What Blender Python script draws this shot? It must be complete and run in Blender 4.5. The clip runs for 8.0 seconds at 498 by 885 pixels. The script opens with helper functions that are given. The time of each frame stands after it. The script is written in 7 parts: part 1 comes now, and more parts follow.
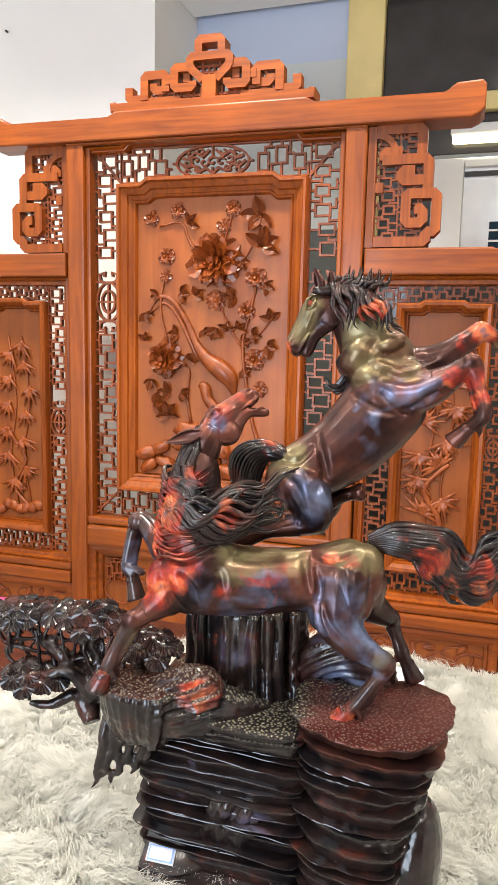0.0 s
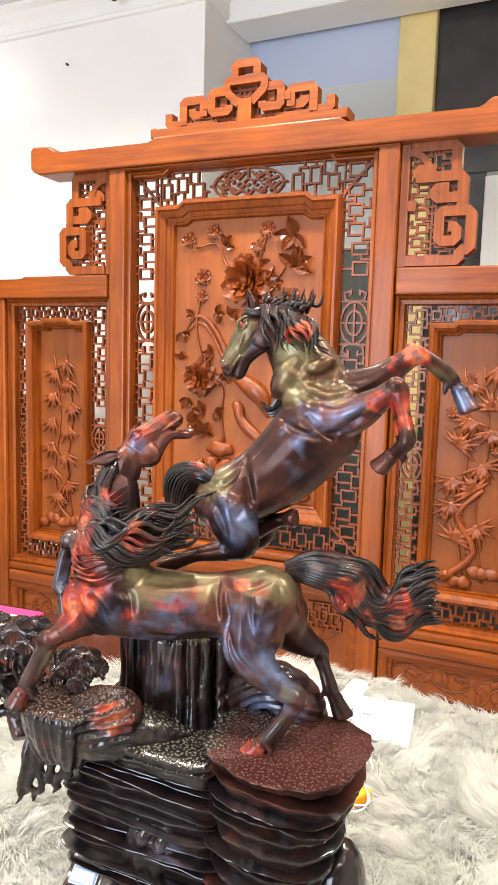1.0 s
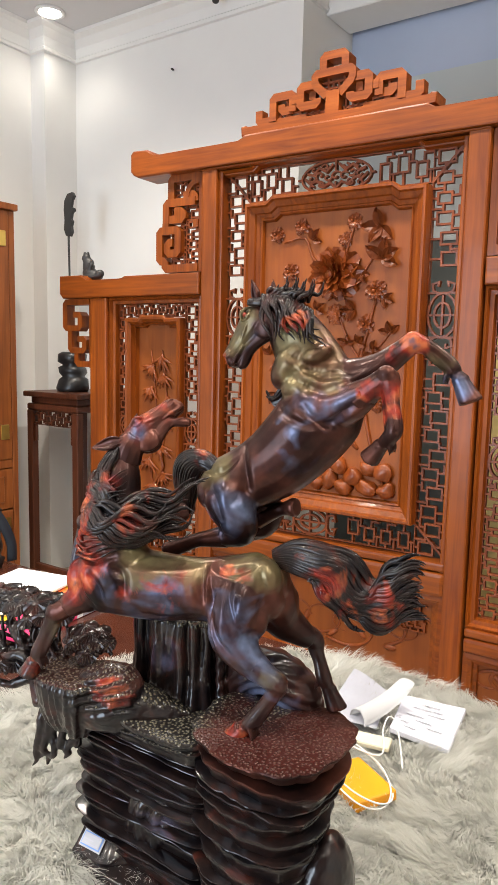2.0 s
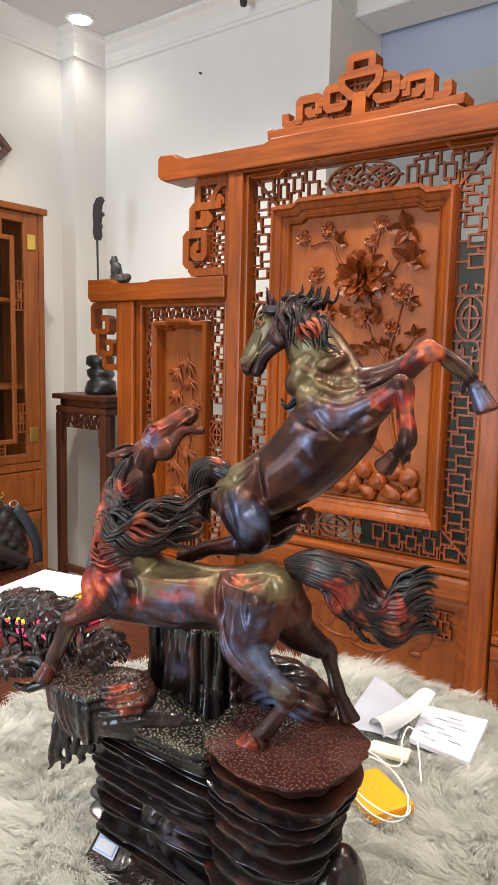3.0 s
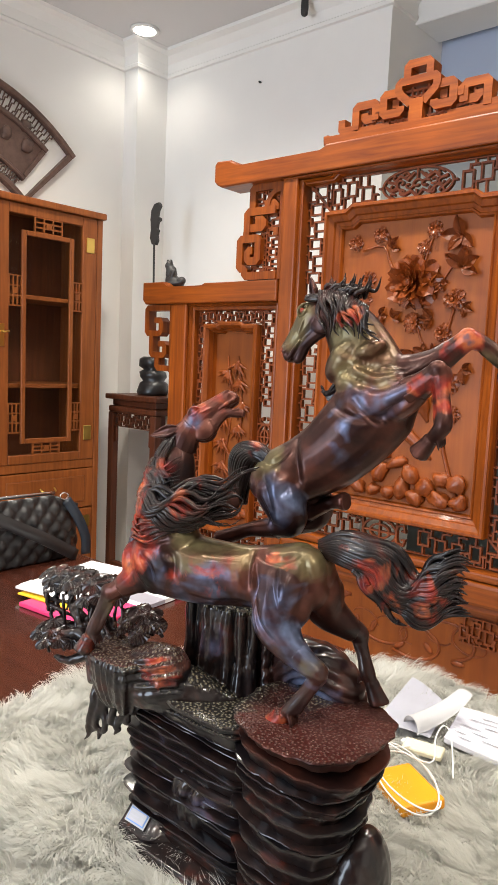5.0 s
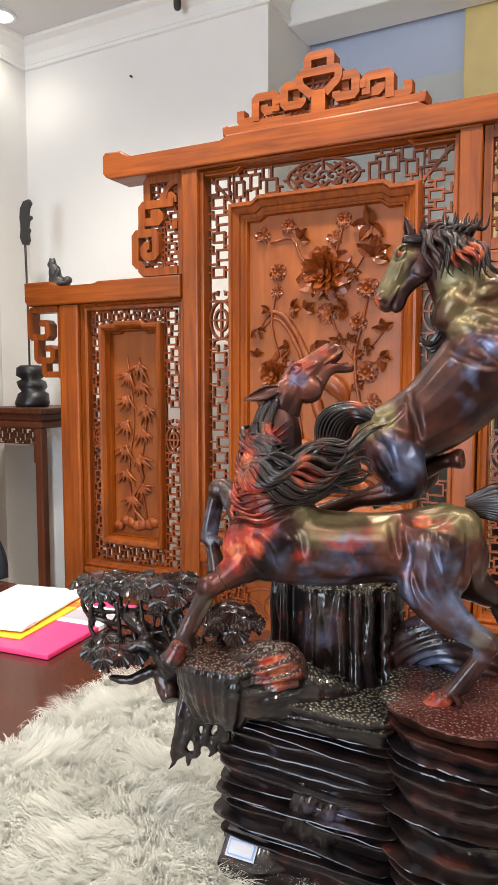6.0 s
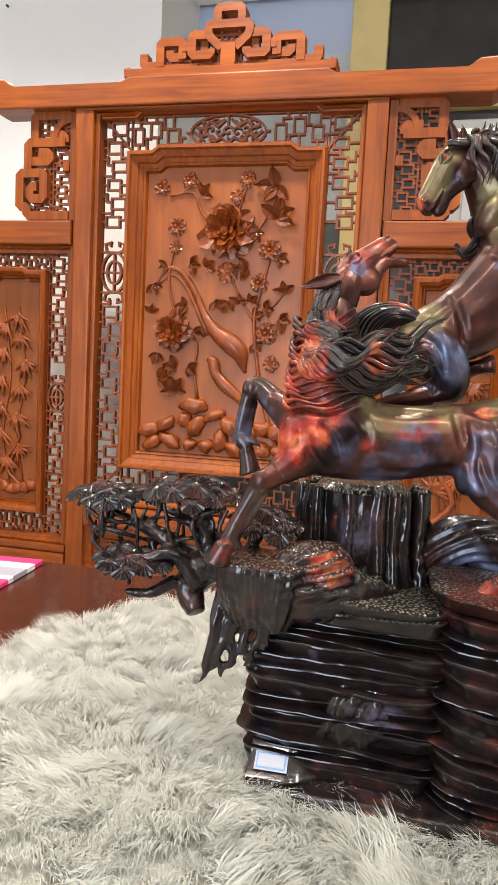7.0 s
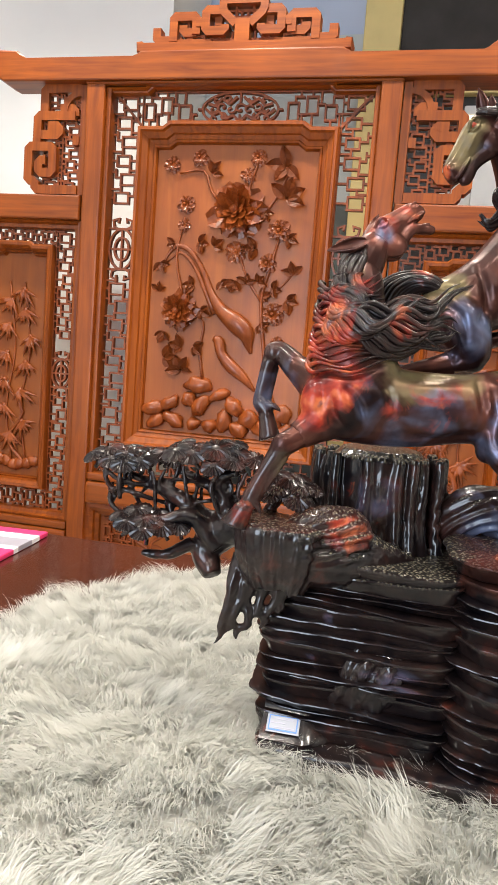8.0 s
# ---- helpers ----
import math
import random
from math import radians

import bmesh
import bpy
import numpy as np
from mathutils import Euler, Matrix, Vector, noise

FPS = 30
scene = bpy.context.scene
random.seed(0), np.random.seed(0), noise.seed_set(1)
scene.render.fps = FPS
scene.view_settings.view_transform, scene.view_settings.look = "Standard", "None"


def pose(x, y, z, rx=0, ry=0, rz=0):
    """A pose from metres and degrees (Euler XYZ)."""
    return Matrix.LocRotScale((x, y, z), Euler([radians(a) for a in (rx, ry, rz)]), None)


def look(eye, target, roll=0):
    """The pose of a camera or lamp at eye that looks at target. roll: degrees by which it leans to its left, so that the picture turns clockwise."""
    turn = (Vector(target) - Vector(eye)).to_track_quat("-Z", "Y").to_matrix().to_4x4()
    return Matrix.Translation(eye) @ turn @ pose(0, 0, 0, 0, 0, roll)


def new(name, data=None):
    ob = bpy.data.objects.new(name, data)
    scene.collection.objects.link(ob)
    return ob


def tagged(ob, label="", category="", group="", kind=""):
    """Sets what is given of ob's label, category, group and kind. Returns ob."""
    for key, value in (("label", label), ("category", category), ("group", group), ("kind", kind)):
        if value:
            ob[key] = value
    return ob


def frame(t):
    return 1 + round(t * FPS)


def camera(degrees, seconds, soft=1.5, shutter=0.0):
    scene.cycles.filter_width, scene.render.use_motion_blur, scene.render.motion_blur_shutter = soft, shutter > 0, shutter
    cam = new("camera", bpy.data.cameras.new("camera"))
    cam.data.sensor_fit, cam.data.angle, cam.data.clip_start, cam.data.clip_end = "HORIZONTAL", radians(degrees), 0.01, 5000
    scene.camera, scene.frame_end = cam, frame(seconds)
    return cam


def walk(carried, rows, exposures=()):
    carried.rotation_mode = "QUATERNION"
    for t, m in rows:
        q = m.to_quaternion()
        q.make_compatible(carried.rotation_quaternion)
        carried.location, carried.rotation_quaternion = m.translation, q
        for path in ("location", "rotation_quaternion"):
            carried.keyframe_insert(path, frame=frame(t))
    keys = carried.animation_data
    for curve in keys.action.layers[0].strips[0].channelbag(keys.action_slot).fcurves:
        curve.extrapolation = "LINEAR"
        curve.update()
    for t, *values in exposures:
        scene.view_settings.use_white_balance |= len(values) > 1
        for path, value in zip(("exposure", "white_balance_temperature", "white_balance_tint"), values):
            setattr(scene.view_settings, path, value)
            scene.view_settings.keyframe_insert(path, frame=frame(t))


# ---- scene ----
cam = camera(38.7, 8.0)
PATH = [
    (0, (-0.014, 0.084, 1.492), (-0.631, 1.966, 1.214), 1.3),
    (0.5, (0.06, 0.115, 1.498), (-0.606, 1.984, 1.245), 1.6),
    (1, (0.171, 0.171, 1.501), (-0.66, 1.976, 1.269), 1.6),
    (1.5, (0.28, 0.214, 1.502), (-0.682, 1.953, 1.277), 1.0),
    (2, (0.321, 0.242, 1.496), (-0.811, 1.872, 1.246), 1.3),
    (2.2, (0.314, 0.245, 1.501), (-0.88, 1.829, 1.241), 1.1),
    (3.3, (0.357, 0.269, 1.508), (-0.848, 1.846, 1.266), 1.4),
    (3.5, (0.377, 0.278, 1.511), (-0.86, 1.831, 1.272), 1.6),
    (4, (0.405, 0.304, 1.508), (-0.9, 1.802, 1.275), 1.7),
    (4.5, (0.404, 0.307, 1.489), (-0.931, 1.774, 1.226), 2.0),
    (5, (0.365, 0.247, 1.473), (-0.947, 1.74, 1.248), 2.6),
    (5.2, (0.329, 0.236, 1.458), (-0.976, 1.737, 1.241), 2.6),
    (6.3, (-0.091, 0.119, 1.35), (-0.821, 1.974, 1.181), 0.1),
    (6.5, (-0.144, 0.112, 1.321), (-0.751, 2.01, 1.147), 1.1),
    (7, (-0.231, 0.082, 1.263), (-0.735, 2.008, 1.068), 2.9),
    (7.5, (-0.247, 0.07, 1.247), (-0.734, 2.001, 1.065), 3.7),
    (8, (-0.256, 0.072, 1.232), (-0.748, 1.997, 1.004), 4.4),
]
walk(cam, [(t, look(eye, target, roll)) for t, eye, target, roll in PATH],
     [(0, 0.5), (0.5, 0.62), (1.0, 0.64), (1.5, 0.56), (1.9, 0.1), (2.2, 0.02), (5.2, 0.02), (6.3, 0.20), (8.0, 0.23)])

# ---------------------------------------------------------------- world and lamps
CEIL = 3.47
WALL_Y, WALL_X = 3.553, -3.54
world = bpy.data.worlds.new("world")
scene.world = world
world.use_nodes = True
bg = world.node_tree.nodes["Background"]
bg.inputs[0].default_value = (0.55, 0.65, 0.8, 1)
bg.inputs[1].default_value = 0.25


def area(name, eye, target, sx, sy, watts, colour):
    data = bpy.data.lights.new(name, "AREA")
    data.shape, data.size, data.size_y, data.energy, data.color = "RECTANGLE", sx, sy, watts, colour
    ob = new(name, data)
    ob.matrix_basis = look(eye, target)
    return ob


# first one is in view; unseen rest extend the grid, y -1.7 added as fill
DOWNLIGHTS_AND_FILL = [(-3.237, 3.206), (-2.35, 2.2), (-1.2, 2.2), (0.0, 2.2), (1.2, 2.2), (-2.35, 0.2), (-1.0, 0.2), (0.4, 0.2), (1.6, 0.2), (-2.35, -1.7), (-1.0, -1.7), (0.4, -1.7), (1.6, -1.7)]
for lx, ly in DOWNLIGHTS_AND_FILL:
    lamp = bpy.data.lights.new("downlight_and_fill_lamp", "SPOT")
    lamp.energy, lamp.color, lamp.shadow_soft_size = (6.5 if ly > 3 else 120.0 if lx < -1.1 else 108.0 if lx < -0.5 else 106.0), (1.0, 0.93, 0.82), 0.06
    lamp.spot_size, lamp.spot_blend = radians(140), 0.8
    new("downlight_and_fill_lamp", lamp).matrix_basis = look((lx, ly, CEIL - 0.05), (lx, ly, 0))
# area lamp stands for daylight through an unseen shopfront in the south wall
area("shopfront_light", (-1.6, -2.72, 1.55), (-1.2, 0.5, 1.3), 1.5, 2.3, 135, (0.74, 0.86, 1.0))
area("next_room_light", (0.9, 5.9, 3.3), (0.9, 5.7, 0), 2.0, 1.2, 200, (1.0, 0.97, 0.92))


# ---------------------------------------------------------------- materials
def material(name, rough=0.5, metal=0.0, coat=0.0):
    m = bpy.data.materials.new(name)
    m.use_nodes = True
    b = m.node_tree.nodes["Principled BSDF"]
    b.inputs["Roughness"].default_value = rough
    b.inputs["Metallic"].default_value = metal
    b.inputs["Coat Weight"].default_value = coat
    b.inputs["Coat Roughness"].default_value = 0.08
    return m, m.node_tree.nodes, m.node_tree.links, b


def coords(nodes, links, scale):
    tc, mp = nodes.new("ShaderNodeTexCoord"), nodes.new("ShaderNodeMapping")
    mp.inputs["Scale"].default_value = scale
    links.new(tc.outputs["Object"], mp.inputs["Vector"])
    return mp.outputs["Vector"]


def noise_node(nodes, links, vec, scale, detail=4, rough=0.55, distort=0.0):
    n = nodes.new("ShaderNodeTexNoise")
    n.inputs["Scale"].default_value, n.inputs["Detail"].default_value = scale, detail
    n.inputs["Roughness"].default_value, n.inputs["Distortion"].default_value = rough, distort
    links.new(vec, n.inputs["Vector"])
    return n.outputs["Fac"]


def ramp(nodes, links, fac, stops):
    r = nodes.new("ShaderNodeValToRGB")
    el = r.color_ramp.elements
    while len(el) < len(stops):
        el.new(0.5)
    for e, (p, c) in zip(el, stops):
        e.position, e.color = p, (*c, 1)
    links.new(fac, r.inputs["Fac"])
    return r.outputs["Color"]


def mix(nodes, links, fac, a, b, mode="MIX"):
    n = nodes.new("ShaderNodeMix")
    n.data_type, n.blend_type = "RGBA", mode
    for sock, v in ((n.inputs["Factor"], fac), (n.inputs["A"], a), (n.inputs["B"], b)):
        if isinstance(v, (int, float)):
            sock.default_value = v
        elif isinstance(v, tuple):
            sock.default_value = (*v, 1)
        else:
            links.new(v, sock)
    return n.outputs["Result"]


def bump(nodes, links, b, height, strength, distance=0.002):
    n = nodes.new("ShaderNodeBump")
    n.inputs["Strength"].default_value, n.inputs["Distance"].default_value = strength, distance
    links.new(height, n.inputs["Height"])
    links.new(n.outputs["Normal"], b.inputs["Normal"])


def wood(name, dark, light, grain, rough=0.42, coat=0.06):
    m, nodes, links, b = material(name, rough, 0, coat)
    b.inputs["Specular IOR Level"].default_value = 0.36
    v = coords(nodes, links, grain)
    g = noise_node(nodes, links, v, 1.0, 6, 0.6, 0.6)
    base = ramp(nodes, links, g, [(0.3, dark), (0.72, light)])
    big = noise_node(nodes, links, coords(nodes, links, (1, 1, 1)), 3.0, 3)
    oi = nodes.new("ShaderNodeObjectInfo")
    tone = ramp(nodes, links, big, [(0.3, (0.78, 0.76, 0.72)), (0.7, (1.08, 1.05, 1.0))])
    tone2 = ramp(nodes, links, oi.outputs["Random"], [(0, (0.9, 0.88, 0.86)), (1, (1.06, 1.04, 1.0))])
    col = mix(nodes, links, 1.0, mix(nodes, links, 1.0, base, tone, "MULTIPLY"), tone2, "MULTIPLY")
    links.new(col, b.inputs["Base Color"])
    bump(nodes, links, b, g, 0.12, 0.001)
    return m


WOOD_D, WOOD_L = (0.155, 0.0285, 0.0020), (0.330, 0.0810, 0.0050)
WOOD_V = wood("rosewood_upright", WOOD_D, WOOD_L, (45, 45, 2.5))
WOOD_H = wood("rosewood_level", WOOD_D, WOOD_L, (2.5, 45, 45))
PANEL = wood("rosewood_board", (0.225, 0.052, 0.006), (0.330, 0.092, 0.0115), (22, 22, 1.5), 0.45, 0.04)
CARVED = wood("rosewood_carving", (0.15, 0.030, 0.005), (0.31, 0.074, 0.013), (30, 30, 12), 0.4, 0.15)
FRET = wood("rosewood_fretwork", (0.16, 0.034, 0.006), (0.30, 0.070, 0.013), (40, 40, 40), 0.45, 0.1)
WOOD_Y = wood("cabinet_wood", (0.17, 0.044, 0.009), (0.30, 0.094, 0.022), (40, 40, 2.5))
# darker version of the cabinet wood, for its back panel and the south wall
WOOD_YD = wood("dark_cabinet_wood", (0.08, 0.026, 0.012), (0.15, 0.05, 0.02), (30, 30, 2.5), 0.45, 0.1)
TABLE = wood("table_top_wood", (0.035, 0.0105, 0.007), (0.07, 0.02, 0.012), (2.2, 34, 34), 0.26, 0.3)
DARKWOOD = wood("stand_wood", (0.07, 0.02, 0.010), (0.14, 0.042, 0.017), (30, 30, 3))
GREYWOOD = wood("weathered_fan_wood", (0.09, 0.052, 0.044), (0.16, 0.10, 0.084), (25, 25, 25), 0.5, 0.1)


def plain(name, colour, rough=0.5, metal=0.0, vary=0.12, scale=6.0, relief=0.0, coat=0.0):
    m, nodes, links, b = material(name, rough, metal, coat)
    n = noise_node(nodes, links, coords(nodes, links, (1, 1, 1)), scale, 5)
    lo, hi = tuple(c * (1 - vary) for c in colour), tuple(min(1, c * (1 + vary)) for c in colour)
    links.new(ramp(nodes, links, n, [(0.3, lo), (0.7, hi)]), b.inputs["Base Color"])
    if relief:
        fine = noise_node(nodes, links, coords(nodes, links, (1, 1, 1)), scale * 30, 4)
        bump(nodes, links, b, fine, relief, 0.001)
    return m


PLASTER = plain("white_wall_paint", (0.84, 0.83, 0.80), 0.7, vary=0.03, scale=1.5, relief=0.08)
GREYREFLECTION = plain("pale_grey_reflection", (0.56, 0.60, 0.60), 0.5, vary=0.05, scale=1.2)
BLUEWALL = plain("blue_grey_wall_paint", (0.50, 0.57, 0.72), 0.6, vary=0.05, scale=1.2, relief=0.05)
CEILING = plain("ceiling_paint", (0.66, 0.65, 0.65), 0.8, vary=0.03, scale=1.0, relief=0.05)
GOLD = plain("champagne_panel", (0.78, 0.62, 0.27), 0.42, 0.15, vary=0.06)
SLATE = plain("dark_slate_board", (0.085, 0.098, 0.095), 0.45, vary=0.12, scale=2.0)
SILVER = plain("brushed_pale_metal", (0.72, 0.74, 0.76), 0.32, 0.6, vary=0.10, scale=4.0)
NAVYGLASS = plain("dark_blue_glass", (0.010, 0.030, 0.050), 0.15, vary=0.2)
DARKGLASS = plain("dark_transom_glass", (0.040, 0.037, 0.036), 0.16, vary=0.2)
BRASS = plain("brass", (0.75, 0.52, 0.14), 0.3, 1.0)
CHROME = plain("chrome", (0.75, 0.75, 0.76), 0.15, 1.0)
IRON = plain("dark_iron", (0.045, 0.043, 0.042), 0.5, 0.3, relief=0.3)
BLACKSTONE = plain("black_carving", (0.016, 0.015, 0.015), 0.35, relief=0.2)
LEATHER = plain("black_leather", (0.022, 0.022, 0.023), 0.30, relief=0.25, scale=10)
STRAPBLUE = plain("navy_strap", (0.012, 0.02, 0.032), 0.5, relief=0.2)
PAPER = plain("white_paper", (0.78, 0.78, 0.80), 0.7, vary=0.02, scale=20)
PAPERB = plain("bluish_paper", (0.66, 0.67, 0.76), 0.7, vary=0.03, scale=20)
LABEL = plain("label_paper", (0.34, 0.345, 0.375), 0.75, vary=0.04, scale=20)
INK = plain("pale_ink", (0.50, 0.51, 0.60), 0.7)
CREAM = plain("cream_card", (0.76, 0.70, 0.52), 0.6)
YELLOW = plain("orange_yellow_plastic", (0.80, 0.33, 0.004), 0.4, vary=0.05)
WHITEPLASTIC = plain("white_cable_plastic", (0.80, 0.80, 0.78), 0.35, vary=0.02)
PINK = plain("pink_print", (0.78, 0.045, 0.17), 0.35, vary=0.06)
ORANGE = plain("orange_print", (0.85, 0.16, 0.03), 0.35)
YELLOWPRINT = plain("yellow_print", (0.85, 0.55, 0.03), 0.35)
GREYPRINT = plain("grey_print", (0.35, 0.34, 0.40), 0.35)
BLUEPRINT = plain("blue_print", (0.10, 0.22, 0.52), 0.4)
TILE = plain("floor_tile", (0.52, 0.46, 0.38), 0.25, vary=0.1, scale=3)
WHITEPAINT = plain("white_board", (0.74, 0.74, 0.74), 0.4, vary=0.03)

m, nodes, links, b = material("downlight_lens", 0.4)
b.inputs["Emission Color"].default_value = (1.0, 0.95, 0.86, 1)
b.inputs["Emission Strength"].default_value = 12
LENS = m
m, nodes, links, b = material("lit_ceiling_strip", 0.4)
b.inputs["Emission Color"].default_value = (1.0, 0.86, 0.5, 1)
b.inputs["Emission Strength"].default_value = 3.0
STRIP = m

m, nodes, links, b = material("cabinet_glass", 0.03)
b.inputs["Transmission Weight"].default_value = 1.0
b.inputs["IOR"].default_value = 1.1
GLASS = m

# long white pile: tufts vary a little in tone
m, nodes, links, b = material("white_fur", 0.75)
gi = nodes.new("ShaderNodeNewGeometry")
tone = ramp(nodes, links, gi.outputs["Random Per Island"], [(0, (0.56, 0.55, 0.505)), (0.5, (0.67, 0.665, 0.63)), (1, (0.77, 0.77, 0.735))])
patch = noise_node(nodes, links, coords(nodes, links, (1, 1, 1)), 7.0, 3)
links.new(mix(nodes, links, 1.0, tone, ramp(nodes, links, patch, [(0.3, (0.93, 0.92, 0.90)), (0.7, (1, 1, 1))]), "MULTIPLY"), b.inputs["Base Color"])
tr = nodes.new("ShaderNodeBsdfTranslucent")
tr.inputs["Color"].default_value = (0.79, 0.79, 0.755, 1)
ms = nodes.new("ShaderNodeMixShader")
ms.inputs[0].default_value = 0.45
links.new(b.outputs[0], ms.inputs[1])
links.new(tr.outputs[0], ms.inputs[2])
links.new(ms.outputs[0], nodes["Material Output"].inputs["Surface"])
FUR = m

# dark satin resin: brown-black ground, slate-blue and red glazes, painted olive sheen, stippled places
m, nodes, links, b = material("polished_dark_resin", 0.36, 0.0, 0.36)
b.inputs["Coat Roughness"].default_value = 0.22
b.inputs["Specular IOR Level"].default_value = 0.17
v = coords(nodes, links, (1, 1, 1))
dark = ramp(nodes, links, noise_node(nodes, links, v, 14, 4), [(0.30, (0.008, 0.005, 0.006)), (0.50, (0.045, 0.018, 0.0145)), (0.70, (0.120, 0.040, 0.027))])


def attribute(name):
    n = nodes.new("ShaderNodeAttribute")
    n.attribute_name = name
    return n.outputs["Fac"]


def blotch(name, fac, lo, hi):
    s = nodes.new("ShaderNodeMath")
    s.operation = "ADD"
    links.new(attribute(name), s.inputs[0])
    links.new(fac, s.inputs[1])
    h = nodes.new("ShaderNodeMath")
    h.operation = "MULTIPLY"
    h.inputs[1].default_value = 0.5
    links.new(s.outputs[0], h.inputs[0])
    return ramp(nodes, links, h.outputs[0], [(lo / 2, (0, 0, 0)), (hi / 2, (1, 1, 1))])


dark = mix(nodes, links, attribute("stone"), dark, ramp(nodes, links, noise_node(nodes, links, v, 20, 5, 0.6, 1.0), [(0.38, (0.004, 0.003, 0.004)), (0.58, (0.016, 0.009, 0.008)), (0.72, (0.060, 0.015, 0.010))]))
# ceiling-light sheen on the resin, put into its colour as olive
olive_sheenf = blotch("olive_sheen", noise_node(nodes, links, v, 18, 3, 0.5, 0.8), 0.90, 1.34)
dark = mix(nodes, links, olive_sheenf, dark, (0.180, 0.150, 0.074))
# slate-blue glaze that also carries window reflections in its colour
bluec = ramp(nodes, links, noise_node(nodes, links, v, 30, 3), [(0.35, (0.018, 0.026, 0.050)), (0.65, (0.150, 0.190, 0.310))])
col = mix(nodes, links, blotch("blue", noise_node(nodes, links, v, 20, 2, 0.5, 0.8), 0.86, 1.20), dark, bluec)
redn = noise_node(nodes, links, v, 30, 3, 0.6, 1.0)
redc = ramp(nodes, links, noise_node(nodes, links, v, 34, 3), [(0.36, (0.09, 0.007, 0.006)), (0.5, (0.24, 0.024, 0.012)), (0.64, (0.44, 0.11, 0.040)), (0.72, (0.17, 0.08, 0.085))])
redf = blotch("red", redn, 0.90, 1.16)
col = mix(nodes, links, redf, col, redc)
vo = nodes.new("ShaderNodeTexVoronoi")
vo.voronoi_dimensions = "2D"
vo.inputs["Scale"].default_value = 190
links.new(v, vo.inputs["Vector"])
dots = ramp(nodes, links, vo.outputs["Distance"], [(0.16, (0.095, 0.045, 0.034)), (0.34, (0.040, 0.009, 0.007))])
pale = ramp(nodes, links, vo.outputs["Distance"], [(0.20, (0.17, 0.15, 0.105)), (0.38, (0.012, 0.010, 0.009))])
dots = mix(nodes, links, attribute("stone"), dots, pale)
dome = ramp(nodes, links, vo.outputs["Distance"], [(0.05, (1, 1, 1)), (0.22, (0.75, 0.75, 0.75)), (0.42, (0, 0, 0))])
col = mix(nodes, links, attribute("stipple"), col, dots)
links.new(col, b.inputs["Base Color"])
hb = nodes.new("ShaderNodeMath")
hb.operation = "MULTIPLY"
links.new(dome, hb.inputs[0])
links.new(attribute("stipple"), hb.inputs[1])
h2 = nodes.new("ShaderNodeMath")
h2.operation = "MULTIPLY_ADD"
links.new(noise_node(nodes, links, v, 90, 5), h2.inputs[0])
h2.inputs[1].default_value = 0.05
links.new(hb.outputs[0], h2.inputs[2])
bump(nodes, links, b, h2.outputs[0], 0.7, 0.0035)
links.new(b.inputs["Normal"].links[0].from_socket, b.inputs["Coat Normal"])
for sock, base, gain in (("Roughness", 0.35, -0.06), ("Coat Roughness", 0.19, -0.06), ("Coat Weight", 0.10, 0.46)):
    mm = nodes.new("ShaderNodeMath")
    mm.operation = "MULTIPLY_ADD"
    links.new(attribute("stone"), mm.inputs[0])
    mm.inputs[1].default_value, mm.inputs[2].default_value = gain, base
    links.new(mm.outputs[0], b.inputs[sock])
thin = nodes.new("ShaderNodeMath")
thin.operation = "MULTIPLY_ADD"
links.new(attribute("hair"), thin.inputs[0])
thin.inputs[1].default_value = -0.30
links.new(mm.outputs[0], thin.inputs[2])
links.new(thin.outputs[0], b.inputs["Coat Weight"])
# the horses' glazes and painted olive sheen are pearly, the red and rock not
pearl = ramp(nodes, links, attribute("stone"), [(0.05, (0.62, 0.62, 0.62)), (0.6, (0, 0, 0))])
pearl = mix(nodes, links, redf, pearl, (0.06, 0.06, 0.06))
links.new(mix(nodes, links, attribute("stipple"), pearl, (0, 0, 0)), b.inputs["Metallic"])
RESIN = m


# ---------------------------------------------------------------- builders
def thing(name, at, label, category, group="", kind=""):
    ob = new(name)
    ob.empty_display_size = 0.05
    ob.location = at
    return tagged(ob, label, category, group, kind)


def place_of(ob):
    m = ob.matrix_basis.copy()
    return place_of(ob.parent) @ ob.matrix_parent_inverse @ m if ob.parent else m


def part(name, bm, mat, parent=None, label="", smooth=False):
    me = bpy.data.meshes.new(name)
    bmesh.ops.recalc_face_normals(bm, faces=bm.faces)
    bm.to_mesh(me)
    bm.free()
    for mm in (mat if isinstance(mat, (list, tuple)) else [mat]):
        me.materials.append(mm)
    if smooth:
        me.polygons.foreach_set("use_smooth", [True] * len(me.polygons))
    ob = new(name, me)
    if parent:
        ob.parent = parent
        ob.matrix_parent_inverse = place_of(parent).inverted()
    if label:
        ob["label"] = label
    return ob


def structure(name, bm, mat, label, category, smooth=False):
    return tagged(part(name, bm, mat, None, "", smooth), label, category, "", "structure")


def box(bm, x0, x1, y0, y1, z0, z1, bev=0.0, seg=1):
    vs = [bm.verts.new(p) for p in ((x0, y0, z0), (x1, y0, z0), (x1, y1, z0), (x0, y1, z0), (x0, y0, z1), (x1, y0, z1), (x1, y1, z1), (x0, y1, z1))]
    fs = [bm.faces.new([vs[i] for i in q]) for q in ((0, 3, 2, 1), (4, 5, 6, 7), (0, 1, 5, 4), (1, 2, 6, 5), (2, 3, 7, 6), (3, 0, 4, 7))]
    if bev:
        bmesh.ops.bevel(bm, geom=list({e for f in fs for e in f.edges}), offset=bev, segments=seg, affect="EDGES", profile=0.6)
    return bm


def boxed(*a, **k):
    return box(bmesh.new(), *a, **k)


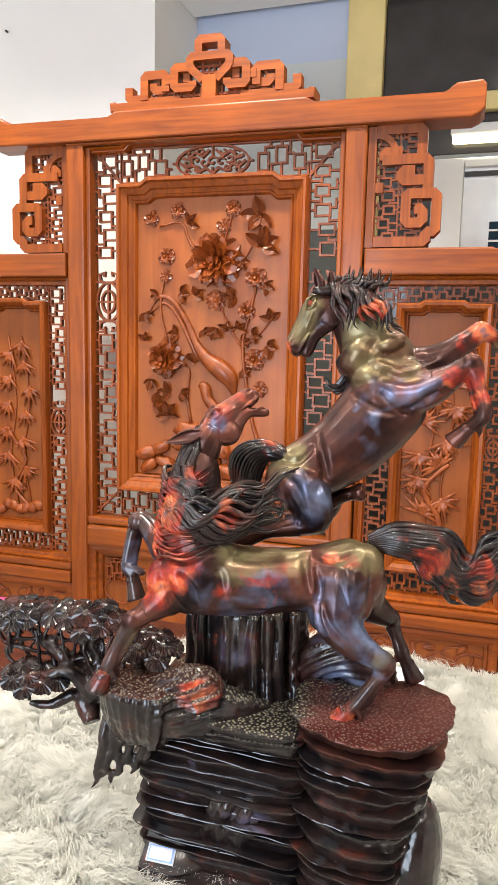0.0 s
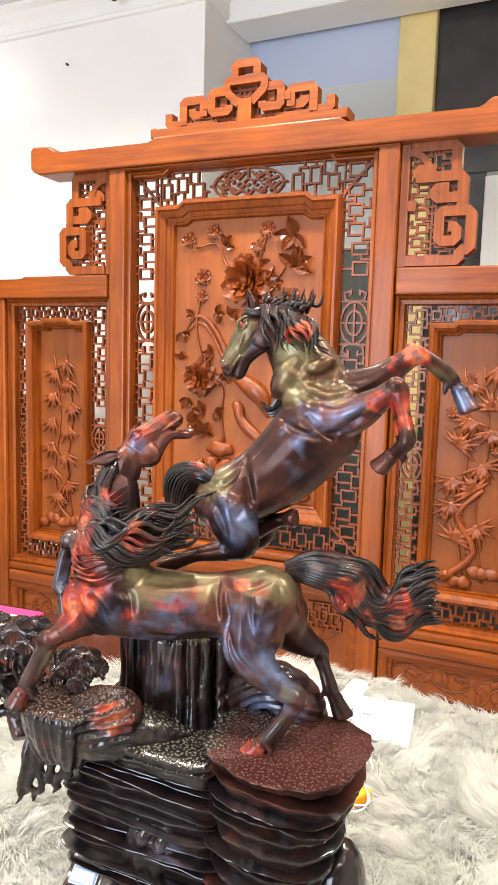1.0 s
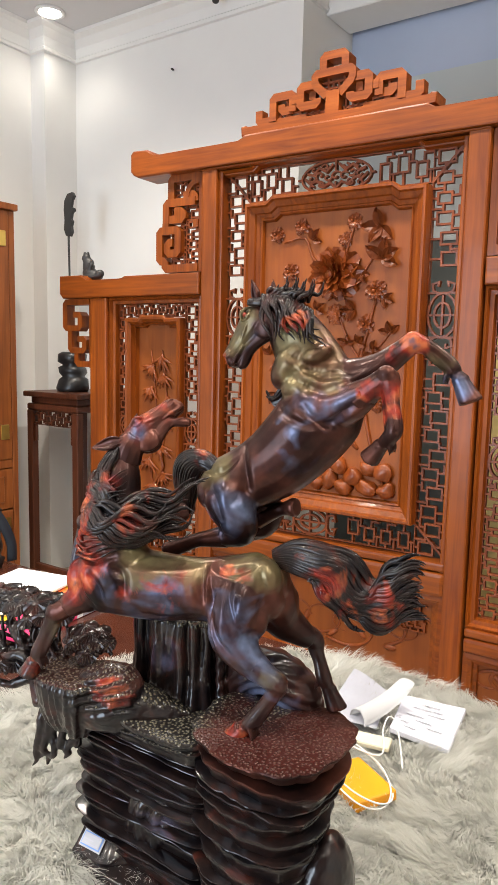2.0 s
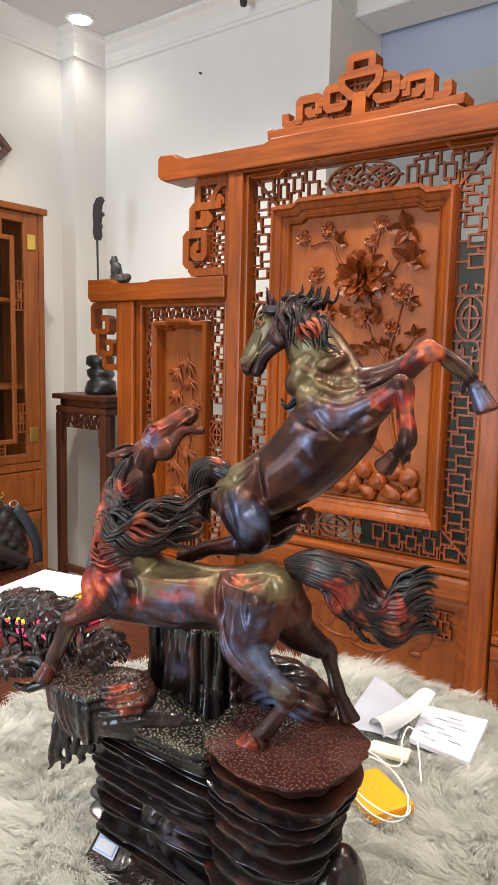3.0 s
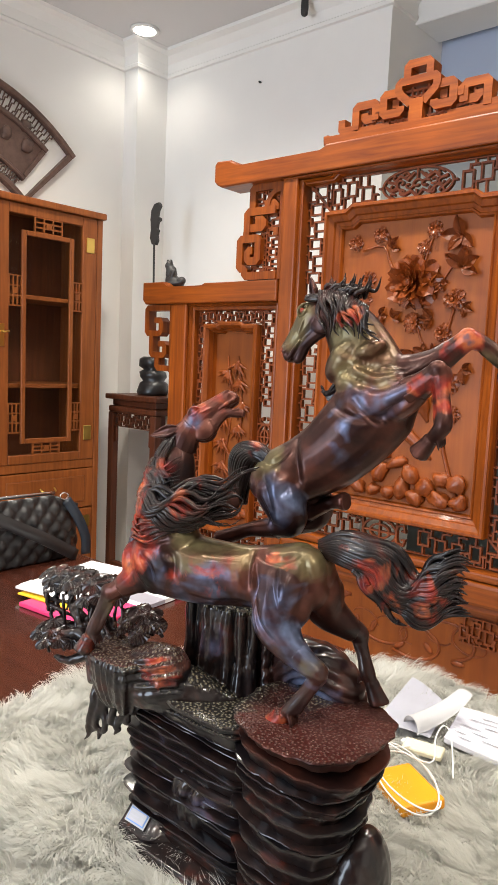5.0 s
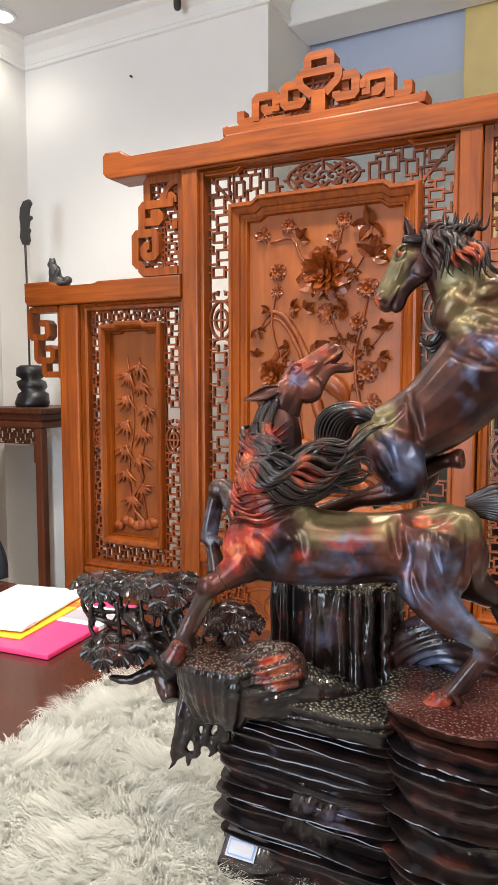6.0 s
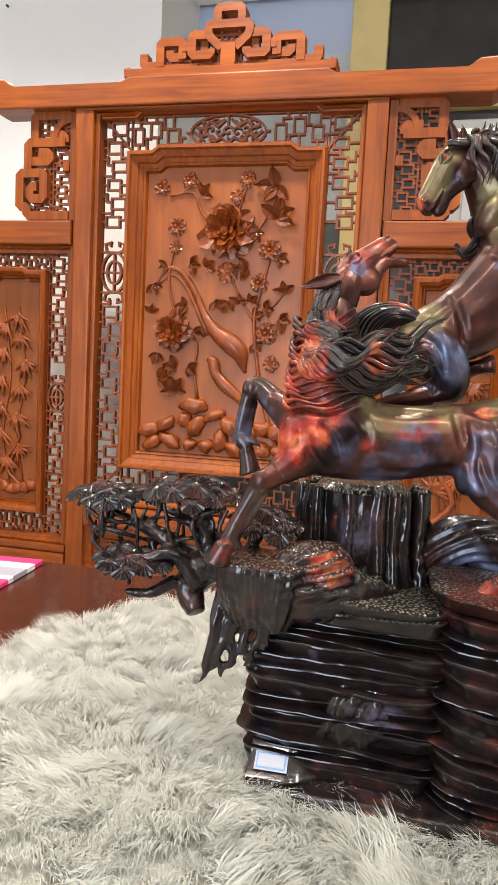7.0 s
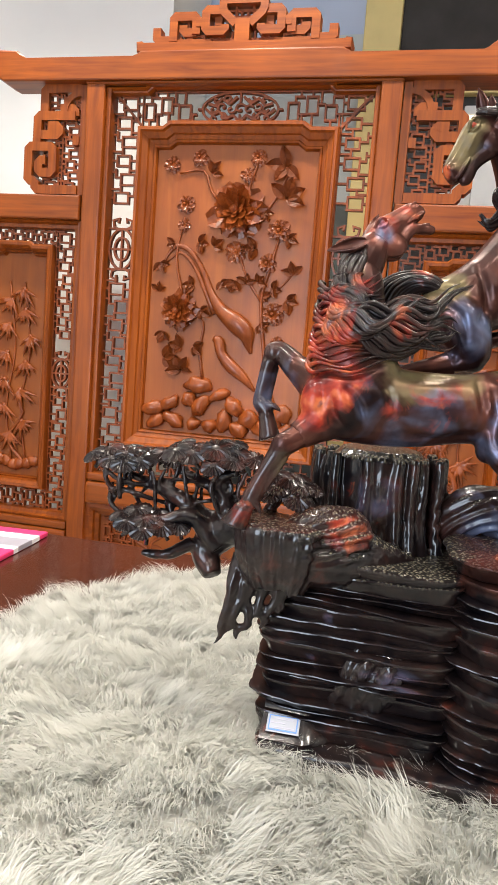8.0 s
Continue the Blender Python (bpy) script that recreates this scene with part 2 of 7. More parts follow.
def inset(poly, d):
    """The closed outline poly (anticlockwise), moved inwards by d with mitred corners."""
    out, n = [], len(poly)
    for i in range(n):
        p0, p1, p2 = (Vector(poly[k % n]) for k in (i - 1, i, i + 1))
        a, c = (p1 - p0).normalized(), (p2 - p1).normalized()
        na, nc = Vector((-a.y, a.x)), Vector((-c.y, c.x))
        s = na + nc
        s = s / max(s.dot(s), 1e-6) * 2
        out.append(tuple(p1 + s * d))
    return out


def prism(bm, poly, y0, y1, bev=0.0):
    """An outline in x and z, extruded along y."""
    f, k = [bm.verts.new((x, y0, z)) for x, z in poly], [bm.verts.new((x, y1, z)) for x, z in poly]
    n = len(poly)
    faces = [bm.faces.new(f), bm.faces.new(k[::-1])] + [bm.faces.new((f[i], k[i], k[(i + 1) % n], f[(i + 1) % n])) for i in range(n)]
    if bev:
        bmesh.ops.bevel(bm, geom=list(faces[0].edges), offset=bev, segments=2, affect="EDGES", profile=0.5)
    return bm


def moulding(bm, poly, profile, close=None):
    """Rings round the outline poly: profile is (inset, y) pairs from the outside in. close: fill the last ring."""
    rings = [[bm.verts.new((x, y, z)) for x, z in inset(poly, d)] for d, y in profile]
    n = len(poly)
    for a, c in zip(rings, rings[1:]):
        for i in range(n):
            bm.faces.new((a[i], a[(i + 1) % n], c[(i + 1) % n], c[i]))
    if close:
        bm.faces.new(rings[-1])
    return bm


def eased(pts, r):
    """The same run of points with its corners cut by r."""
    out = [pts[0]]
    for a, p, c in zip(pts, pts[1:], pts[2:]):
        a, q, c = Vector(a), Vector(p), Vector(c)
        k1, k2 = min(r, (a - q).length * 0.45), min(r, (c - q).length * 0.45)
        out += [tuple(q + (a - q).normalized() * k1), tuple(q + (c - q).normalized() * k2)]
    return out + [pts[-1]]


def ribbon(bm, pts, w, y0, y1, closed=False):
    """A bar of width w along points in x and z, from y0 to y1."""
    n = len(pts)
    left, right = [], []
    for i in range(n):
        p = Vector(pts[i])
        a = Vector(pts[i - 1]) if (i or closed) else None
        c = Vector(pts[(i + 1) % n]) if (i < n - 1 or closed) else None
        d1 = (p - a).normalized() if a is not None else (c - p).normalized()
        d2 = (c - p).normalized() if c is not None else d1
        s = Vector((-d1.y, d1.x)) + Vector((-d2.y, d2.x))
        s = s / max(s.dot(s), 0.4) * 2 * (w / 2)
        left.append(p + s), right.append(p - s)
    v = [[bm.verts.new((q.x, y, q.y)) for q in side] for side in (left, right) for y in (y0, y1)]
    lf, lb, rf, rb = v
    for i in range(n if closed else n - 1):
        j = (i + 1) % n
        for q in ((lf[i], rf[i], rf[j], lf[j]), (lb[j], rb[j], rb[i], lb[i]), (lf[j], lb[j], lb[i], lf[i]), (rf[i], rb[i], rb[j], rf[j])):
            bm.faces.new(q)
    if not closed:
        bm.faces.new((lf[0], lb[0], rb[0], rf[0])), bm.faces.new((lf[-1], rf[-1], rb[-1], lb[-1]))
    return bm


def catmull(pts, k):
    """Points of any dimension, k times as many, on a smooth line."""
    p = [np.array(q, float) for q in pts]
    p = [2 * p[0] - p[1]] + p + [2 * p[-1] - p[-2]]
    out = []
    for i in range(1, len(p) - 2):
        for j in range(k):
            t = j / k
            out.append(0.5 * (2 * p[i] + (p[i + 1] - p[i - 1]) * t + (2 * p[i - 1] - 5 * p[i] + 4 * p[i + 1] - p[i + 2]) * t * t + (3 * p[i] - p[i - 1] - 3 * p[i + 1] + p[i + 2]) * t ** 3))
    return out + [p[-2]]


def tube(bm, stations, seg=12, k=4, flat=1.0):
    """A closed round limb through (x, y, z, radius). flat narrows it across y."""
    st = catmull(stations, k) if k > 1 else [np.array(s, float) for s in stations]
    rings, side = [], None
    for i, s in enumerate(st):
        d = Vector(st[min(i + 1, len(st) - 1)][:3] - st[max(i - 1, 0)][:3]).normalized()
        if side is None:
            side = d.cross(Vector((0, 1, 0.01)))
            if side.length < 0.1:
                side = d.cross(Vector((1, 0, 0)))
        side = (side - d * side.dot(d)).normalized()
        up = d.cross(side)
        r = max(float(s[3]), 0.0004)
        ring = []
        for j in range(seg):
            a = 2 * math.pi * j / seg
            o = (side * math.cos(a) + up * math.sin(a)) * r
            ring.append(bm.verts.new((s[0] + o.x, s[1] + o.y * flat, s[2] + o.z)))
        rings.append(ring)
    for a, c in zip(rings, rings[1:]):
        for j in range(seg):
            bm.faces.new((a[j], a[(j + 1) % seg], c[(j + 1) % seg], c[j]))
    bm.faces.new(rings[0][::-1]), bm.faces.new(rings[-1])
    return bm


def blob(bm, c, r, turn=(0, 0, 0), seg=14, rough=0.0, freq=20):
    m = Matrix.LocRotScale(c, Euler([radians(a) for a in turn]), r)
    res = bmesh.ops.create_uvsphere(bm, u_segments=seg, v_segments=max(6, seg * 2 // 3), radius=1, matrix=m)
    if rough:
        for v in res["verts"]:
            n = noise.noise(v.co * freq) * rough
            v.co += (v.co - Vector(c)) * n
    return bm


def ring_disc(bm, profile, c, seg=24):
    """A turned shape about z through c: profile is (radius, height) pairs, closed top and bottom."""
    rings = [[bm.verts.new((c[0] + r * math.cos(2 * math.pi * j / seg), c[1] + r * math.sin(2 * math.pi * j / seg), c[2] + h)) for j in range(seg)] for r, h in profile]
    for a, q in zip(rings, rings[1:]):
        for j in range(seg):
            bm.faces.new((a[j], a[(j + 1) % seg], q[(j + 1) % seg], q[j]))
    bm.faces.new(rings[0][::-1]), bm.faces.new(rings[-1])
    return bm


def melted(bm, voxel, smooth):
    """One closed skin round all the overlapping shapes in bm, softened."""
    me = bpy.data.meshes.new("tmp")
    bm.to_mesh(me)
    bm.free()
    ob = new("tmp", me)
    r = ob.modifiers.new("skin", "REMESH")
    r.mode, r.voxel_size = "VOXEL", voxel
    s = ob.modifiers.new("soft", "SMOOTH")
    s.iterations, s.factor = smooth, 0.5
    out = bpy.data.meshes.new_from_object(ob.evaluated_get(bpy.context.evaluated_depsgraph_get()))
    bpy.data.objects.remove(ob)
    bpy.data.meshes.remove(me)
    return out


# ---------------------------------------------------------------- the room
RX0, RX1, RY0, RY1 = WALL_X, 3.2, -2.8, 5.9
EDGE_X = -1.70
structure("floor", boxed(RX0 - 0.2, RX1 + 0.2, RY0 - 0.2, RY1 + 0.2, -0.1, 0.0), TILE, "beige glazed floor under the table", "floor")
structure("ceiling", boxed(RX0 - 0.2, RX1 + 0.2, RY0 - 0.2, RY1 + 0.2, CEIL, CEIL + 0.12), CEILING, "matt grey-white plaster ceiling with recessed lights", "ceiling")
structure("wall_west", boxed(WALL_X - 0.2, WALL_X, RY0 - 0.2, RY1 + 0.2, 0, CEIL), PLASTER, "white painted side wall behind the cabinet", "wall")
structure("wall_north", boxed(WALL_X, EDGE_X, WALL_Y, RY1, 0, CEIL), PLASTER, "white painted wall block behind the carved screen", "wall")
structure("wall_pier", boxed(WALL_X, -3.407, 3.30, WALL_Y, 0, CEIL), PLASTER, "white corner pier running up to the cornice", "wall")
structure("wall_east", boxed(RX1, RX1 + 0.2, RY0 - 0.2, RY1 + 0.2, 0, CEIL), PLASTER, "plain white wall closing the room", "wall")
# unseen south wall, dark to keep statue reflections dark, with the glazed shopfront opening
bm = bmesh.new()
box(bm, RX0 - 0.2, -2.4, RY0 - 0.2, RY0, 0, CEIL), box(bm, -0.8, RX1 + 0.2, RY0 - 0.2, RY0, 0, CEIL)
box(bm, -2.4, -0.8, RY0 - 0.2, RY0, 2.75, CEIL), box(bm, -2.4, -0.8, RY0 - 0.2, RY0, 0, 0.35)
structure("wall_south", bm, WOOD_YD, "unseen wall round a shopfront opening, dark to keep the statue's reflections dark", "wall")
# cornice: stepped profile run along the walls
CORN = [(0.0, 3.315), (0.018, 3.318), (0.022, 3.335), (0.012, 3.345), (0.016, 3.40), (0.05, 3.44), (0.09, 3.452), (0.095, 3.469)]
line = [(WALL_X, RY0), (WALL_X, 3.30), (-3.407, 3.30), (-3.407, WALL_Y), (EDGE_X, WALL_Y), (EDGE_X, 3.784)]
bm = bmesh.new()
rows = []
for i, p in enumerate(line):
    p = Vector(p)
    d1 = (p - Vector(line[i - 1])).normalized() if i else None
    d2 = (Vector(line[i + 1]) - p).normalized() if i < len(line) - 1 else None
    n1 = Vector((d1.y, -d1.x)) if d1 else Vector((d2.y, -d2.x))
    n2 = Vector((d2.y, -d2.x)) if d2 else n1
    s = n1 + n2
    s = s / s.dot(s) * 2
    rows.append([bm.verts.new((p.x + s.x * o, p.y + s.y * o, z)) for o, z in CORN])
for a, c in zip(rows, rows[1:]):
    for j in range(len(CORN) - 1):
        bm.faces.new((a[j], c[j], c[j + 1], a[j + 1]))
structure("trim_cornice", bm, PLASTER, "moulded white plaster cornice under the ceiling", "cornice")
# dropped beam over the passage, blue-grey wall and glazed front beyond
structure("beam_passage", boxed(EDGE_X, RX1, 3.785, 4.05, 3.30, CEIL, bev=0.006), PLASTER, "white plaster beam over the passage", "beam")
FAR = 4.1
# tone step at z 3.02 is a reflection, put into the panels' colours
structure("wall_passage", boxed(EDGE_X, -0.82, FAR, FAR + 0.1, 2.13, 3.02), GREYREFLECTION, "middle of the passage partition, its pale grey a reflection put into the colour", "wall")
structure("wall_passage_lower", boxed(EDGE_X, -0.82, FAR + 0.004, FAR + 0.1, 0, 2.13), SLATE, "dark slate lower part of the passage partition", "wall")
structure("wall_passage_upper", boxed(EDGE_X, -0.82, FAR, FAR + 0.1, 3.02, CEIL), BLUEWALL, "blue-grey upper part of the passage partition", "wall")
structure("column_gold", boxed(-0.82, -0.626, FAR - 0.03, FAR + 0.12, 0, CEIL, bev=0.004), GOLD, "champagne-gold upright of the glazed partition", "column")
structure("window_transom", boxed(-0.626, RX1, FAR + 0.03, FAR + 0.06, 2.79, CEIL), DARKGLASS, "dark glass panel above a gold rail", "window")
structure("trim_gold_rail", boxed(-0.626, RX1, FAR - 0.02, FAR + 0.1, 2.70, 2.79, bev=0.004), GOLD, "champagne-gold rail over the glazed front", "rail")
structure("trim_dark_header", boxed(-0.626, RX1, FAR + 0.03, FAR + 0.12, 2.50, 2.70, bev=0.004), DARKGLASS, "dark header band under the gold rail", "rail")
structure("window_1", boxed(-0.626, -0.345, FAR + 0.05, FAR + 0.08, 0, 2.50), DARKGLASS, "tall dark glass pane beside the gold upright", "window")
structure("window_2", boxed(-0.345, RX1, FAR + 0.05, FAR + 0.08, 0, 1.93), DARKGLASS, "dark lower glass of the shop partition", "window")
structure("trim_white_upright", boxed(-0.345, -0.185, FAR + 0.02, FAR + 0.09, 1.93, 2.478, bev=0.004), WHITEPAINT, "cream-white upright panel of the shop partition", "panel")
structure("wall_silver_panel", boxed(-0.184, RX1, FAR + 0.04, FAR + 0.09, 1.93, 2.478, bev=0.003), SILVER, "brushed pale metal panel of the shop partition", "panel")
structure("trim_silver_rail", boxed(-0.18, RX1, FAR + 0.02, FAR + 0.039, 2.43, 2.47, bev=0.004), WHITEPAINT, "white rail along the metal panel", "rail")
structure("trim_dark_slot", boxed(-0.18, RX1, FAR + 0.03, FAR + 0.0395, 2.385, 2.41), DARKGLASS, "dark shadow gap under the white rail", "rail")
structure("window_3", boxed(-0.04, RX1, FAR + 0.02, FAR + 0.0395, 1.99, 2.15, bev=0.003), NAVYGLASS, "dark blue glass band with pale edges", "window")
for zz in (2.045, 2.10):
    structure("trim_pale_line", boxed(-0.04, RX1, FAR + 0.012, FAR + 0.0195, zz, zz + 0.010), WHITEPAINT, "thin pale line on the blue glass band", "rail")
structure("wall_next_room", boxed(EDGE_X, RX1, RY1, RY1 + 0.15, 0, CEIL), WHITEPAINT, "bright white wall of the next room", "wall")
ob = thing("ceiling_light_strip", (0.4, 4.0, 2.6), "warm glowing linear lamp over the glazed front", "ceiling light")
part("housing", boxed(-0.26, 2.0, FAR - 0.03, FAR + 0.029, 2.585, 2.635, bev=0.006), WHITEPLASTIC, ob)
part("diffuser", boxed(-0.25, 1.98, FAR - 0.028, FAR + 0.025, 2.545, 2.584, bev=0.006), STRIP, ob, "glowing warm diffuser")


# ---------------------------------------------------------------- carved screen
CX, YF = -1.1155, 2.852
screen = thing("carved_screen", (CX, 2.86, 0), "three-panel reddish rosewood screen with carved reliefs and pierced fretwork", "screen")


def mirror(pts, c=CX):
    return [(2 * c - x, z) for x, z in pts][::-1]


def half(pts):
    """An outline from its right half (offset from the middle, z), closed anticlockwise."""
    r = [(CX + x, z) for x, z in pts]
    return r + mirror(r)


for s in (-1, 1):
    xi0, xi1 = sorted((CX + s * 0.552, CX + s * 0.632))
    part("post", boxed(xi0, xi1, YF - 0.03, YF + 0.09, 0, 2.303, bev=0.008, seg=2), WOOD_V, screen)
    part("post_bead", boxed(min(CX + s * 0.530, CX + s * 0.5515), max(CX + s * 0.530, CX + s * 0.5515), YF - 0.012, YF + 0.05, 0.66, 2.29, bev=0.007, seg=2), WOOD_V, screen)

# top beam with a raised middle and upturned ends
beam = half([(1.0, 2.304), (1.03, 2.318), (1.045, 2.334), (1.045, 2.412), (1.03, 2.428), (0.945, 2.424), (0.93, 2.414), (0.905, 2.386), (0.43, 2.386), (0.40, 2.414)])
part("top_beam", prism(bmesh.new(), beam, YF - 0.045, YF + 0.10, 0.007), WOOD_H, screen)
part("beam_bead", boxed(CX - 0.633, CX + 0.633, YF - 0.035, YF + 0.06, 2.293, 2.3035, bev=0.004), WOOD_H, screen)

# crest
crest = part("crest", prism(bmesh.new(), half([(0.40, 2.4145), (0.425, 2.4145), (0.428, 2.452), (0.405, 2.455), (0.398, 2.442)]), YF - 0.03, YF + 0.07, 0.005), WOOD_H, screen)
Z0 = 2.424
SCROLLS = [
    ([(-0.048, 0.19), (-0.048, 0.243), (0.048, 0.243), (0.048, 0.19)], 0.031),
    ([(-0.028, 0.092), (-0.082, 0.140), (-0.082, 0.180), (0.082, 0.180), (0.082, 0.140), (0.028, 0.092)], 0.031),
    ([(0.0, 0.0), (0.0, 0.108)], 0.058),
]
SIDE = [
    [(0.088, 0.146), (0.150, 0.146), (0.150, 0.070), (0.072, 0.070), (0.072, 0.092)],
    [(0.150, 0.104), (0.190, 0.104)],
    [(0.190, 0.062), (0.190, 0.128), (0.283, 0.128), (0.283, 0.036)],
    [(0.283, 0.040), (0.352, 0.040), (0.352, 0.088)],
    [(0.125, 0.028), (0.275, 0.028)],
    [(0.190, 0.072), (0.245, 0.072), (0.245, 0.100)],
    [(0.088, 0.112), (0.118, 0.112)],
]
for k, (pts, w) in enumerate(SCROLLS):
    part("scroll", ribbon(bmesh.new(), eased([(CX + x, Z0 + z) for x, z in pts], 0.010), w, YF - 0.016 - 0.003 * k, YF + 0.05 + 0.003 * k), WOOD_H, crest)
for s in (-1, 1):
    for k, pts in enumerate(SIDE):
        part("scroll", ribbon(bmesh.new(), eased([(CX + s * x, Z0 + z) for x, z in pts], 0.010), 0.033, YF - 0.014 + 0.003 * k, YF + 0.05 - 0.003 * k), WOOD_H, crest)
    bm = bmesh.new()
    for pts in ([(0.03, 0.045), (0.27, 0.045)], [(0.045, 0.02), (0.045, 0.075)], [(0.075, 0.02), (0.075, 0.06), (0.10, 0.06), (0.10, 0.02)], [(0.13, 0.02), (0.13, 0.055)], [(0.16, 0.02), (0.16, 0.06), (0.19, 0.06)], [(0.21, 0.02), (0.21, 0.06), (0.235, 0.045), (0.235, 0.02)], [(0.255, 0.02), (0.255, 0.06)], [(0.0, 0.150), (0.07, 0.150)], [(0.0, 0.128), (0.06, 0.128)], [(0.035, 0.106), (0.035, 0.165)], [(0.012, 0.106), (0.012, 0.15)], [(0.105, 0.085), (0.105, 0.125)], [(0.225, 0.085), (0.225, 0.115), (0.27, 0.115)]):
        ribbon(bm, [(CX + s * x, Z0 + z) for x, z in pts], 0.009, YF + 0.01, YF + 0.03)
    part("crest_fretwork", bm, FRET, crest)

# fretwork bands -------------------------------------------------------------
BAR = 0.0078


def fret(name, parent, x0, x1, z0, z1, upright, seed, pitch=0.075, medal=None, mat=FRET, yy=YF + 0.032, wide=None):
    """A pierced band of offset square loops joined by short bars; medal: where along it (0 to 1) a round motif sits."""
    rnd = random.Random(seed)
    L, W = (z1 - z0, x1 - x0) if upright else (x1 - x0, z1 - z0)

    def at(s, c):
        return (x0 + c, z0 + s) if upright else (x0 + s, z0 + c)

    bm = bmesh.new()

    def bar(pts, w=BAR, closed=False):
        ribbon(bm, [at(*p) for p in pts], w, yy + rnd.uniform(-0.0008, 0.0008), yy + 0.02, closed)

    for c in (0.0015, W - 0.0015):
        bar([(0, c), (L, c)], 0.004)
    n = max(2, round(L / pitch))
    p = L / n
    keep = None
    if medal is not None:
        reach = W * 1.1 if wide is None else wide
        keep = (medal * L - reach, medal * L + reach)
    side = 0
    for i in range(n):
        s0 = i * p
        if keep and s0 + p * 0.6 > keep[0] and s0 + p * 0.2 < keep[1]:
            continue
        side = 1 - side if rnd.random() < 0.85 else side
        f = (lambda c: c) if side else (lambda c: W - c)
        lo, hi = W * rnd.uniform(0.14, 0.2), W * rnd.uniform(0.60, 0.68)
        a, e = s0 + rnd.uniform(0.06, 0.12) * p, s0 + rnd.uniform(0.64, 0.74) * p
        mid = (a + e) / 2
        bar([(a, f(lo)), (a, f(hi)), (e, f(hi)), (e, f(lo))], closed=True)
        bar([(mid, f(0)), (mid, f(lo))])
        if rnd.random() < 0.7:
            bar([(e - 0.18 * p, f(hi)), (e - 0.18 * p, f(W * 0.84)), (e + 0.30 * p, f(W * 0.84))])
            bar([(e + 0.10 * p, f(W * 0.84)), (e + 0.10 * p, f(W))])
        else:
            bar([(mid, f(hi)), (mid, f(W))])
        bar([(e, f(W * 0.36)), (min(L, s0 + 1.10 * p), f(W * 0.36))])
        bar([(s0 + 0.86 * p, f(W * 0.36)), (s0 + 0.86 * p, f(0))])
    if keep and wide is not None:
        m0 = medal * L
        oval = [(m0 + wide * 0.94 * math.cos(t * math.pi / 14), W / 2 + W * 0.49 * math.sin(t * math.pi / 14)) for t in range(28)]
        bar(oval, BAR * 1.1, True)
        def curl(a, c, r, turn, way, n=11):
            bar([(a + r * (1 - 0.075 * q) * math.cos(turn + way * 0.55 * q) * 1.25, c + r * (1 - 0.075 * q) * math.sin(turn + way * 0.55 * q)) for q in range(n)], BAR * 0.95)
        for d in (-1, 1):
            bar([(m0, W * 0.16), (m0 + d * wide * 0.16, W * 0.34), (m0 + d * wide * 0.34, W * 0.24), (m0 + d * wide * 0.52, W * 0.44), (m0 + d * wide * 0.70, W * 0.36), (m0 + d * wide * 0.86, W * 0.52)], BAR * 1.3)
            bar([(m0 + d * wide * 0.08, W * 0.86), (m0 + d * wide * 0.26, W * 0.66), (m0 + d * wide * 0.46, W * 0.80), (m0 + d * wide * 0.62, W * 0.60), (m0 + d * wide * 0.80, W * 0.66)], BAR * 1.3)
            for a, c, r, turn in ((0.22, 0.50, 0.13, 0.5), (0.42, 0.30, 0.11, 2.0), (0.44, 0.58, 0.12, 4.0), (0.66, 0.50, 0.12, 1.0), (0.30, 0.80, 0.10, 3.0), (0.64, 0.26, 0.09, 5.0), (0.60, 0.76, 0.09, 0.0)):
                curl(m0 + d * wide * a, W * c, W * r, turn, d)
            bar([(m0 + d * wide * 0.92, W / 2), (m0 + d * wide * 1.05, W / 2)])
        curl(m0, W * 0.52, W * 0.16, 0.0, 1, 12)
        bar([(m0, 0), (m0, W * 0.36)]), bar([(m0, W * 0.68), (m0, W)])
        keep = None
    if keep:
        m0 = medal * L
        for r, k in ((W * 0.44, 0.0), (W * 0.25, 0.0)):
            bar([(m0 + r * 1.5 * math.cos(t * math.pi / 8), W / 2 + r * math.sin(t * math.pi / 8)) for t in range(16)], BAR * 1.1, True)
        for d in (-1, 1):
            for t in (-1, 1):
                bar([(m0 + d * W * 0.62, W / 2 + t * W * 0.06), (m0 + d * W * 0.72, W / 2 + t * W * 0.30), (m0 + d * W * 0.92, W / 2 + t * W * 0.34), (m0 + d * W * 0.98, W / 2 + t * W * 0.14), (m0 + d * W * 0.84, W / 2 + t * W * 0.16)])
            bar([(m0 + d * W * 0.66, W * 0.02), (m0 + d * W * 0.66, W * 0.98)])
        bar([(m0, 0), (m0, W)]), bar([(m0 - W * 0.6, W / 2), (m0 + W * 0.6, W / 2)])
    return part(name, bm, mat, parent)


# middle bay: stepped lip, fretwork, framed panel
lip = half([(0.551, 0.645), (0.551, 2.286), (0.385, 2.286), (0.36, 2.308)])
part("bay_lip", moulding(bmesh.new(), lip, [(-0.003, YF + 0.05), (-0.003, YF - 0.008), (0.004, YF - 0.012), (0.010, YF + 0.002), (0.015, YF + 0.004), (0.020, YF + 0.022), (0.020, YF + 0.06)]), WOOD_H, screen)
FX, FT, FB = 0.4075, 2.148, 0.836
X0, X1, ZB, ZT = CX - 0.534, CX + 0.534, 0.712, 2.284
fret("fretwork_upright", screen, X0, CX - FX, ZB, ZT, True, 3, medal=0.60)
fret("fretwork_upright", screen, CX + FX, X1, ZB, ZT, True, 4, medal=0.60)
fret("fretwork_top", screen, CX - FX, CX + FX, FT, ZT, False, 5, medal=0.5, wide=0.165)
fret("fretwork_bottom", screen, CX - FX, CX + FX, ZB, FB, False, 6, medal=0.42)
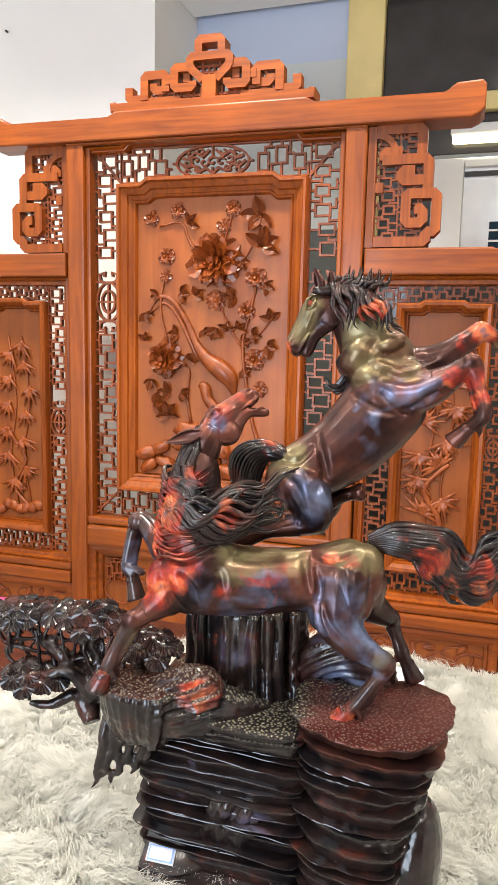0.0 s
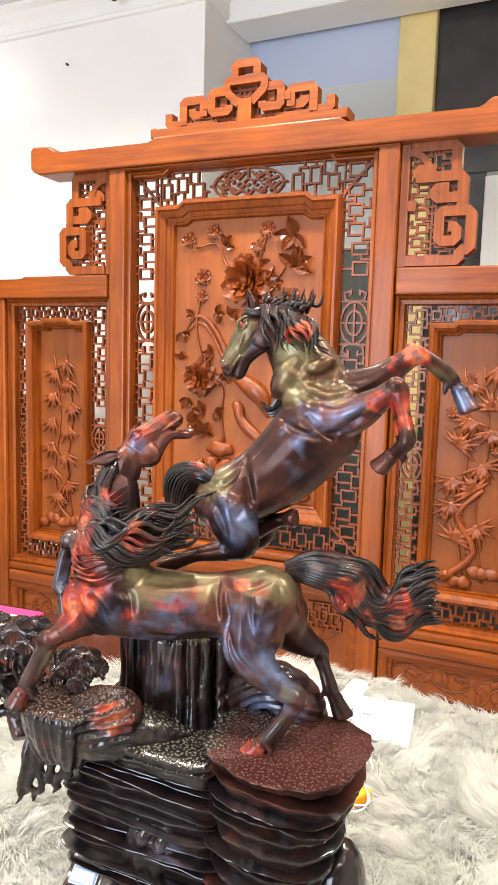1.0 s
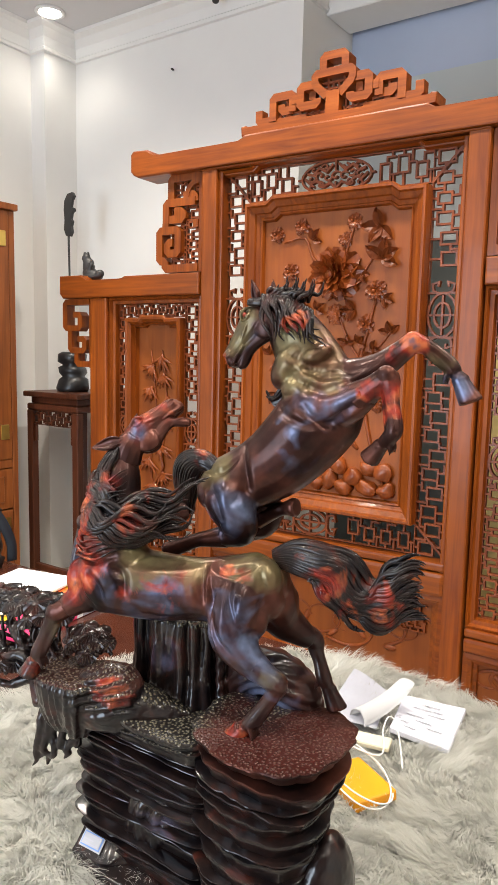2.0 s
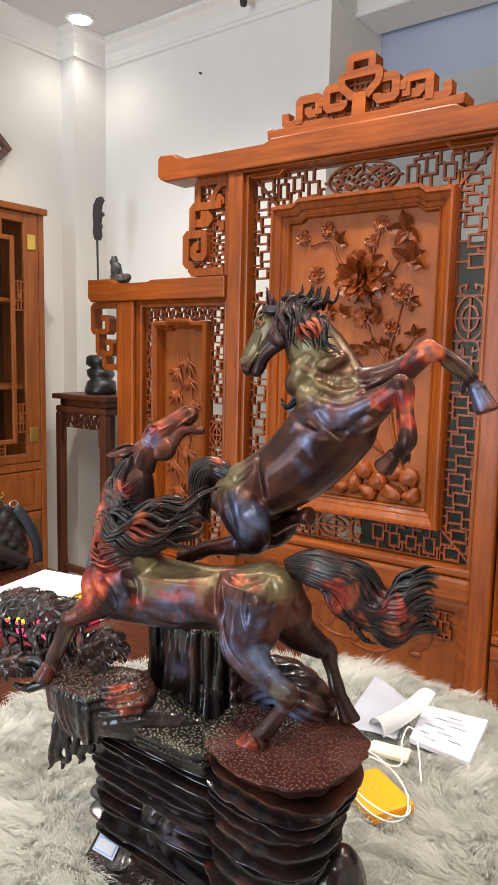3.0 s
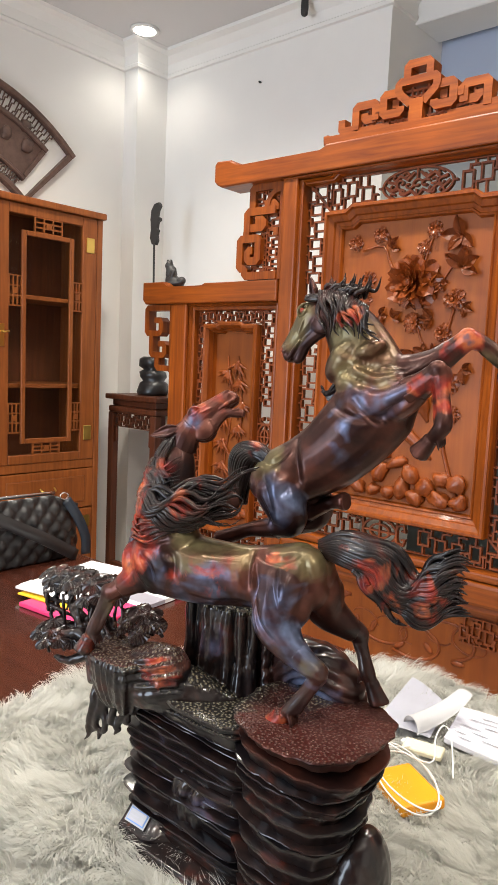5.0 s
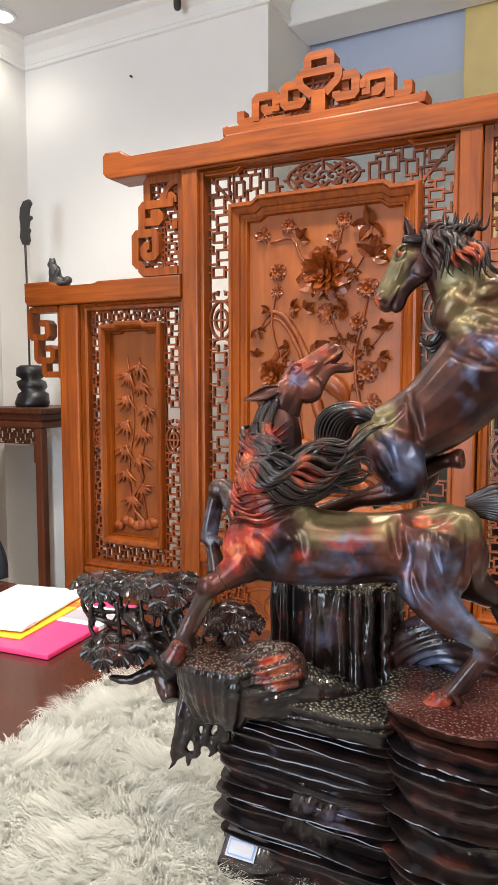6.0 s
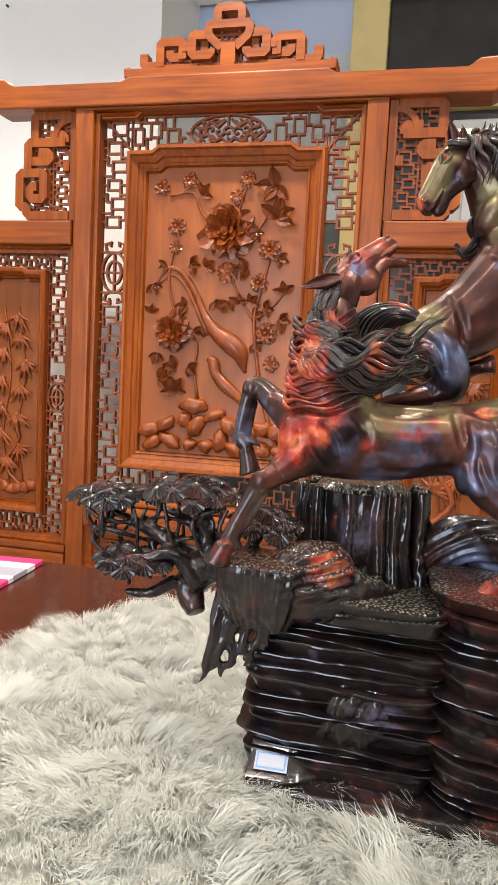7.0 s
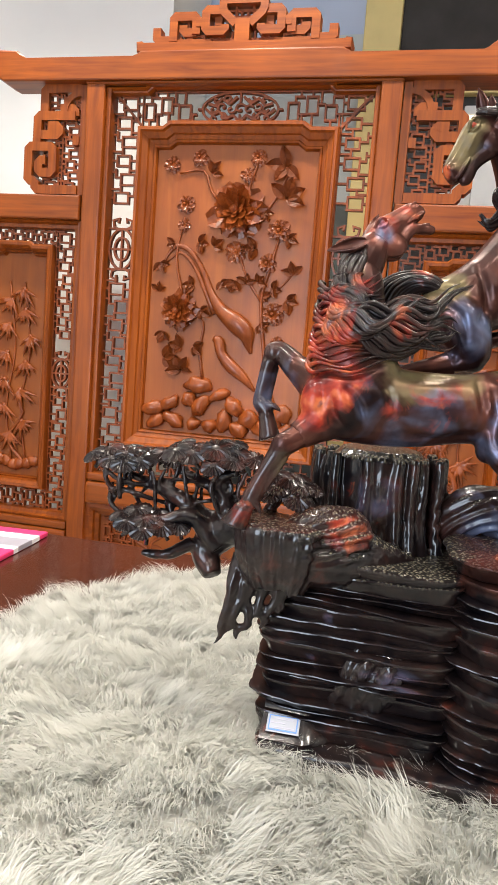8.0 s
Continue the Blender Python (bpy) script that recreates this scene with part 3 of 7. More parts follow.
for sx in (-1, 1):
    for zz, zp in ((ZT, FT), (ZB, FB)):
        part("fretwork_mitre", ribbon(bmesh.new(), [(CX + sx * 0.534, zz), (CX + sx * FX, zp)], 0.009, YF + 0.0305, YF + 0.0535), FRET, screen)
outline = half([(FX, FB), (FX, 2.136), (0.302, 2.136), (0.272, 2.158)])
board = part("centre_panel", boxed(CX - FX + 0.02, CX + FX - 0.02, YF + 0.040, YF + 0.064, FB + 0.02, 2.125), PANEL, screen, "carved peony and bird panel")
PROF = [(0.0, YF + 0.07), (0.0, YF - 0.014), (0.005, YF - 0.022), (0.015, YF - 0.022), (0.021, YF - 0.010), (0.042, YF + 0.002), (0.046, YF + 0.012), (0.061, YF + 0.020), (0.065, YF + 0.016), (0.072, YF + 0.020), (0.077, YF + 0.0405)]
part("panel_frame", moulding(bmesh.new(), outline, PROF), WOOD_V, board)

# sill and lower panels of the middle bay
part("sill", boxed(CX - 0.555, CX + 0.555, YF - 0.02, YF + 0.07, 0.672, 0.706, bev=0.01, seg=2), WOOD_H, screen)
part("sill_rail", boxed(CX - 0.555, CX + 0.555, YF - 0.028, YF + 0.07, 0.572, 0.668, bev=0.016, seg=2), WOOD_H, screen)


def curl_relief(name, parent, x0, x1, z0, z1, yy, seed):
    """Low carved curls, leaves and a central lobe across a board."""
    rnd = random.Random(seed)
    w, h = x1 - x0, z1 - z0
    for i in range(7):
        bm = bmesh.new()
        cx, cz = x0 + w * (i + 0.5) / 7, z0 + h * rnd.uniform(0.35, 0.65)
        pts = []
        for t in range(12):
            a = t * 0.62 + i
            r = h * 0.36 * (1 - t / 15)
            pts.append((cx + r * 1.6 * math.cos(a), yy - 0.002, cz + r * math.sin(a), 0.008 * (1 - t / 18)))
        tube(bm, pts, 8, 3, 0.6)
        part(name, bm, CARVED, parent, smooth=True)
    for i in range(6):
        bm = bmesh.new()
        blob(bm, (x0 + w * (i + 1) / 7, yy - 0.002, z0 + h * rnd.uniform(0.2, 0.8)), (0.03, 0.008, 0.013), (0, rnd.uniform(0, 180), 0), 10)
        part("carved_leaf", bm, CARVED, parent, smooth=True)


low = part("lower_panel", boxed(CX - 0.53, CX + 0.53, YF + 0.035, YF + 0.06, 0.16, 0.565), PANEL, screen, "low relief panel with curling tendrils")
part("panel_frame", moulding(bmesh.new(), half([(0.555, 0.14), (0.555, 0.575)]), [(0, YF + 0.06), (0, YF - 0.012), (0.02, YF - 0.014), (0.036, YF - 0.004), (0.04, YF + 0.012), (0.055, YF + 0.02), (0.058, YF + 0.036)]), WOOD_H, low)
curl_relief("carved_tendril", low, CX - 0.46, CX + 0.46, 0.24, 0.50, YF + 0.035, 21)
fret("fretwork_lower", low, CX + 0.33, CX + 0.48, 0.40, 0.51, False, 31, pitch=0.05, yy=YF + 0.018)
fret("fretwork_lower", low, CX - 0.48, CX - 0.33, 0.40, 0.51, False, 32, pitch=0.05, yy=YF + 0.018)
part("base_rail", boxed(CX - 0.555, CX + 0.555, YF - 0.03, YF + 0.08, 0.0, 0.14, bev=0.012, seg=2), WOOD_H, screen)

# brackets beside the tall bay
for s in (-1, 1):
    bx = CX + s * 0.634
    bracket = part("bracket", ribbon(bmesh.new(), [(bx + s * 0.016, 1.862), (bx + s * 0.016, 2.30)], 0.03, YF - 0.005, YF + 0.05), WOOD_V, screen)
    for k, pts in enumerate(([(0.03, 0.016), (0.205, 0.016), (0.205, 0.052), (0.236, 0.052), (0.236, 0.19), (0.135, 0.19), (0.135, 0.085), (0.192, 0.085), (0.192, 0.135), (0.165, 0.135)],
                [(0.03, 0.215), (0.055, 0.215)], [(0.205, 0.2), (0.205, 0.225)],
                [(0.205, 0.225), (0.205, 0.315), (0.05, 0.315)], [(0.205, 0.24), (0.115, 0.24), (0.115, 0.275), (0.16, 0.275)],
                [(0.18, 0.315), (0.18, 0.425), (0.03, 0.425)], [(0.055, 0.315), (0.055, 0.345), (0.115, 0.345)])):
        part("bracket_scroll", ribbon(bmesh.new(), eased([(bx + s * x * 1.10, 1.865 + z) for x, z in pts], 0.012), 0.036, YF - 0.012 + 0.002 * k, YF + 0.052 - 0.002 * k), WOOD_V, bracket)
    bm = bmesh.new()
    ribbon(bm, [(bx + s * (0.03 + 0.075 * math.sin(a * 0.2618)), 1.865 + 0.33 + 0.075 * math.cos(a * 0.2618)) for a in range(7)], 0.024, YF - 0.004, YF + 0.045)
    part("bracket_arc", bm, WOOD_V, bracket)
    x0, x1 = sorted((bx + s * 0.03, bx + s * 0.205))
    xm = (x0 + x1) / 2
    fret("bracket_fretwork", bracket, x0, xm, 1.885, 2.285, True, 77 + s, pitch=0.05, yy=YF + 0.016)
    fret("bracket_fretwork", bracket, xm, x1, 1.885, 2.285, True, 87 + s, pitch=0.046, yy=YF + 0.016)

# wings ---------------------------------------------------------------------
WZ0, WZ1 = 0.505, 1.742


def wing(s):
    def X(a, c):
        return sorted((CX + s * a, CX + s * c))
    # beam with a stepped inner part and a thick outer end
    top = [(0.640, 1.757), (1.53, 1.757), (1.552, 1.78), (1.552, 1.872), (1.40, 1.872), (1.36, 1.838), (1.13, 1.838), (1.10, 1.856), (0.640, 1.856)]
    poly = [(CX + s * x, z) for x, z in top]
    part("wing_beam", prism(bmesh.new(), poly if s > 0 else poly[::-1], YF - 0.035, YF + 0.09, 0.007), WOOD_H, screen)
    x0, x1 = X(1.225, 1.345)
    part("post", boxed(x0, x1, YF - 0.025, YF + 0.085, 0, 1.757, bev=0.012, seg=2), WOOD_V, screen)
    x0, x1 = X(0.640, 1.222)
    rect = [(x0, 0.475), (x1, 0.475), (x1, 1.756), (x0, 1.756)]
    part("bay_lip", moulding(bmesh.new(), rect, [(0, YF + 0.06), (0, YF - 0.008), (0.010, YF - 0.012), (0.016, YF + 0.004), (0.03, YF + 0.006), (0.034, YF + 0.03), (0.034, YF + 0.06)]), WOOD_V, screen)
    x0, x1 = X(0.674, 1.19)
    p0, p1 = X(0.768, 1.118)
    fret("fretwork_upright", screen, x0, p0, WZ0, 1.725, True, 40 + s, pitch=0.058, medal=0.5)
    fret("fretwork_upright", screen, p1, x1, WZ0, 1.725, True, 50 + s, pitch=0.058, medal=0.5)
    fret("fretwork_top", screen, p0, p1, 1.66, 1.725, False, 60 + s, pitch=0.05)
    fret("fretwork_bottom", screen, p0, p1, WZ0, 0.60, False, 70 + s, pitch=0.05)
    wp = part("wing_panel", boxed(p0 + 0.015, p1 - 0.015, YF + 0.052, YF + 0.075, 0.615, 1.645), PANEL, screen, "carved bamboo panel" if s < 0 else "carved pine and plum panel")
    m = (p0 + p1) / 2
    ol = [(p0, 0.60), (p1, 0.60), (p1, 1.655), (m + 0.09, 1.655), (m + 0.075, 1.667), (m - 0.075, 1.667), (m - 0.09, 1.655), (p0, 1.655)]
    part("panel_frame", moulding(bmesh.new(), ol, [(0, YF + 0.06), (0, YF - 0.004), (0.006, YF - 0.012), (0.018, YF - 0.01), (0.03, YF + 0.006), (0.036, YF + 0.03), (0.042, YF + 0.028), (0.046, YF + 0.053)]), WOOD_V, wp)
    x0, x1 = X(0.640, 1.222)
    part("sill", boxed(x0, x1, YF - 0.02, YF + 0.07, 0.44, 0.474, bev=0.01, seg=2), WOOD_H, screen)
    part("sill_rail", boxed(x0, x1, YF - 0.026, YF + 0.07, 0.38, 0.437, bev=0.014, seg=2), WOOD_H, screen)
    lp = part("lower_panel", boxed(x0 + 0.03, x1 - 0.03, YF + 0.035, YF + 0.06, 0.14, 0.37), PANEL, screen)
    part("panel_frame", moulding(bmesh.new(), [(x0, 0.12), (x1, 0.12), (x1, 0.376), (x0, 0.376)], [(0, YF + 0.06), (0, YF - 0.01), (0.02, YF - 0.012), (0.034, YF - 0.002), (0.038, YF + 0.012), (0.05, YF + 0.018), (0.053, YF + 0.036)]), WOOD_H, lp)
    curl_relief("carved_tendril", lp, x0 + 0.07, x1 - 0.07, 0.18, 0.33, YF + 0.035, 23 + s)
    part("base_rail", boxed(x0, x1, YF - 0.03, YF + 0.08, 0.0, 0.118, bev=0.012, seg=2), WOOD_H, screen)
    # scroll bracket on the outer edge
    bx = CX + s * 1.345
    br = part("bracket", ribbon(bmesh.new(), [(bx + s * 0.014, 1.40), (bx + s * 0.014, 1.75)], 0.026, YF, YF + 0.05), WOOD_V, screen)
    for k, pts in enumerate(([(0.02, 0.335), (0.2, 0.335), (0.2, 0.20), (0.09, 0.20), (0.09, 0.27), (0.14, 0.27)], [(0.165, 0.2), (0.165, 0.085), (0.06, 0.085), (0.06, 0.145), (0.11, 0.145)], [(0.12, 0.085), (0.12, 0.015), (0.02, 0.015)])):
        part("bracket_scroll", ribbon(bmesh.new(), eased([(bx + s * x, 1.405 + z) for x, z in pts], 0.012), 0.030, YF - 0.006 + 0.002 * k, YF + 0.05 - 0.002 * k), WOOD_V, br)
    return wp


wing_l, wing_r = wing(-1), wing(1)

# carvings --------------------------------------------------------------------
PY = YF + 0.040


def leaf_mesh(bm, c, size, angle, width=0.45, fold=0.25, tilt=0.3, dip=0.3):
    """A pointed leaf lying on the board at c (x, z), its tip towards angle; folded along the middle."""
    rows = []
    ca, sa = math.cos(angle), math.sin(angle)
    for i in range(6):
        t = i / 5
        w = width * size * math.sin(math.pi * min(1, t * 0.92 + 0.08)) ** 0.8 * (1 - 0.35 * t)
        row = []
        for u in (-1, 0, 1):
            lx, lz = t * size, u * w
            d = 0.006 + size * (tilt * t + fold * abs(u) * 0.4 - dip * (t - 0.4) ** 2)
            row.append(bm.verts.new((c[0] + lx * ca - lz * sa, c[2] - max(d, 0.002), c[1] + lx * sa + lz * ca)))
        rows.append(row)
    for a, q in zip(rows, rows[1:]):
        for j in range(2):
            bm.faces.new((a[j], a[j + 1], q[j + 1], q[j]))
    # thickness
    res = bmesh.ops.solidify(bm, geom=bm.faces[-10:], thickness=0.003)
    return bm


def leaf_cluster(parent, x, z, y, size, seed, n=3, name="carved_leaf"):
    rnd = random.Random(seed)
    a0 = rnd.uniform(0, 6.28)
    bm = bmesh.new()
    for i in range(n):
        sub = bmesh.new()
        leaf_mesh(sub, (x, z, y), size * rnd.uniform(0.75, 1.15), a0 + (i - (n - 1) / 2) * rnd.uniform(0.8, 1.25), 0.36, 0.35, rnd.uniform(0.1, 0.4))
        me = bpy.data.meshes.new("tmp")
        sub.to_mesh(me)
        sub.free()
        bm.from_mesh(me)
        bpy.data.meshes.remove(me)
    return part(name, bm, CARVED, parent)


def flower(parent, x, z, y, r, seed, rings=4):
    """A full blossom: rings of cupped petals, steeper and smaller towards the heart."""
    rnd = random.Random(seed)
    bm = bmesh.new()
    for k in range(rings):
        rr = r * (1 - k / (rings + 0.6))
        n = 9 - k
        for i in range(n):
            a = 2 * math.pi * (i + 0.5 * k + rnd.uniform(-0.15, 0.15)) / n
            L = rr * rnd.uniform(0.8, 1.08)
            rows = []
            lift = 0.18 + 0.3 * k
            for q in range(5):
                t = q / 4
                w = L * 0.36 * math.sin(math.pi * (0.12 + 0.7 * t))
                row = []
                for u in (-1, -0.4, 0.4, 1):
                    px, pz = t * L, u * w + (0.06 * L * math.sin(u * 5 + i) if q == 4 else 0)
                    d = 0.004 + 0.010 * k + L * (lift * t + 0.25 * abs(u) * t - (0.35 * t * t if k < 2 else 0))
                    row.append(bm.verts.new((x + px * math.cos(a) - pz * math.sin(a), y - max(0.002, d), z + px * math.sin(a) + pz * math.cos(a))))
                rows.append(row)
            for p, q in zip(rows, rows[1:]):
                for j in range(3):
                    bm.faces.new((p[j], p[j + 1], q[j + 1], q[j]))
    blob(bm, (x, y - 0.012 * rings, z), (r * 0.16, r * 0.14, r * 0.16), seg=8)
    ob = part("carved_flower", bm, CARVED, parent, smooth=False)
    return ob


def branch(parent, pts, y, r, name="carved_branch"):
    return part(name, tube(bmesh.new(), [(px, y - 0.35 * r - 0.004, pz, r * (1 - 0.5 * i / len(pts))) for i, (px, pz) in enumerate(pts)], 7, 3), CARVED, parent, smooth=True)


IX0, IZ1, IW, IH = CX - 0.331, 2.071, 0.662, 1.157


def P(u, v):
    return IX0 + u * IW, IZ1 - v * IH


for u, v, r, rg in [(0.533, 0.217, 0.122, 6), (0.198, 0.567, 0.088, 5), (0.10, 0.062, 0.036, 3), (0.276, 0.038, 0.036, 3), (0.64, 0.036, 0.034, 3), (0.585, 0.094, 0.034, 2), (0.204, 0.198, 0.038, 3), (0.195, 0.268, 0.030, 2), (0.80, 0.276, 0.046, 3), (0.543, 0.352, 0.046, 2), (0.74, 0.388, 0.040, 3), (0.80, 0.56, 0.048, 3), (0.835, 0.664, 0.036, 2)]:
    x, z = P(u, v)
    flower(board, x, z, PY, r, int(u * 100), rg)
LEAVES_A = [(0.36, 0.088, 0.055), (0.815, 0.060, 0.095), (0.83, 0.166, 0.085), (0.30, 0.325, 0.06), (0.88, 0.508, 0.06), (0.46, 0.457, 0.045), (0.54, 0.452, 0.05), (0.62, 0.457, 0.045), (0.69, 0.452, 0.045), (0.90, 0.418, 0.055), (0.86, 0.30, 0.05), (0.70, 0.215, 0.05)]
LEAVES_B = [(0.227, 0.690, 0.055), (0.12, 0.735, 0.06), (0.235, 0.774, 0.065), (0.31, 0.69, 0.05), (0.06, 0.40, 0.05), (0.06, 0.50, 0.045), (0.10, 0.645, 0.05), (0.34, 0.56, 0.05), (0.28, 0.47, 0.05), (0.40, 0.335, 0.05), (0.66, 0.335, 0.055), (0.72, 0.50, 0.045), (0.78, 0.47, 0.05), (0.72, 0.60, 0.045), (0.14, 0.33, 0.04)]
for i, (u, v, sz) in enumerate(LEAVES_A + LEAVES_B):
    x, z = P(u, v)
    leaf_cluster(board, x, z, PY, sz * 0.95, 100 + i, 4 if sz > 0.06 else 3)
for pts, r in [([(0.92, 0.98), (0.80, 0.80), (0.74, 0.62), (0.72, 0.50), (0.76, 0.40), (0.80, 0.30)], 0.009), ([(0.72, 0.52), (0.62, 0.44), (0.55, 0.34)], 0.006), ([(0.38, 0.80), (0.35, 0.70), (0.36, 0.60), (0.24, 0.57)], 0.007), ([(0.50, 0.24), (0.36, 0.15), (0.30, 0.08), (0.15, 0.09)], 0.006), ([(0.57, 0.2), (0.60, 0.12), (0.64, 0.05)], 0.006), ([(0.22, 0.52), (0.16, 0.38), (0.20, 0.24)], 0.006), ([(0.74, 0.5), (0.84, 0.46), (0.92, 0.40)], 0.005), ([(0.70, 0.22), (0.78, 0.15), (0.83, 0.08)], 0.005)]:
    branch(board, [P(u, v) for u, v in pts], PY, r)
# long-tailed form sweeping down the middle, kept as plain rounded shapes
for pts in ([(0.07, 0.42, 0.004), (0.10, 0.372, 0.006), (0.165, 0.338, 0.009), (0.26, 0.362, 0.011), (0.345, 0.43, 0.012), (0.405, 0.505, 0.017), (0.48, 0.560, 0.028), (0.57, 0.595, 0.040), (0.64, 0.63, 0.036), (0.66, 0.67, 0.018), (0.68, 0.70, 0.006)], [(0.10, 0.395, 0.004), (0.18, 0.362, 0.006), (0.27, 0.40, 0.008), (0.36, 0.49, 0.011), (0.43, 0.57, 0.013)], [(0.44, 0.655, 0.014), (0.475, 0.668, 0.024), (0.495, 0.71, 0.022), (0.56, 0.75, 0.026), (0.64, 0.785, 0.020), (0.72, 0.83, 0.006)]):
    st = [(*P(u, v), r) for u, v, r in pts]
    part("carved_plume", tube(bmesh.new(), [(x, PY - r * 0.5, z, r) for x, z, r in st], 10, 3, 0.75), CARVED, board, smooth=True)
rnd = random.Random(9)
for u, v, a, c in [(0.36, 0.825, 0.050, 0.030), (0.07, 0.922, 0.045, 0.026), (0.18, 0.897, 0.040, 0.022), (0.21, 0.958, 0.045, 0.024), (0.09, 0.967, 0.04, 0.022), (0.30, 0.88, 0.030, 0.030), (0.38, 0.90, 0.028, 0.042), (0.45, 0.965, 0.032, 0.028), (0.54, 0.945, 0.032, 0.042), (0.64, 0.972, 0.040, 0.026), (0.60, 0.893, 0.030, 0.038), (0.70, 0.93, 0.036, 0.034), (0.80, 0.895, 0.038, 0.026), (0.90, 0.905, 0.040, 0.032), (0.80, 0.965, 0.045, 0.026), (0.92, 0.965, 0.036, 0.026), (0.34, 0.965, 0.03, 0.022), (0.50, 0.855, 0.045, 0.020)]:
    x, z = P(u, v)
    bm = blob(bmesh.new(), (x, PY - 0.010, z), (a * 1.1, 0.032, c * 1.15), (0, rnd.uniform(-35, 35), 0), 14, 0.45, 34)
    part("carved_rock", bm, CARVED, board, smooth=True)


def wing_carving(parent, mx, s):
    y = YF + 0.052
    rnd = random.Random(80 + s)
    for k in range(2):
        x = mx + (k - 0.5) * 0.07
        branch(parent, [(x + 0.03, 0.68), (x - 0.01, 0.95), (x + 0.025, 1.2), (x - 0.01, 1.50)], y, 0.0045, "carved_stem")
    for k in range(12):
        side = 1 if k % 2 else -1
        x, z = mx + side * rnd.uniform(0.01, 0.075), 0.84 + 0.70 * k / 12 + rnd.uniform(-0.02, 0.02)
        bm = bmesh.new()
        n = 6 if s < 0 else 9
        a0 = -math.pi / 2 + side * rnd.uniform(0.0, 0.7) + (math.pi if (s > 0 and k % 3 == 0) else 0)
        for i in range(n):
            a = a0 + (i - (n - 1) / 2) * 0.40 + rnd.uniform(-0.12, 0.12)
            L = rnd.uniform(0.065, 0.105)
            tube(bm, [(x, y - 0.008, z, 0.004), (x + L * 0.4 * math.cos(a), y - 0.014, z + L * 0.4 * math.sin(a), 0.0085), (x + L * math.cos(a), y - 0.007, z + L * math.sin(a), 0.0008)], 6, 2)
        blob(bm, (x, y - 0.006, z), (0.012, 0.010, 0.012), seg=8)
        me = melted(bm, 0.0026, 1)
        bm = bmesh.new()
        bm.from_mesh(me)
        bpy.data.meshes.remove(me)
        part("carved_spray", bm, CARVED, parent, smooth=True)
    for k in range(7):
        bm = blob(bmesh.new(), (mx - 0.1 + 0.033 * k, y - 0.006, 0.685 + rnd.uniform(-0.01, 0.04)), (0.03, 0.018, 0.024), (0, rnd.uniform(-40, 40), 0), 10, 0.45, 36)
        part("carved_rock", bm, CARVED, parent, smooth=True)
    branch(parent, [(mx - s * 0.08, 0.68), (mx + s * 0.03, 0.80), (mx - s * 0.04, 0.93), (mx + s * 0.05, 1.04)], y, 0.016 if s > 0 else 0.009)
    for k in range(6 if s > 0 else 3):
        flower(parent, mx + rnd.uniform(-0.09, 0.09), 0.8 + 0.13 * k, y, 0.024, 300 + k, 2)


wing_carving(wing_l, CX - 0.943, -1)
wing_carving(wing_r, CX + 0.943, 1)
screen.rotation_euler.z = radians(1.7)


# ---------------------------------------------------------------- table and rug
TZ = 0.70
table = thing("long_table", (-0.8, 1.0, 0), "long dark reddish-brown polished table with a thick top", "table")
part("tabletop", boxed(-2.45, 1.15, 0.12, 1.86, TZ - 0.055, TZ, bev=0.012, seg=3), TABLE, table)
part("apron", boxed(-2.35, 1.05, 0.22, 0.26, TZ - 0.18, TZ - 0.056, bev=0.006), DARKWOOD, table)
part("apron", boxed(-2.35, 1.05, 1.72, 1.76, TZ - 0.18, TZ - 0.056, bev=0.006), DARKWOOD, table)
for lx in (-2.35, 0.95):
    for ly in (0.22, 1.66):
        part("leg", boxed(lx, lx + 0.1, ly, ly + 0.1, 0, TZ - 0.056, bev=0.015, seg=2), DARKWOOD, table)

# fur rug: a soft hide with long tufted pile
RUG_C = (-0.02, 1.02)


def rug_edge(a):
    """The rug's reach from its middle in the direction a."""
    c, s = math.cos(a), math.sin(a)
    r = 1.0 / ((abs(c) / 0.97) ** 2.6 + (abs(s) / (0.80 if s > 0 else 0.90)) ** 2.6) ** (1 / 2.6)
    return r * (1 + 0.035 * math.sin(3 * a + 0.8) + 0.02 * math.sin(7 * a))


def rug_height(x, y):
    """A little higher where the pile is pushed up against the statue's base."""
    d = math.hypot(max(-0.43 - x, 0, x + 0.07), max(0.88 - y, 0, y - 1.09))
    return TZ + 0.008 + 0.010 * (noise.noise(Vector((x * 5, y * 5, 0.3))) + 0.6) + 0.020 * math.exp(-(d / 0.16) ** 2)


rug = thing("fur_rug", (RUG_C[0], RUG_C[1], TZ), "white long-pile faux fur rug spread over the table", "rug")
bm = bmesh.new()
rings = []
for k in range(1, 15):
    f = k / 14
    ring = []
    for j in range(72):
        a = 2 * math.pi * j / 72
        r = rug_edge(a) * f
        x, y = RUG_C[0] + r * math.cos(a), RUG_C[1] + r * math.sin(a)
        ring.append(bm.verts.new((x, y, rug_height(x, y) if k < 14 else TZ + 0.002)))
    rings.append(ring)
mid = bm.verts.new((*RUG_C, rug_height(*RUG_C)))
for j in range(72):
    bm.faces.new((mid, rings[0][j], rings[0][(j + 1) % 72]))
for a, c in zip(rings, rings[1:]):
    for j in range(72):
        bm.faces.new((a[j], a[(j + 1) % 72], c[(j + 1) % 72], c[j]))
part("hide", bm, FUR, rug, smooth=True)
rng = np.random.default_rng(5)
TUFTS, PER = 9500, 24
ang = rng.uniform(0, 2 * math.pi, TUFTS * 2)
rad = np.sqrt(rng.uniform(0, 1, TUFTS * 2))
reach = np.array([rug_edge(a) for a in ang])
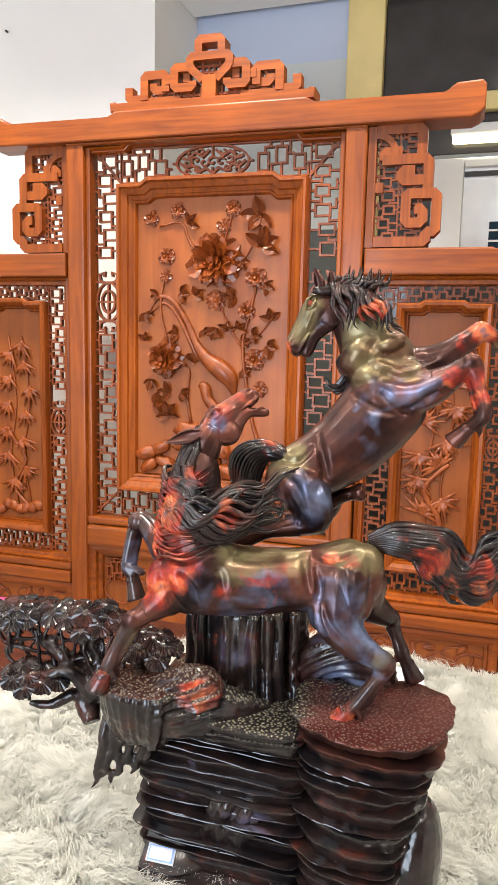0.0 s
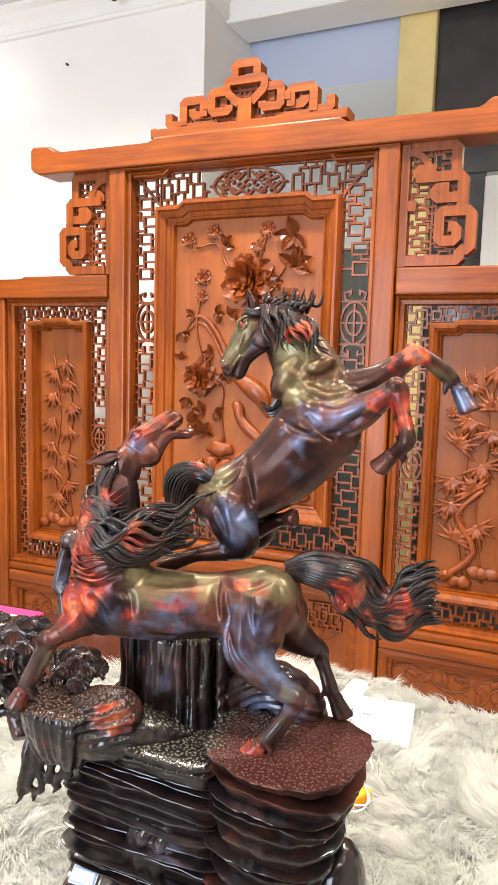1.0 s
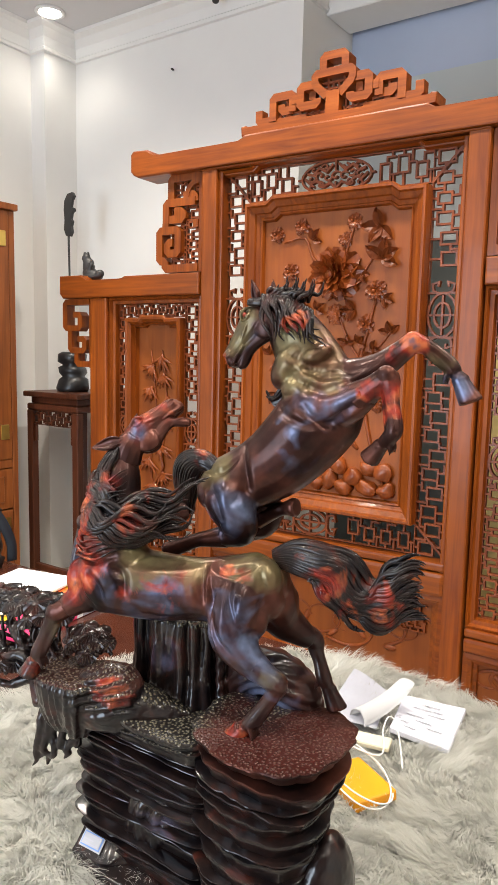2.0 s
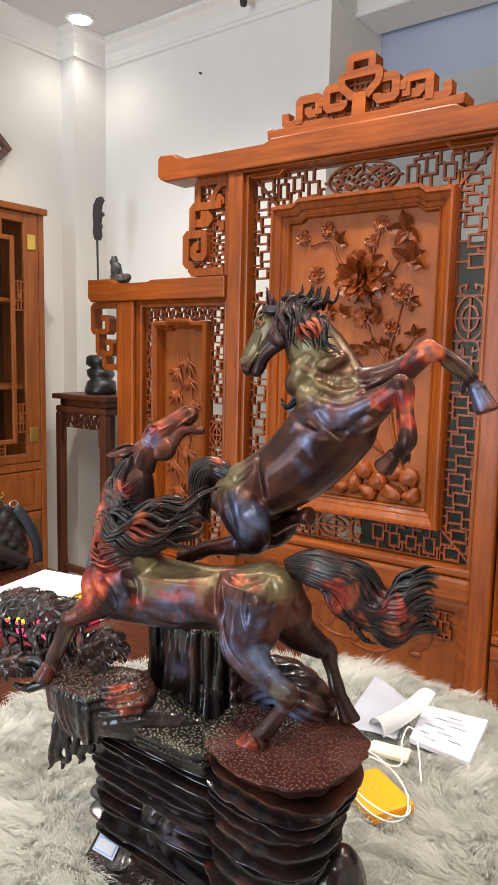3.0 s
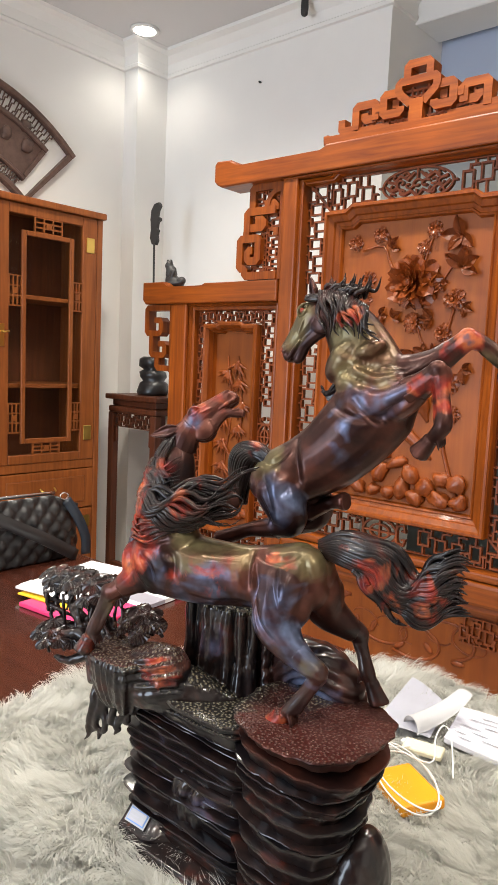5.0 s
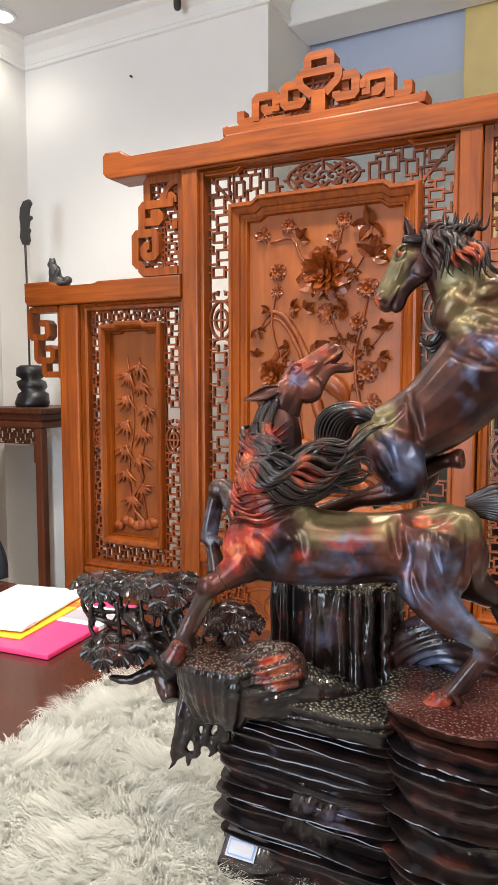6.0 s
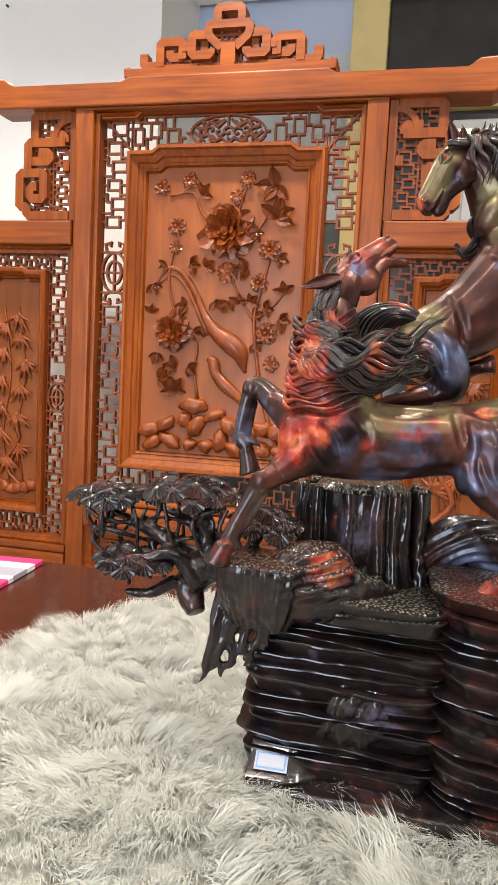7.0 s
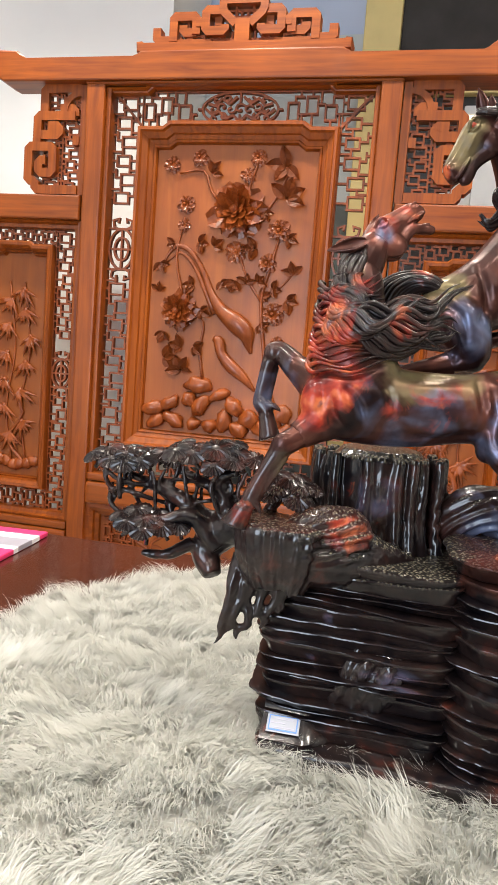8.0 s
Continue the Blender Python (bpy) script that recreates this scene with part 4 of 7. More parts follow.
tx, ty = RUG_C[0] + rad * reach * np.cos(ang), RUG_C[1] + rad * reach * np.sin(ang)
seen = (tx < 0.6) & (ty > 0.45)
tx, ty = tx[seen], ty[seen]
tz = np.array([rug_height(a, c) for a, c in zip(tx, ty)]) - 0.002
lie = np.array([noise.noise(Vector((a * 6, c * 6, 1.7))) for a, c in zip(tx, ty)]) * 3.4 + np.array([noise.noise(Vector((a * 22, c * 22, 4.7))) for a, c in zip(tx, ty)]) * 1.6 - 1.2
nt = len(tx)
th = np.repeat(lie, PER) + rng.normal(0, 0.28, nt * PER)
bx = np.repeat(tx, PER) + rng.normal(0, 0.007, nt * PER)
by = np.repeat(ty, PER) + rng.normal(0, 0.007, nt * PER)
bz = np.repeat(tz, PER)
length = np.repeat(rng.uniform(0.034, 0.062, nt), PER) * rng.uniform(0.75, 1.1, nt * PER)
lean = np.repeat(rng.uniform(0.5, 1.15, nt), PER) + rng.normal(0, 0.12, nt * PER)
wid = rng.uniform(0.0005, 0.0012, nt * PER)
nb = nt * PER
verts = np.zeros((nb, 7, 3))
px, py, pz, el = bx.copy(), by.copy(), bz.copy(), 1.45 - lean * 0.25
for lvl in range(4):
    w = wid * (1.0, 0.9, 0.6, 0.0)[lvl]
    sx, sy = -np.sin(th) * w, np.cos(th) * w
    if lvl < 3:
        verts[:, lvl * 2] = np.stack([px - sx, py - sy, pz], 1)
        verts[:, lvl * 2 + 1] = np.stack([px + sx, py + sy, pz], 1)
        step = length / 3
        px, py, pz = px + np.cos(th) * np.cos(el) * step, py + np.sin(th) * np.cos(el) * step, pz + np.sin(el) * step
        el = el - lean * 0.62
        th = th + rng.normal(0, 0.12, nb)
        pz = np.maximum(pz, TZ + 0.006)
    else:
        verts[:, 6] = np.stack([px, py, pz], 1)
base = (np.arange(nb) * 7)[:, None]
quads = np.concatenate([base + np.array([[0, 1, 3, 2]]), base + np.array([[2, 3, 5, 4]])], 0)
tris = base + np.array([[4, 5, 6]])
me = bpy.data.meshes.new("fur")
me.vertices.add(nb * 7)
me.vertices.foreach_set("co", verts.reshape(-1))
loops = np.concatenate([quads.reshape(-1), tris.reshape(-1)])
me.loops.add(len(loops))
me.loops.foreach_set("vertex_index", loops.astype(np.int32))
starts = np.concatenate([np.arange(len(quads)) * 4, len(quads) * 4 + np.arange(nb) * 3]).astype(np.int32)
me.polygons.add(len(starts))
me.polygons.foreach_set("loop_start", starts)
me.update(calc_edges=True)
me.validate()
me.materials.append(FUR)
pile = new("fur", me)
pile.parent = rug
pile.matrix_parent_inverse = place_of(rug).inverted()
tagged(pile, kind="stuff")


# ---------------------------------------------------------------- the statue
def loft(bm, m, stations, seg=14):
    """A closed shape through oval cross-sections (along, up, half height, half width) in the frame m."""
    rings = []
    for a, b_, hh, hw in stations:
        rings.append([bm.verts.new(m @ Vector((a, b_ + hh * math.sin(2 * math.pi * j / seg), hw * math.cos(2 * math.pi * j / seg)))) for j in range(seg)])
    for p, q in zip(rings, rings[1:]):
        for j in range(seg):
            bm.faces.new((p[j], p[(j + 1) % seg], q[(j + 1) % seg], q[j]))
    bm.faces.new(rings[0][::-1]), bm.faces.new(rings[-1])


def axes(at, along, up, size):
    u = Vector(along).normalized()
    w = Vector(up)
    w = (w - u * w.dot(u)).normalized()
    v = u.cross(w)
    m = Matrix((u, w, v)).transposed().to_4x4() @ Matrix.Scale(size, 4)
    m.translation = at
    return m


def smooth_rows(rows, k=4):
    return [tuple(r) for r in catmull(rows, k)]


EYES = []


def horse_head(poll, nose, up, gape):
    """Skull, open jaw, eyes, nostrils and lips, laid along the line from poll to nose."""
    bm = bmesh.new()
    size = (Vector(nose) - Vector(poll)).length
    m = axes(poll, Vector(nose) - Vector(poll), up, size) @ Matrix.Diagonal((1.0, 1.22, 1.08, 1.0))
    loft(bm, m, smooth_rows([(-0.06, -0.06, 0.06, 0.05), (0.02, -0.04, 0.14, 0.10), (0.14, -0.04, 0.185, 0.140), (0.30, -0.03, 0.195, 0.152), (0.46, -0.010, 0.165, 0.125), (0.62, 0.0, 0.138, 0.106), (0.78, 0.0, 0.124, 0.104), (0.90, -0.005, 0.116, 0.118), (0.98, -0.03, 0.088, 0.100), (1.03, -0.055, 0.035, 0.055)]))
    # cheeks and lower jaw
    g = gape
    for s in (-1, 1):
        bmesh.ops.create_uvsphere(bm, u_segments=16, v_segments=10, radius=1, matrix=m @ Matrix.LocRotScale(Vector((0.25, -0.17, 0.055 * s)), Euler((0, 0, -0.35)), Vector((0.225, 0.185, 0.080))))
    loft(bm, m, smooth_rows([(0.22, -0.22, 0.10, 0.075), (0.40, -0.205, 0.120, 0.082), (0.56, -0.160, 0.100, 0.076), (0.70, -0.140 - 0.06 * g, 0.085, 0.074), (0.82, -0.160 - 0.32 * g, 0.078, 0.076), (0.92, -0.170 - 0.55 * g, 0.066, 0.066), (0.98, -0.165 - 0.62 * g, 0.030, 0.040)]), 12)

    def run(pts, r, k=4):
        tube(bm, [(*(m @ Vector(p[:3])), r * size * (p[3] if len(p) > 3 else 1)) for p in pts], 8, k)

    for s in (-1, 1):
        # eye between two lids under a brow
        run([(0.17, 0.07, 0.125 * s, 0.6), (0.24, 0.105, 0.150 * s), (0.32, 0.105, 0.158 * s, 1.1), (0.40, 0.065, 0.140 * s, 0.6)], 0.026)
        run([(0.21, 0.035, 0.148 * s, 0.5), (0.29, 0.012, 0.160 * s), (0.38, 0.038, 0.146 * s, 0.5)], 0.019)
        c = m @ Vector((0.295, 0.060, 0.146 * s))
        blob(bm, c, (0.034 * size,) * 3, seg=10)
        EYES.append((tuple(c), 0.036 * size, 0.75))
        # cheek bone, the vein of the face, nostril, lips
        run([(0.38, -0.01, 0.135 * s, 0.6), (0.50, -0.025, 0.112 * s), (0.62, -0.035, 0.094 * s, 0.5)], 0.022)
        run([(0.44, 0.06, 0.105 * s, 0.5), (0.60, 0.055, 0.088 * s), (0.76, 0.055, 0.085 * s, 0.6)], 0.016)
        ring = [(0.905 + 0.050 * math.cos(a), 0.020 + 0.034 * math.sin(a), 0.108 * s + 0.006 * s * math.cos(a)) for a in (0.4 + 5.4 * i / 8 for i in range(9))]
        run(ring, 0.017)
        run([(0.66, -0.095, 0.082 * s, 0.4), (0.80, -0.100, 0.094 * s), (0.93, -0.105, 0.096 * s), (1.00, -0.09, 0.050 * s, 0.8)], 0.024)
        run([(0.74, -0.120 - 0.24 * g, 0.056 * s, 0.5), (0.84, -0.115 - 0.44 * g, 0.066 * s), (0.94, -0.118 - 0.56 * g, 0.054 * s, 0.8)], 0.022)
    if g > 0.15:
        for i in range(4):
            for s in (-1, 1):
                blob(bm, m @ Vector((0.95 - 0.045 * i, -0.118, (0.028 + 0.016 * i) * s)), (0.022 * size,) * 3, seg=8)
    return bm


def ear(bm, base, tip, face, r):
    """A cupped, pointed ear opening towards face."""
    d = Vector(tip) - Vector(base)
    m = axes(base, d, face, d.length)
    k = r / d.length
    n = 9
    rings = []
    for a, w in ((-0.12, 0.55), (0.06, 0.85), (0.26, 1.0), (0.5, 0.82), (0.75, 0.5), (0.92, 0.2), (1.0, 0.03)):
        out, inn = [], []
        for j in range(n):
            t = math.radians(-25 + 230 * j / (n - 1))
            c, s = math.cos(t), math.sin(t)
            out.append(bm.verts.new(m @ Vector((a, -k * w * s * 0.8, k * w * c))))
            inn.append(bm.verts.new(m @ Vector((a, -k * w * s * 0.42 + 0.05 * k, k * w * c * 0.72))))
        rings.append(out + inn[::-1])
    for p, q in zip(rings, rings[1:]):
        for j in range(2 * n):
            bm.faces.new((p[j], p[(j + 1) % (2 * n)], q[(j + 1) % (2 * n)], q[j]))
    bm.faces.new(rings[0][::-1]), bm.faces.new(rings[-1])


def hoof(bm, top, ground, r, toe):
    """A flared hoof with a flat sole under the coronet, its toe pushed forward, and a fetlock tuft behind."""
    d = Vector(ground) - Vector(top)
    m = axes(top, d, toe, 1.0)
    h = d.length
    n = 16
    rings = []
    for a, k, push in ((-0.18, 0.52, 0.0), (-0.04, 0.72, 0.0), (0.06, 0.86, 0.02), (0.14, 0.80, 0.03), (0.60, 0.98, 0.14), (0.97, 1.14, 0.26), (1.0, 1.10, 0.26), (1.0, 0.6, 0.2)):
        rings.append([bm.verts.new(m @ Vector((a * h, r * (k * math.cos(2 * math.pi * j / n) * (1.12 if math.cos(2 * math.pi * j / n) > 0 else 0.82) + push), r * k * math.sin(2 * math.pi * j / n) * 0.9))) for j in range(n)])
    for p, q in zip(rings, rings[1:]):
        for j in range(n):
            bm.faces.new((p[j], p[(j + 1) % n], q[(j + 1) % n], q[j]))
    bm.faces.new(rings[0][::-1]), bm.faces.new(rings[-1])
    for s in (-0.4, 0.0, 0.4):
        tube(bm, [(*(m @ Vector((-0.45 * h, -r * 0.35, s * r))), 0.0032), (*(m @ Vector((-0.20 * h, -r * 0.95, s * r))), 0.0034), (*(m @ Vector((0.08 * h, -r * 1.35, s * 1.3 * r))), 0.0008)], 7, 4)


def hair(top, bottom, n, r, waves=2.5, amp=0.006, bulge=0.01, seed=1, shear=2.4, cut=0.22, curl=0.0, back=True, loose=0.6):
    """Wavy locks laid side by side between two flow lines, over a second layer behind."""
    rn = random.Random(seed)
    m = 40

    def even(line):
        q = catmull(line, 12)
        return np.array([q[min(int(round(i * (len(q) - 1) / (m - 1))), len(q) - 1)] for i in range(m)])

    a, c = even(top), even(bottom)
    for layer in ((0, 1) if back else (0,)):
        for i in range(n):
            v = (i + 0.5 + rn.uniform(-0.3, 0.3) + 0.5 * layer) / (n + 0.5 * layer)
            line = a * (1 - v) + c * v
            end = 1 - cut * rn.random()
            ph, rr = shear * v * 2 + rn.uniform(-loose, loose), r * rn.uniform(0.85, 1.2) * (1.35 if layer else 1)
            st = []
            for k in range(m):
                u = k / (m - 1) * end
                f = u * (m - 1)
                j = min(int(f), m - 2)
                p = line[j] * (1 - f + j) + line[j + 1] * (f - j)
                d = line[j + 1] - line[j]
                nx, nzz = -d[2], d[0]
                ln = math.hypot(nx, nzz) + 1e-9
                w = amp * math.sin(2 * math.pi * waves * u + ph) * min(1, 3.5 * u) + curl * max(0, u - 0.75) ** 2 * 16 * math.sin(ph * 2)
                lift = bulge * math.sin(math.pi * min(max(v, 0), 1)) * min(1, 4 * u) + 0.35 * amp * math.cos(2 * math.pi * waves * u + ph + 3 * v) * min(1, 3 * u)
                taper = (0.55 + 0.45 * min(1, 6 * u)) * (1 - (k / (m - 1)) ** 8) + 0.10
                st.append((p[0] + nx / ln * w, p[1] - lift + 0.007 * layer, p[2] + nzz / ln * w, rr * taper))
            tube(statue, st, 7, 1)


# running horse: trunk and big muscles are one soft skin, limbs and head a crisper one
soft, crisp = bmesh.new(), bmesh.new()
BODY1 = [(-0.120, 0.970, 1.213, 0.010), (-0.128, 0.968, 1.212, 0.026), (-0.150, 0.958, 1.206, 0.044), (-0.185, 0.945, 1.200, 0.043), (-0.228, 0.930, 1.195, 0.041), (-0.284, 0.915, 1.191, 0.045), (-0.334, 0.900, 1.194, 0.048), (-0.369, 0.888, 1.198, 0.045), (-0.392, 0.880, 1.200, 0.024)]
tube(soft, BODY1, 20, 5, 0.92)
NECK1 = [(-0.315, 0.898, 1.175, 0.012), (-0.326, 0.897, 1.192, 0.036), (-0.338, 0.897, 1.212, 0.048), (-0.354, 0.900, 1.247, 0.046), (-0.358, 0.908, 1.289, 0.039), (-0.356, 0.915, 1.329, 0.031), (-0.358, 0.920, 1.356, 0.021)]
tube(soft, NECK1, 16, 5, 0.8)
# bulk of mane and tail
tube(soft, [(-0.368, 0.912, 1.335, 0.014), (-0.366, 0.905, 1.290, 0.026), (-0.345, 0.902, 1.278, 0.030), (-0.315, 0.912, 1.282, 0.028), (-0.285, 0.930, 1.284, 0.022), (-0.262, 0.946, 1.288, 0.010)], 12, 4, 0.6)
tube(soft, [(-0.140, 0.966, 1.246, 0.012), (-0.108, 0.974, 1.252, 0.015), (-0.080, 0.980, 1.250, 0.017), (-0.053, 0.986, 1.230, 0.018), (-0.028, 0.994, 1.206, 0.018), (-0.002, 1.002, 1.206, 0.015), (0.014, 1.008, 1.214, 0.007)], 12, 4, 0.5)
for c, r, t in [((-0.342, 0.876, 1.195), (0.034, 0.020, 0.046), (0, 25, 0)), ((-0.386, 0.872, 1.192), (0.018, 0.020, 0.028), (0, 0, 0)), ((-0.380, 0.900, 1.215), (0.018, 0.022, 0.024), (0, 0, 0)), ((-0.378, 0.872, 1.168), (0.024, 0.018, 0.020), (0, 30, 0)), ((-0.36, 0.925, 1.2), (0.03, 0.02, 0.035), (0, 0, 0)),
                ((-0.162, 0.932, 1.192), (0.036, 0.022, 0.050), (0, -20, 0)), ((-0.180, 0.926, 1.168), (0.022, 0.022, 0.036), (0, 30, 0)), ((-0.142, 0.945, 1.222), (0.026, 0.024, 0.026), (0, 0, 0)), ((-0.150, 0.980, 1.19), (0.034, 0.022, 0.045), (0, -15, 0))]:
    blob(soft, c, r, t, 16)
tube(soft, [(-0.160, 0.948, 1.228, 0.008), (-0.163, 0.938, 1.212, 0.028), (-0.165, 0.930, 1.190, 0.037), (-0.166, 0.918, 1.156, 0.032), (-0.146, 0.918, 1.130, 0.022), (-0.122, 0.925, 1.112, 0.015)], 12, 4)
tube(soft, [(-0.152, 0.972, 1.222, 0.008), (-0.151, 0.976, 1.205, 0.027), (-0.150, 0.980, 1.185, 0.035), (-0.145, 0.998, 1.155, 0.027), (-0.128, 1.014, 1.136, 0.019), (-0.117, 1.026, 1.124, 0.014)], 12, 4)
tube(soft, [(-0.345, 0.898, 1.212, 0.008), (-0.356, 0.891, 1.202, 0.022), (-0.368, 0.884, 1.188, 0.028), (-0.386, 0.870, 1.164, 0.021), (-0.402, 0.861, 1.151, 0.016)], 12, 4)
tube(soft, [(-0.345, 0.902, 1.195, 0.010), (-0.378, 0.912, 1.205, 0.028), (-0.420, 0.935, 1.226, 0.018), (-0.440, 0.943, 1.241, 0.014)], 12, 4)
# head flung back, mouth open
head1 = horse_head((-0.351, 0.924, 1.378), (-0.299, 0.968, 1.429), (-0.7, 0, 0.7), 0.22)
ear(head1, (-0.354, 0.906, 1.376), (-0.394, 0.898, 1.364), (-0.1, -0.8, 0.4), 0.0105)
ear(head1, (-0.348, 0.928, 1.390), (-0.341, 0.932, 1.414), (-0.5, -0.8, 0.2), 0.0085)
tube(head1, [(-0.352, 0.921, 1.352, 0.024), (-0.345, 0.923, 1.370, 0.021), (-0.338, 0.926, 1.384, 0.014)], 14, 4, 0.8)
LEG = [
    [(-0.392, 0.866, 1.158, 0.017), (-0.404, 0.859, 1.149, 0.014), (-0.417, 0.855, 1.139, 0.0135), (-0.424, 0.853, 1.128, 0.0105), (-0.436, 0.850, 1.105, 0.0085), (-0.446, 0.848, 1.080, 0.0108), (-0.450, 0.848, 1.069, 0.0095)],
    [(-0.425, 0.937, 1.230, 0.016), (-0.442, 0.944, 1.243, 0.0138), (-0.455, 0.947, 1.247, 0.0125), (-0.461, 0.943, 1.228, 0.0098), (-0.466, 0.936, 1.192, 0.0088), (-0.464, 0.934, 1.181, 0.0112), (-0.453, 0.931, 1.170, 0.0092)],
]
LEG += [
    [(-0.135, 0.920, 1.122, 0.018), (-0.118, 0.925, 1.110, 0.0145), (-0.106, 0.929, 1.102, 0.0135), (-0.112, 0.928, 1.088, 0.0105), (-0.122, 0.926, 1.072, 0.0092), (-0.136, 0.923, 1.050, 0.0108), (-0.145, 0.921, 1.040, 0.0095)],
    [(-0.124, 1.020, 1.131, 0.016), (-0.114, 1.030, 1.122, 0.0138), (-0.110, 1.029, 1.110, 0.0105), (-0.104, 1.028, 1.097, 0.0090), (-0.096, 1.026, 1.078, 0.0106), (-0.092, 1.028, 1.068, 0.0092)],
]
for st in LEG:
    tube(crisp, st, 10, 4)
# knee and hock caps, cannon tendons
for c, r, t in [((-0.416, 0.849, 1.142), (0.013, 0.008, 0.014), (0, 35, 0)), ((-0.455, 0.940, 1.245), (0.013, 0.010, 0.013), (0, 0, 0)), ((-0.103, 0.925, 1.105), (0.009, 0.010, 0.013), (0, -30, 0)), ((-0.111, 1.026, 1.123), (0.010, 0.010, 0.012), (0, 0, 0)), ((-0.030, 1.030, 1.474), (0.013, 0.010, 0.012), (0, 0, 0)), ((-0.022, 1.088, 1.516), (0.013, 0.010, 0.012), (0, 0, 0))]:
    blob(crisp, c, r, t, 12)
for a, c in (((-0.412, 0.855, 1.128), (-0.440, 0.851, 1.076)), ((-0.452, 0.946, 1.228), (-0.457, 0.936, 1.184)), ((-0.101, 0.926, 1.094), (-0.128, 0.922, 1.046)), ((-0.033, 1.034, 1.455), (-0.020, 1.018, 1.412)), ((-0.006, 1.094, 1.500), (0.014, 1.105, 1.482))):
    tube(crisp, [(*a, 0.0045), (*c, 0.0045)], 8, 1)
hoof(crisp, (-0.452, 0.847, 1.066), (-0.459, 0.846, 1.042), 0.0145, (-1, -0.2, 0))
hoof(crisp, (-0.455, 0.931, 1.168), (-0.444, 0.929, 1.140), 0.0128, (-1, 0, -0.3))
hoof(crisp, (-0.148, 0.920, 1.036), (-0.159, 0.917, 1.014), 0.0152, (-1, 0, 0.4))
hoof(crisp, (-0.091, 1.028, 1.065), (-0.082, 1.031, 1.037), 0.0128, (1, 0, 0.3))
# rearing horse
BODY2 = [(-0.284, 1.000, 1.290, 0.010), (-0.272, 1.005, 1.299, 0.029), (-0.250, 1.016, 1.312, 0.042), (-0.224, 1.032, 1.328, 0.045), (-0.191, 1.050, 1.352, 0.051), (-0.156, 1.065, 1.392, 0.056), (-0.130, 1.076, 1.430, 0.056), (-0.105, 1.083, 1.455, 0.038)]
tube(soft, BODY2, 20, 5, 0.92)
NECK2 = [(-0.122, 1.080, 1.385, 0.012), (-0.128, 1.078, 1.405, 0.044), (-0.137, 1.077, 1.435, 0.057), (-0.153, 1.074, 1.470, 0.052), (-0.172, 1.070, 1.508, 0.043), (-0.197, 1.065, 1.540, 0.033), (-0.222, 1.060, 1.555, 0.025)]
tube(soft, NECK2, 16, 5, 0.75)
tube(soft, [(-0.262, 1.010, 1.340, 0.010), (-0.290, 1.018, 1.346, 0.010), (-0.318, 1.024, 1.336, 0.013), (-0.328, 1.026, 1.312, 0.013), (-0.326, 1.024, 1.285, 0.012), (-0.322, 1.022, 1.262, 0.009)], 12, 4, 0.6)
tube(soft, [(-0.215, 1.062, 1.570, 0.008), (-0.190, 1.062, 1.562, 0.013), (-0.168, 1.060, 1.545, 0.014), (-0.152, 1.060, 1.518, 0.010)], 10, 4, 0.9)
for c, r, t in [((-0.122, 1.052, 1.440), (0.046, 0.026, 0.036), (0, -35, 0)), ((-0.152, 1.048, 1.456), (0.036, 0.022, 0.022), (0, -25, 0)), ((-0.145, 1.050, 1.488), (0.036, 0.020, 0.014), (0, -32, 0)), ((-0.176, 1.048, 1.480), (0.022, 0.020, 0.036), (0, 35, 0)), ((-0.10, 1.085, 1.462), (0.034, 0.034, 0.03), (0, -40, 0)),
                ((-0.240, 1.004, 1.306), (0.036, 0.024, 0.044), (0, 20, 0)), ((-0.224, 1.000, 1.282), (0.026, 0.022, 0.036), (0, 5, 0)), ((-0.262, 1.008, 1.316), (0.022, 0.022, 0.024), (0, 0, 0))]:
    blob(soft, c, r, t, 16)
tube(soft, [(-0.250, 1.022, 1.338, 0.008), (-0.243, 1.010, 1.320, 0.027), (-0.236, 1.002, 1.300, 0.036), (-0.222, 1.000, 1.275, 0.029), (-0.219, 1.004, 1.257, 0.022), (-0.245, 1.000, 1.247, 0.0165)], 12, 4)
tube(soft, [(-0.246, 1.040, 1.330, 0.010), (-0.237, 1.050, 1.298, 0.033), (-0.214, 1.064, 1.278, 0.022), (-0.222, 1.066, 1.252, 0.017), (-0.255, 1.055, 1.236, 0.013)], 12, 4)
tube(soft, [(-0.158, 1.070, 1.428, 0.008), (-0.142, 1.064, 1.430, 0.025), (-0.118, 1.058, 1.432, 0.035), (-0.085, 1.044, 1.437, 0.027), (-0.055, 1.038, 1.453, 0.018)], 12, 4)
tube(soft, [(-0.135, 1.082, 1.430, 0.010), (-0.098, 1.084, 1.456, 0.034), (-0.060, 1.089, 1.485, 0.019), (-0.040, 1.091, 1.501, 0.0155)], 12, 4)
head2 = horse_head((-0.226, 1.060, 1.566), (-0.269, 1.038, 1.482), (-0.9, 0, 0.43), 0.0)
ear(head2, (-0.233, 1.050, 1.568), (-0.243, 1.050, 1.597), (-0.5, -0.8, 0), 0.0090)
ear(head2, (-0.222, 1.072, 1.570), (-0.226, 1.078, 1.599), (-0.5, -0.8, 0), 0.0085)
tube(head2, [(-0.212, 1.062, 1.545, 0.026), (-0.222, 1.060, 1.552, 0.022)], 14, 2, 0.8)
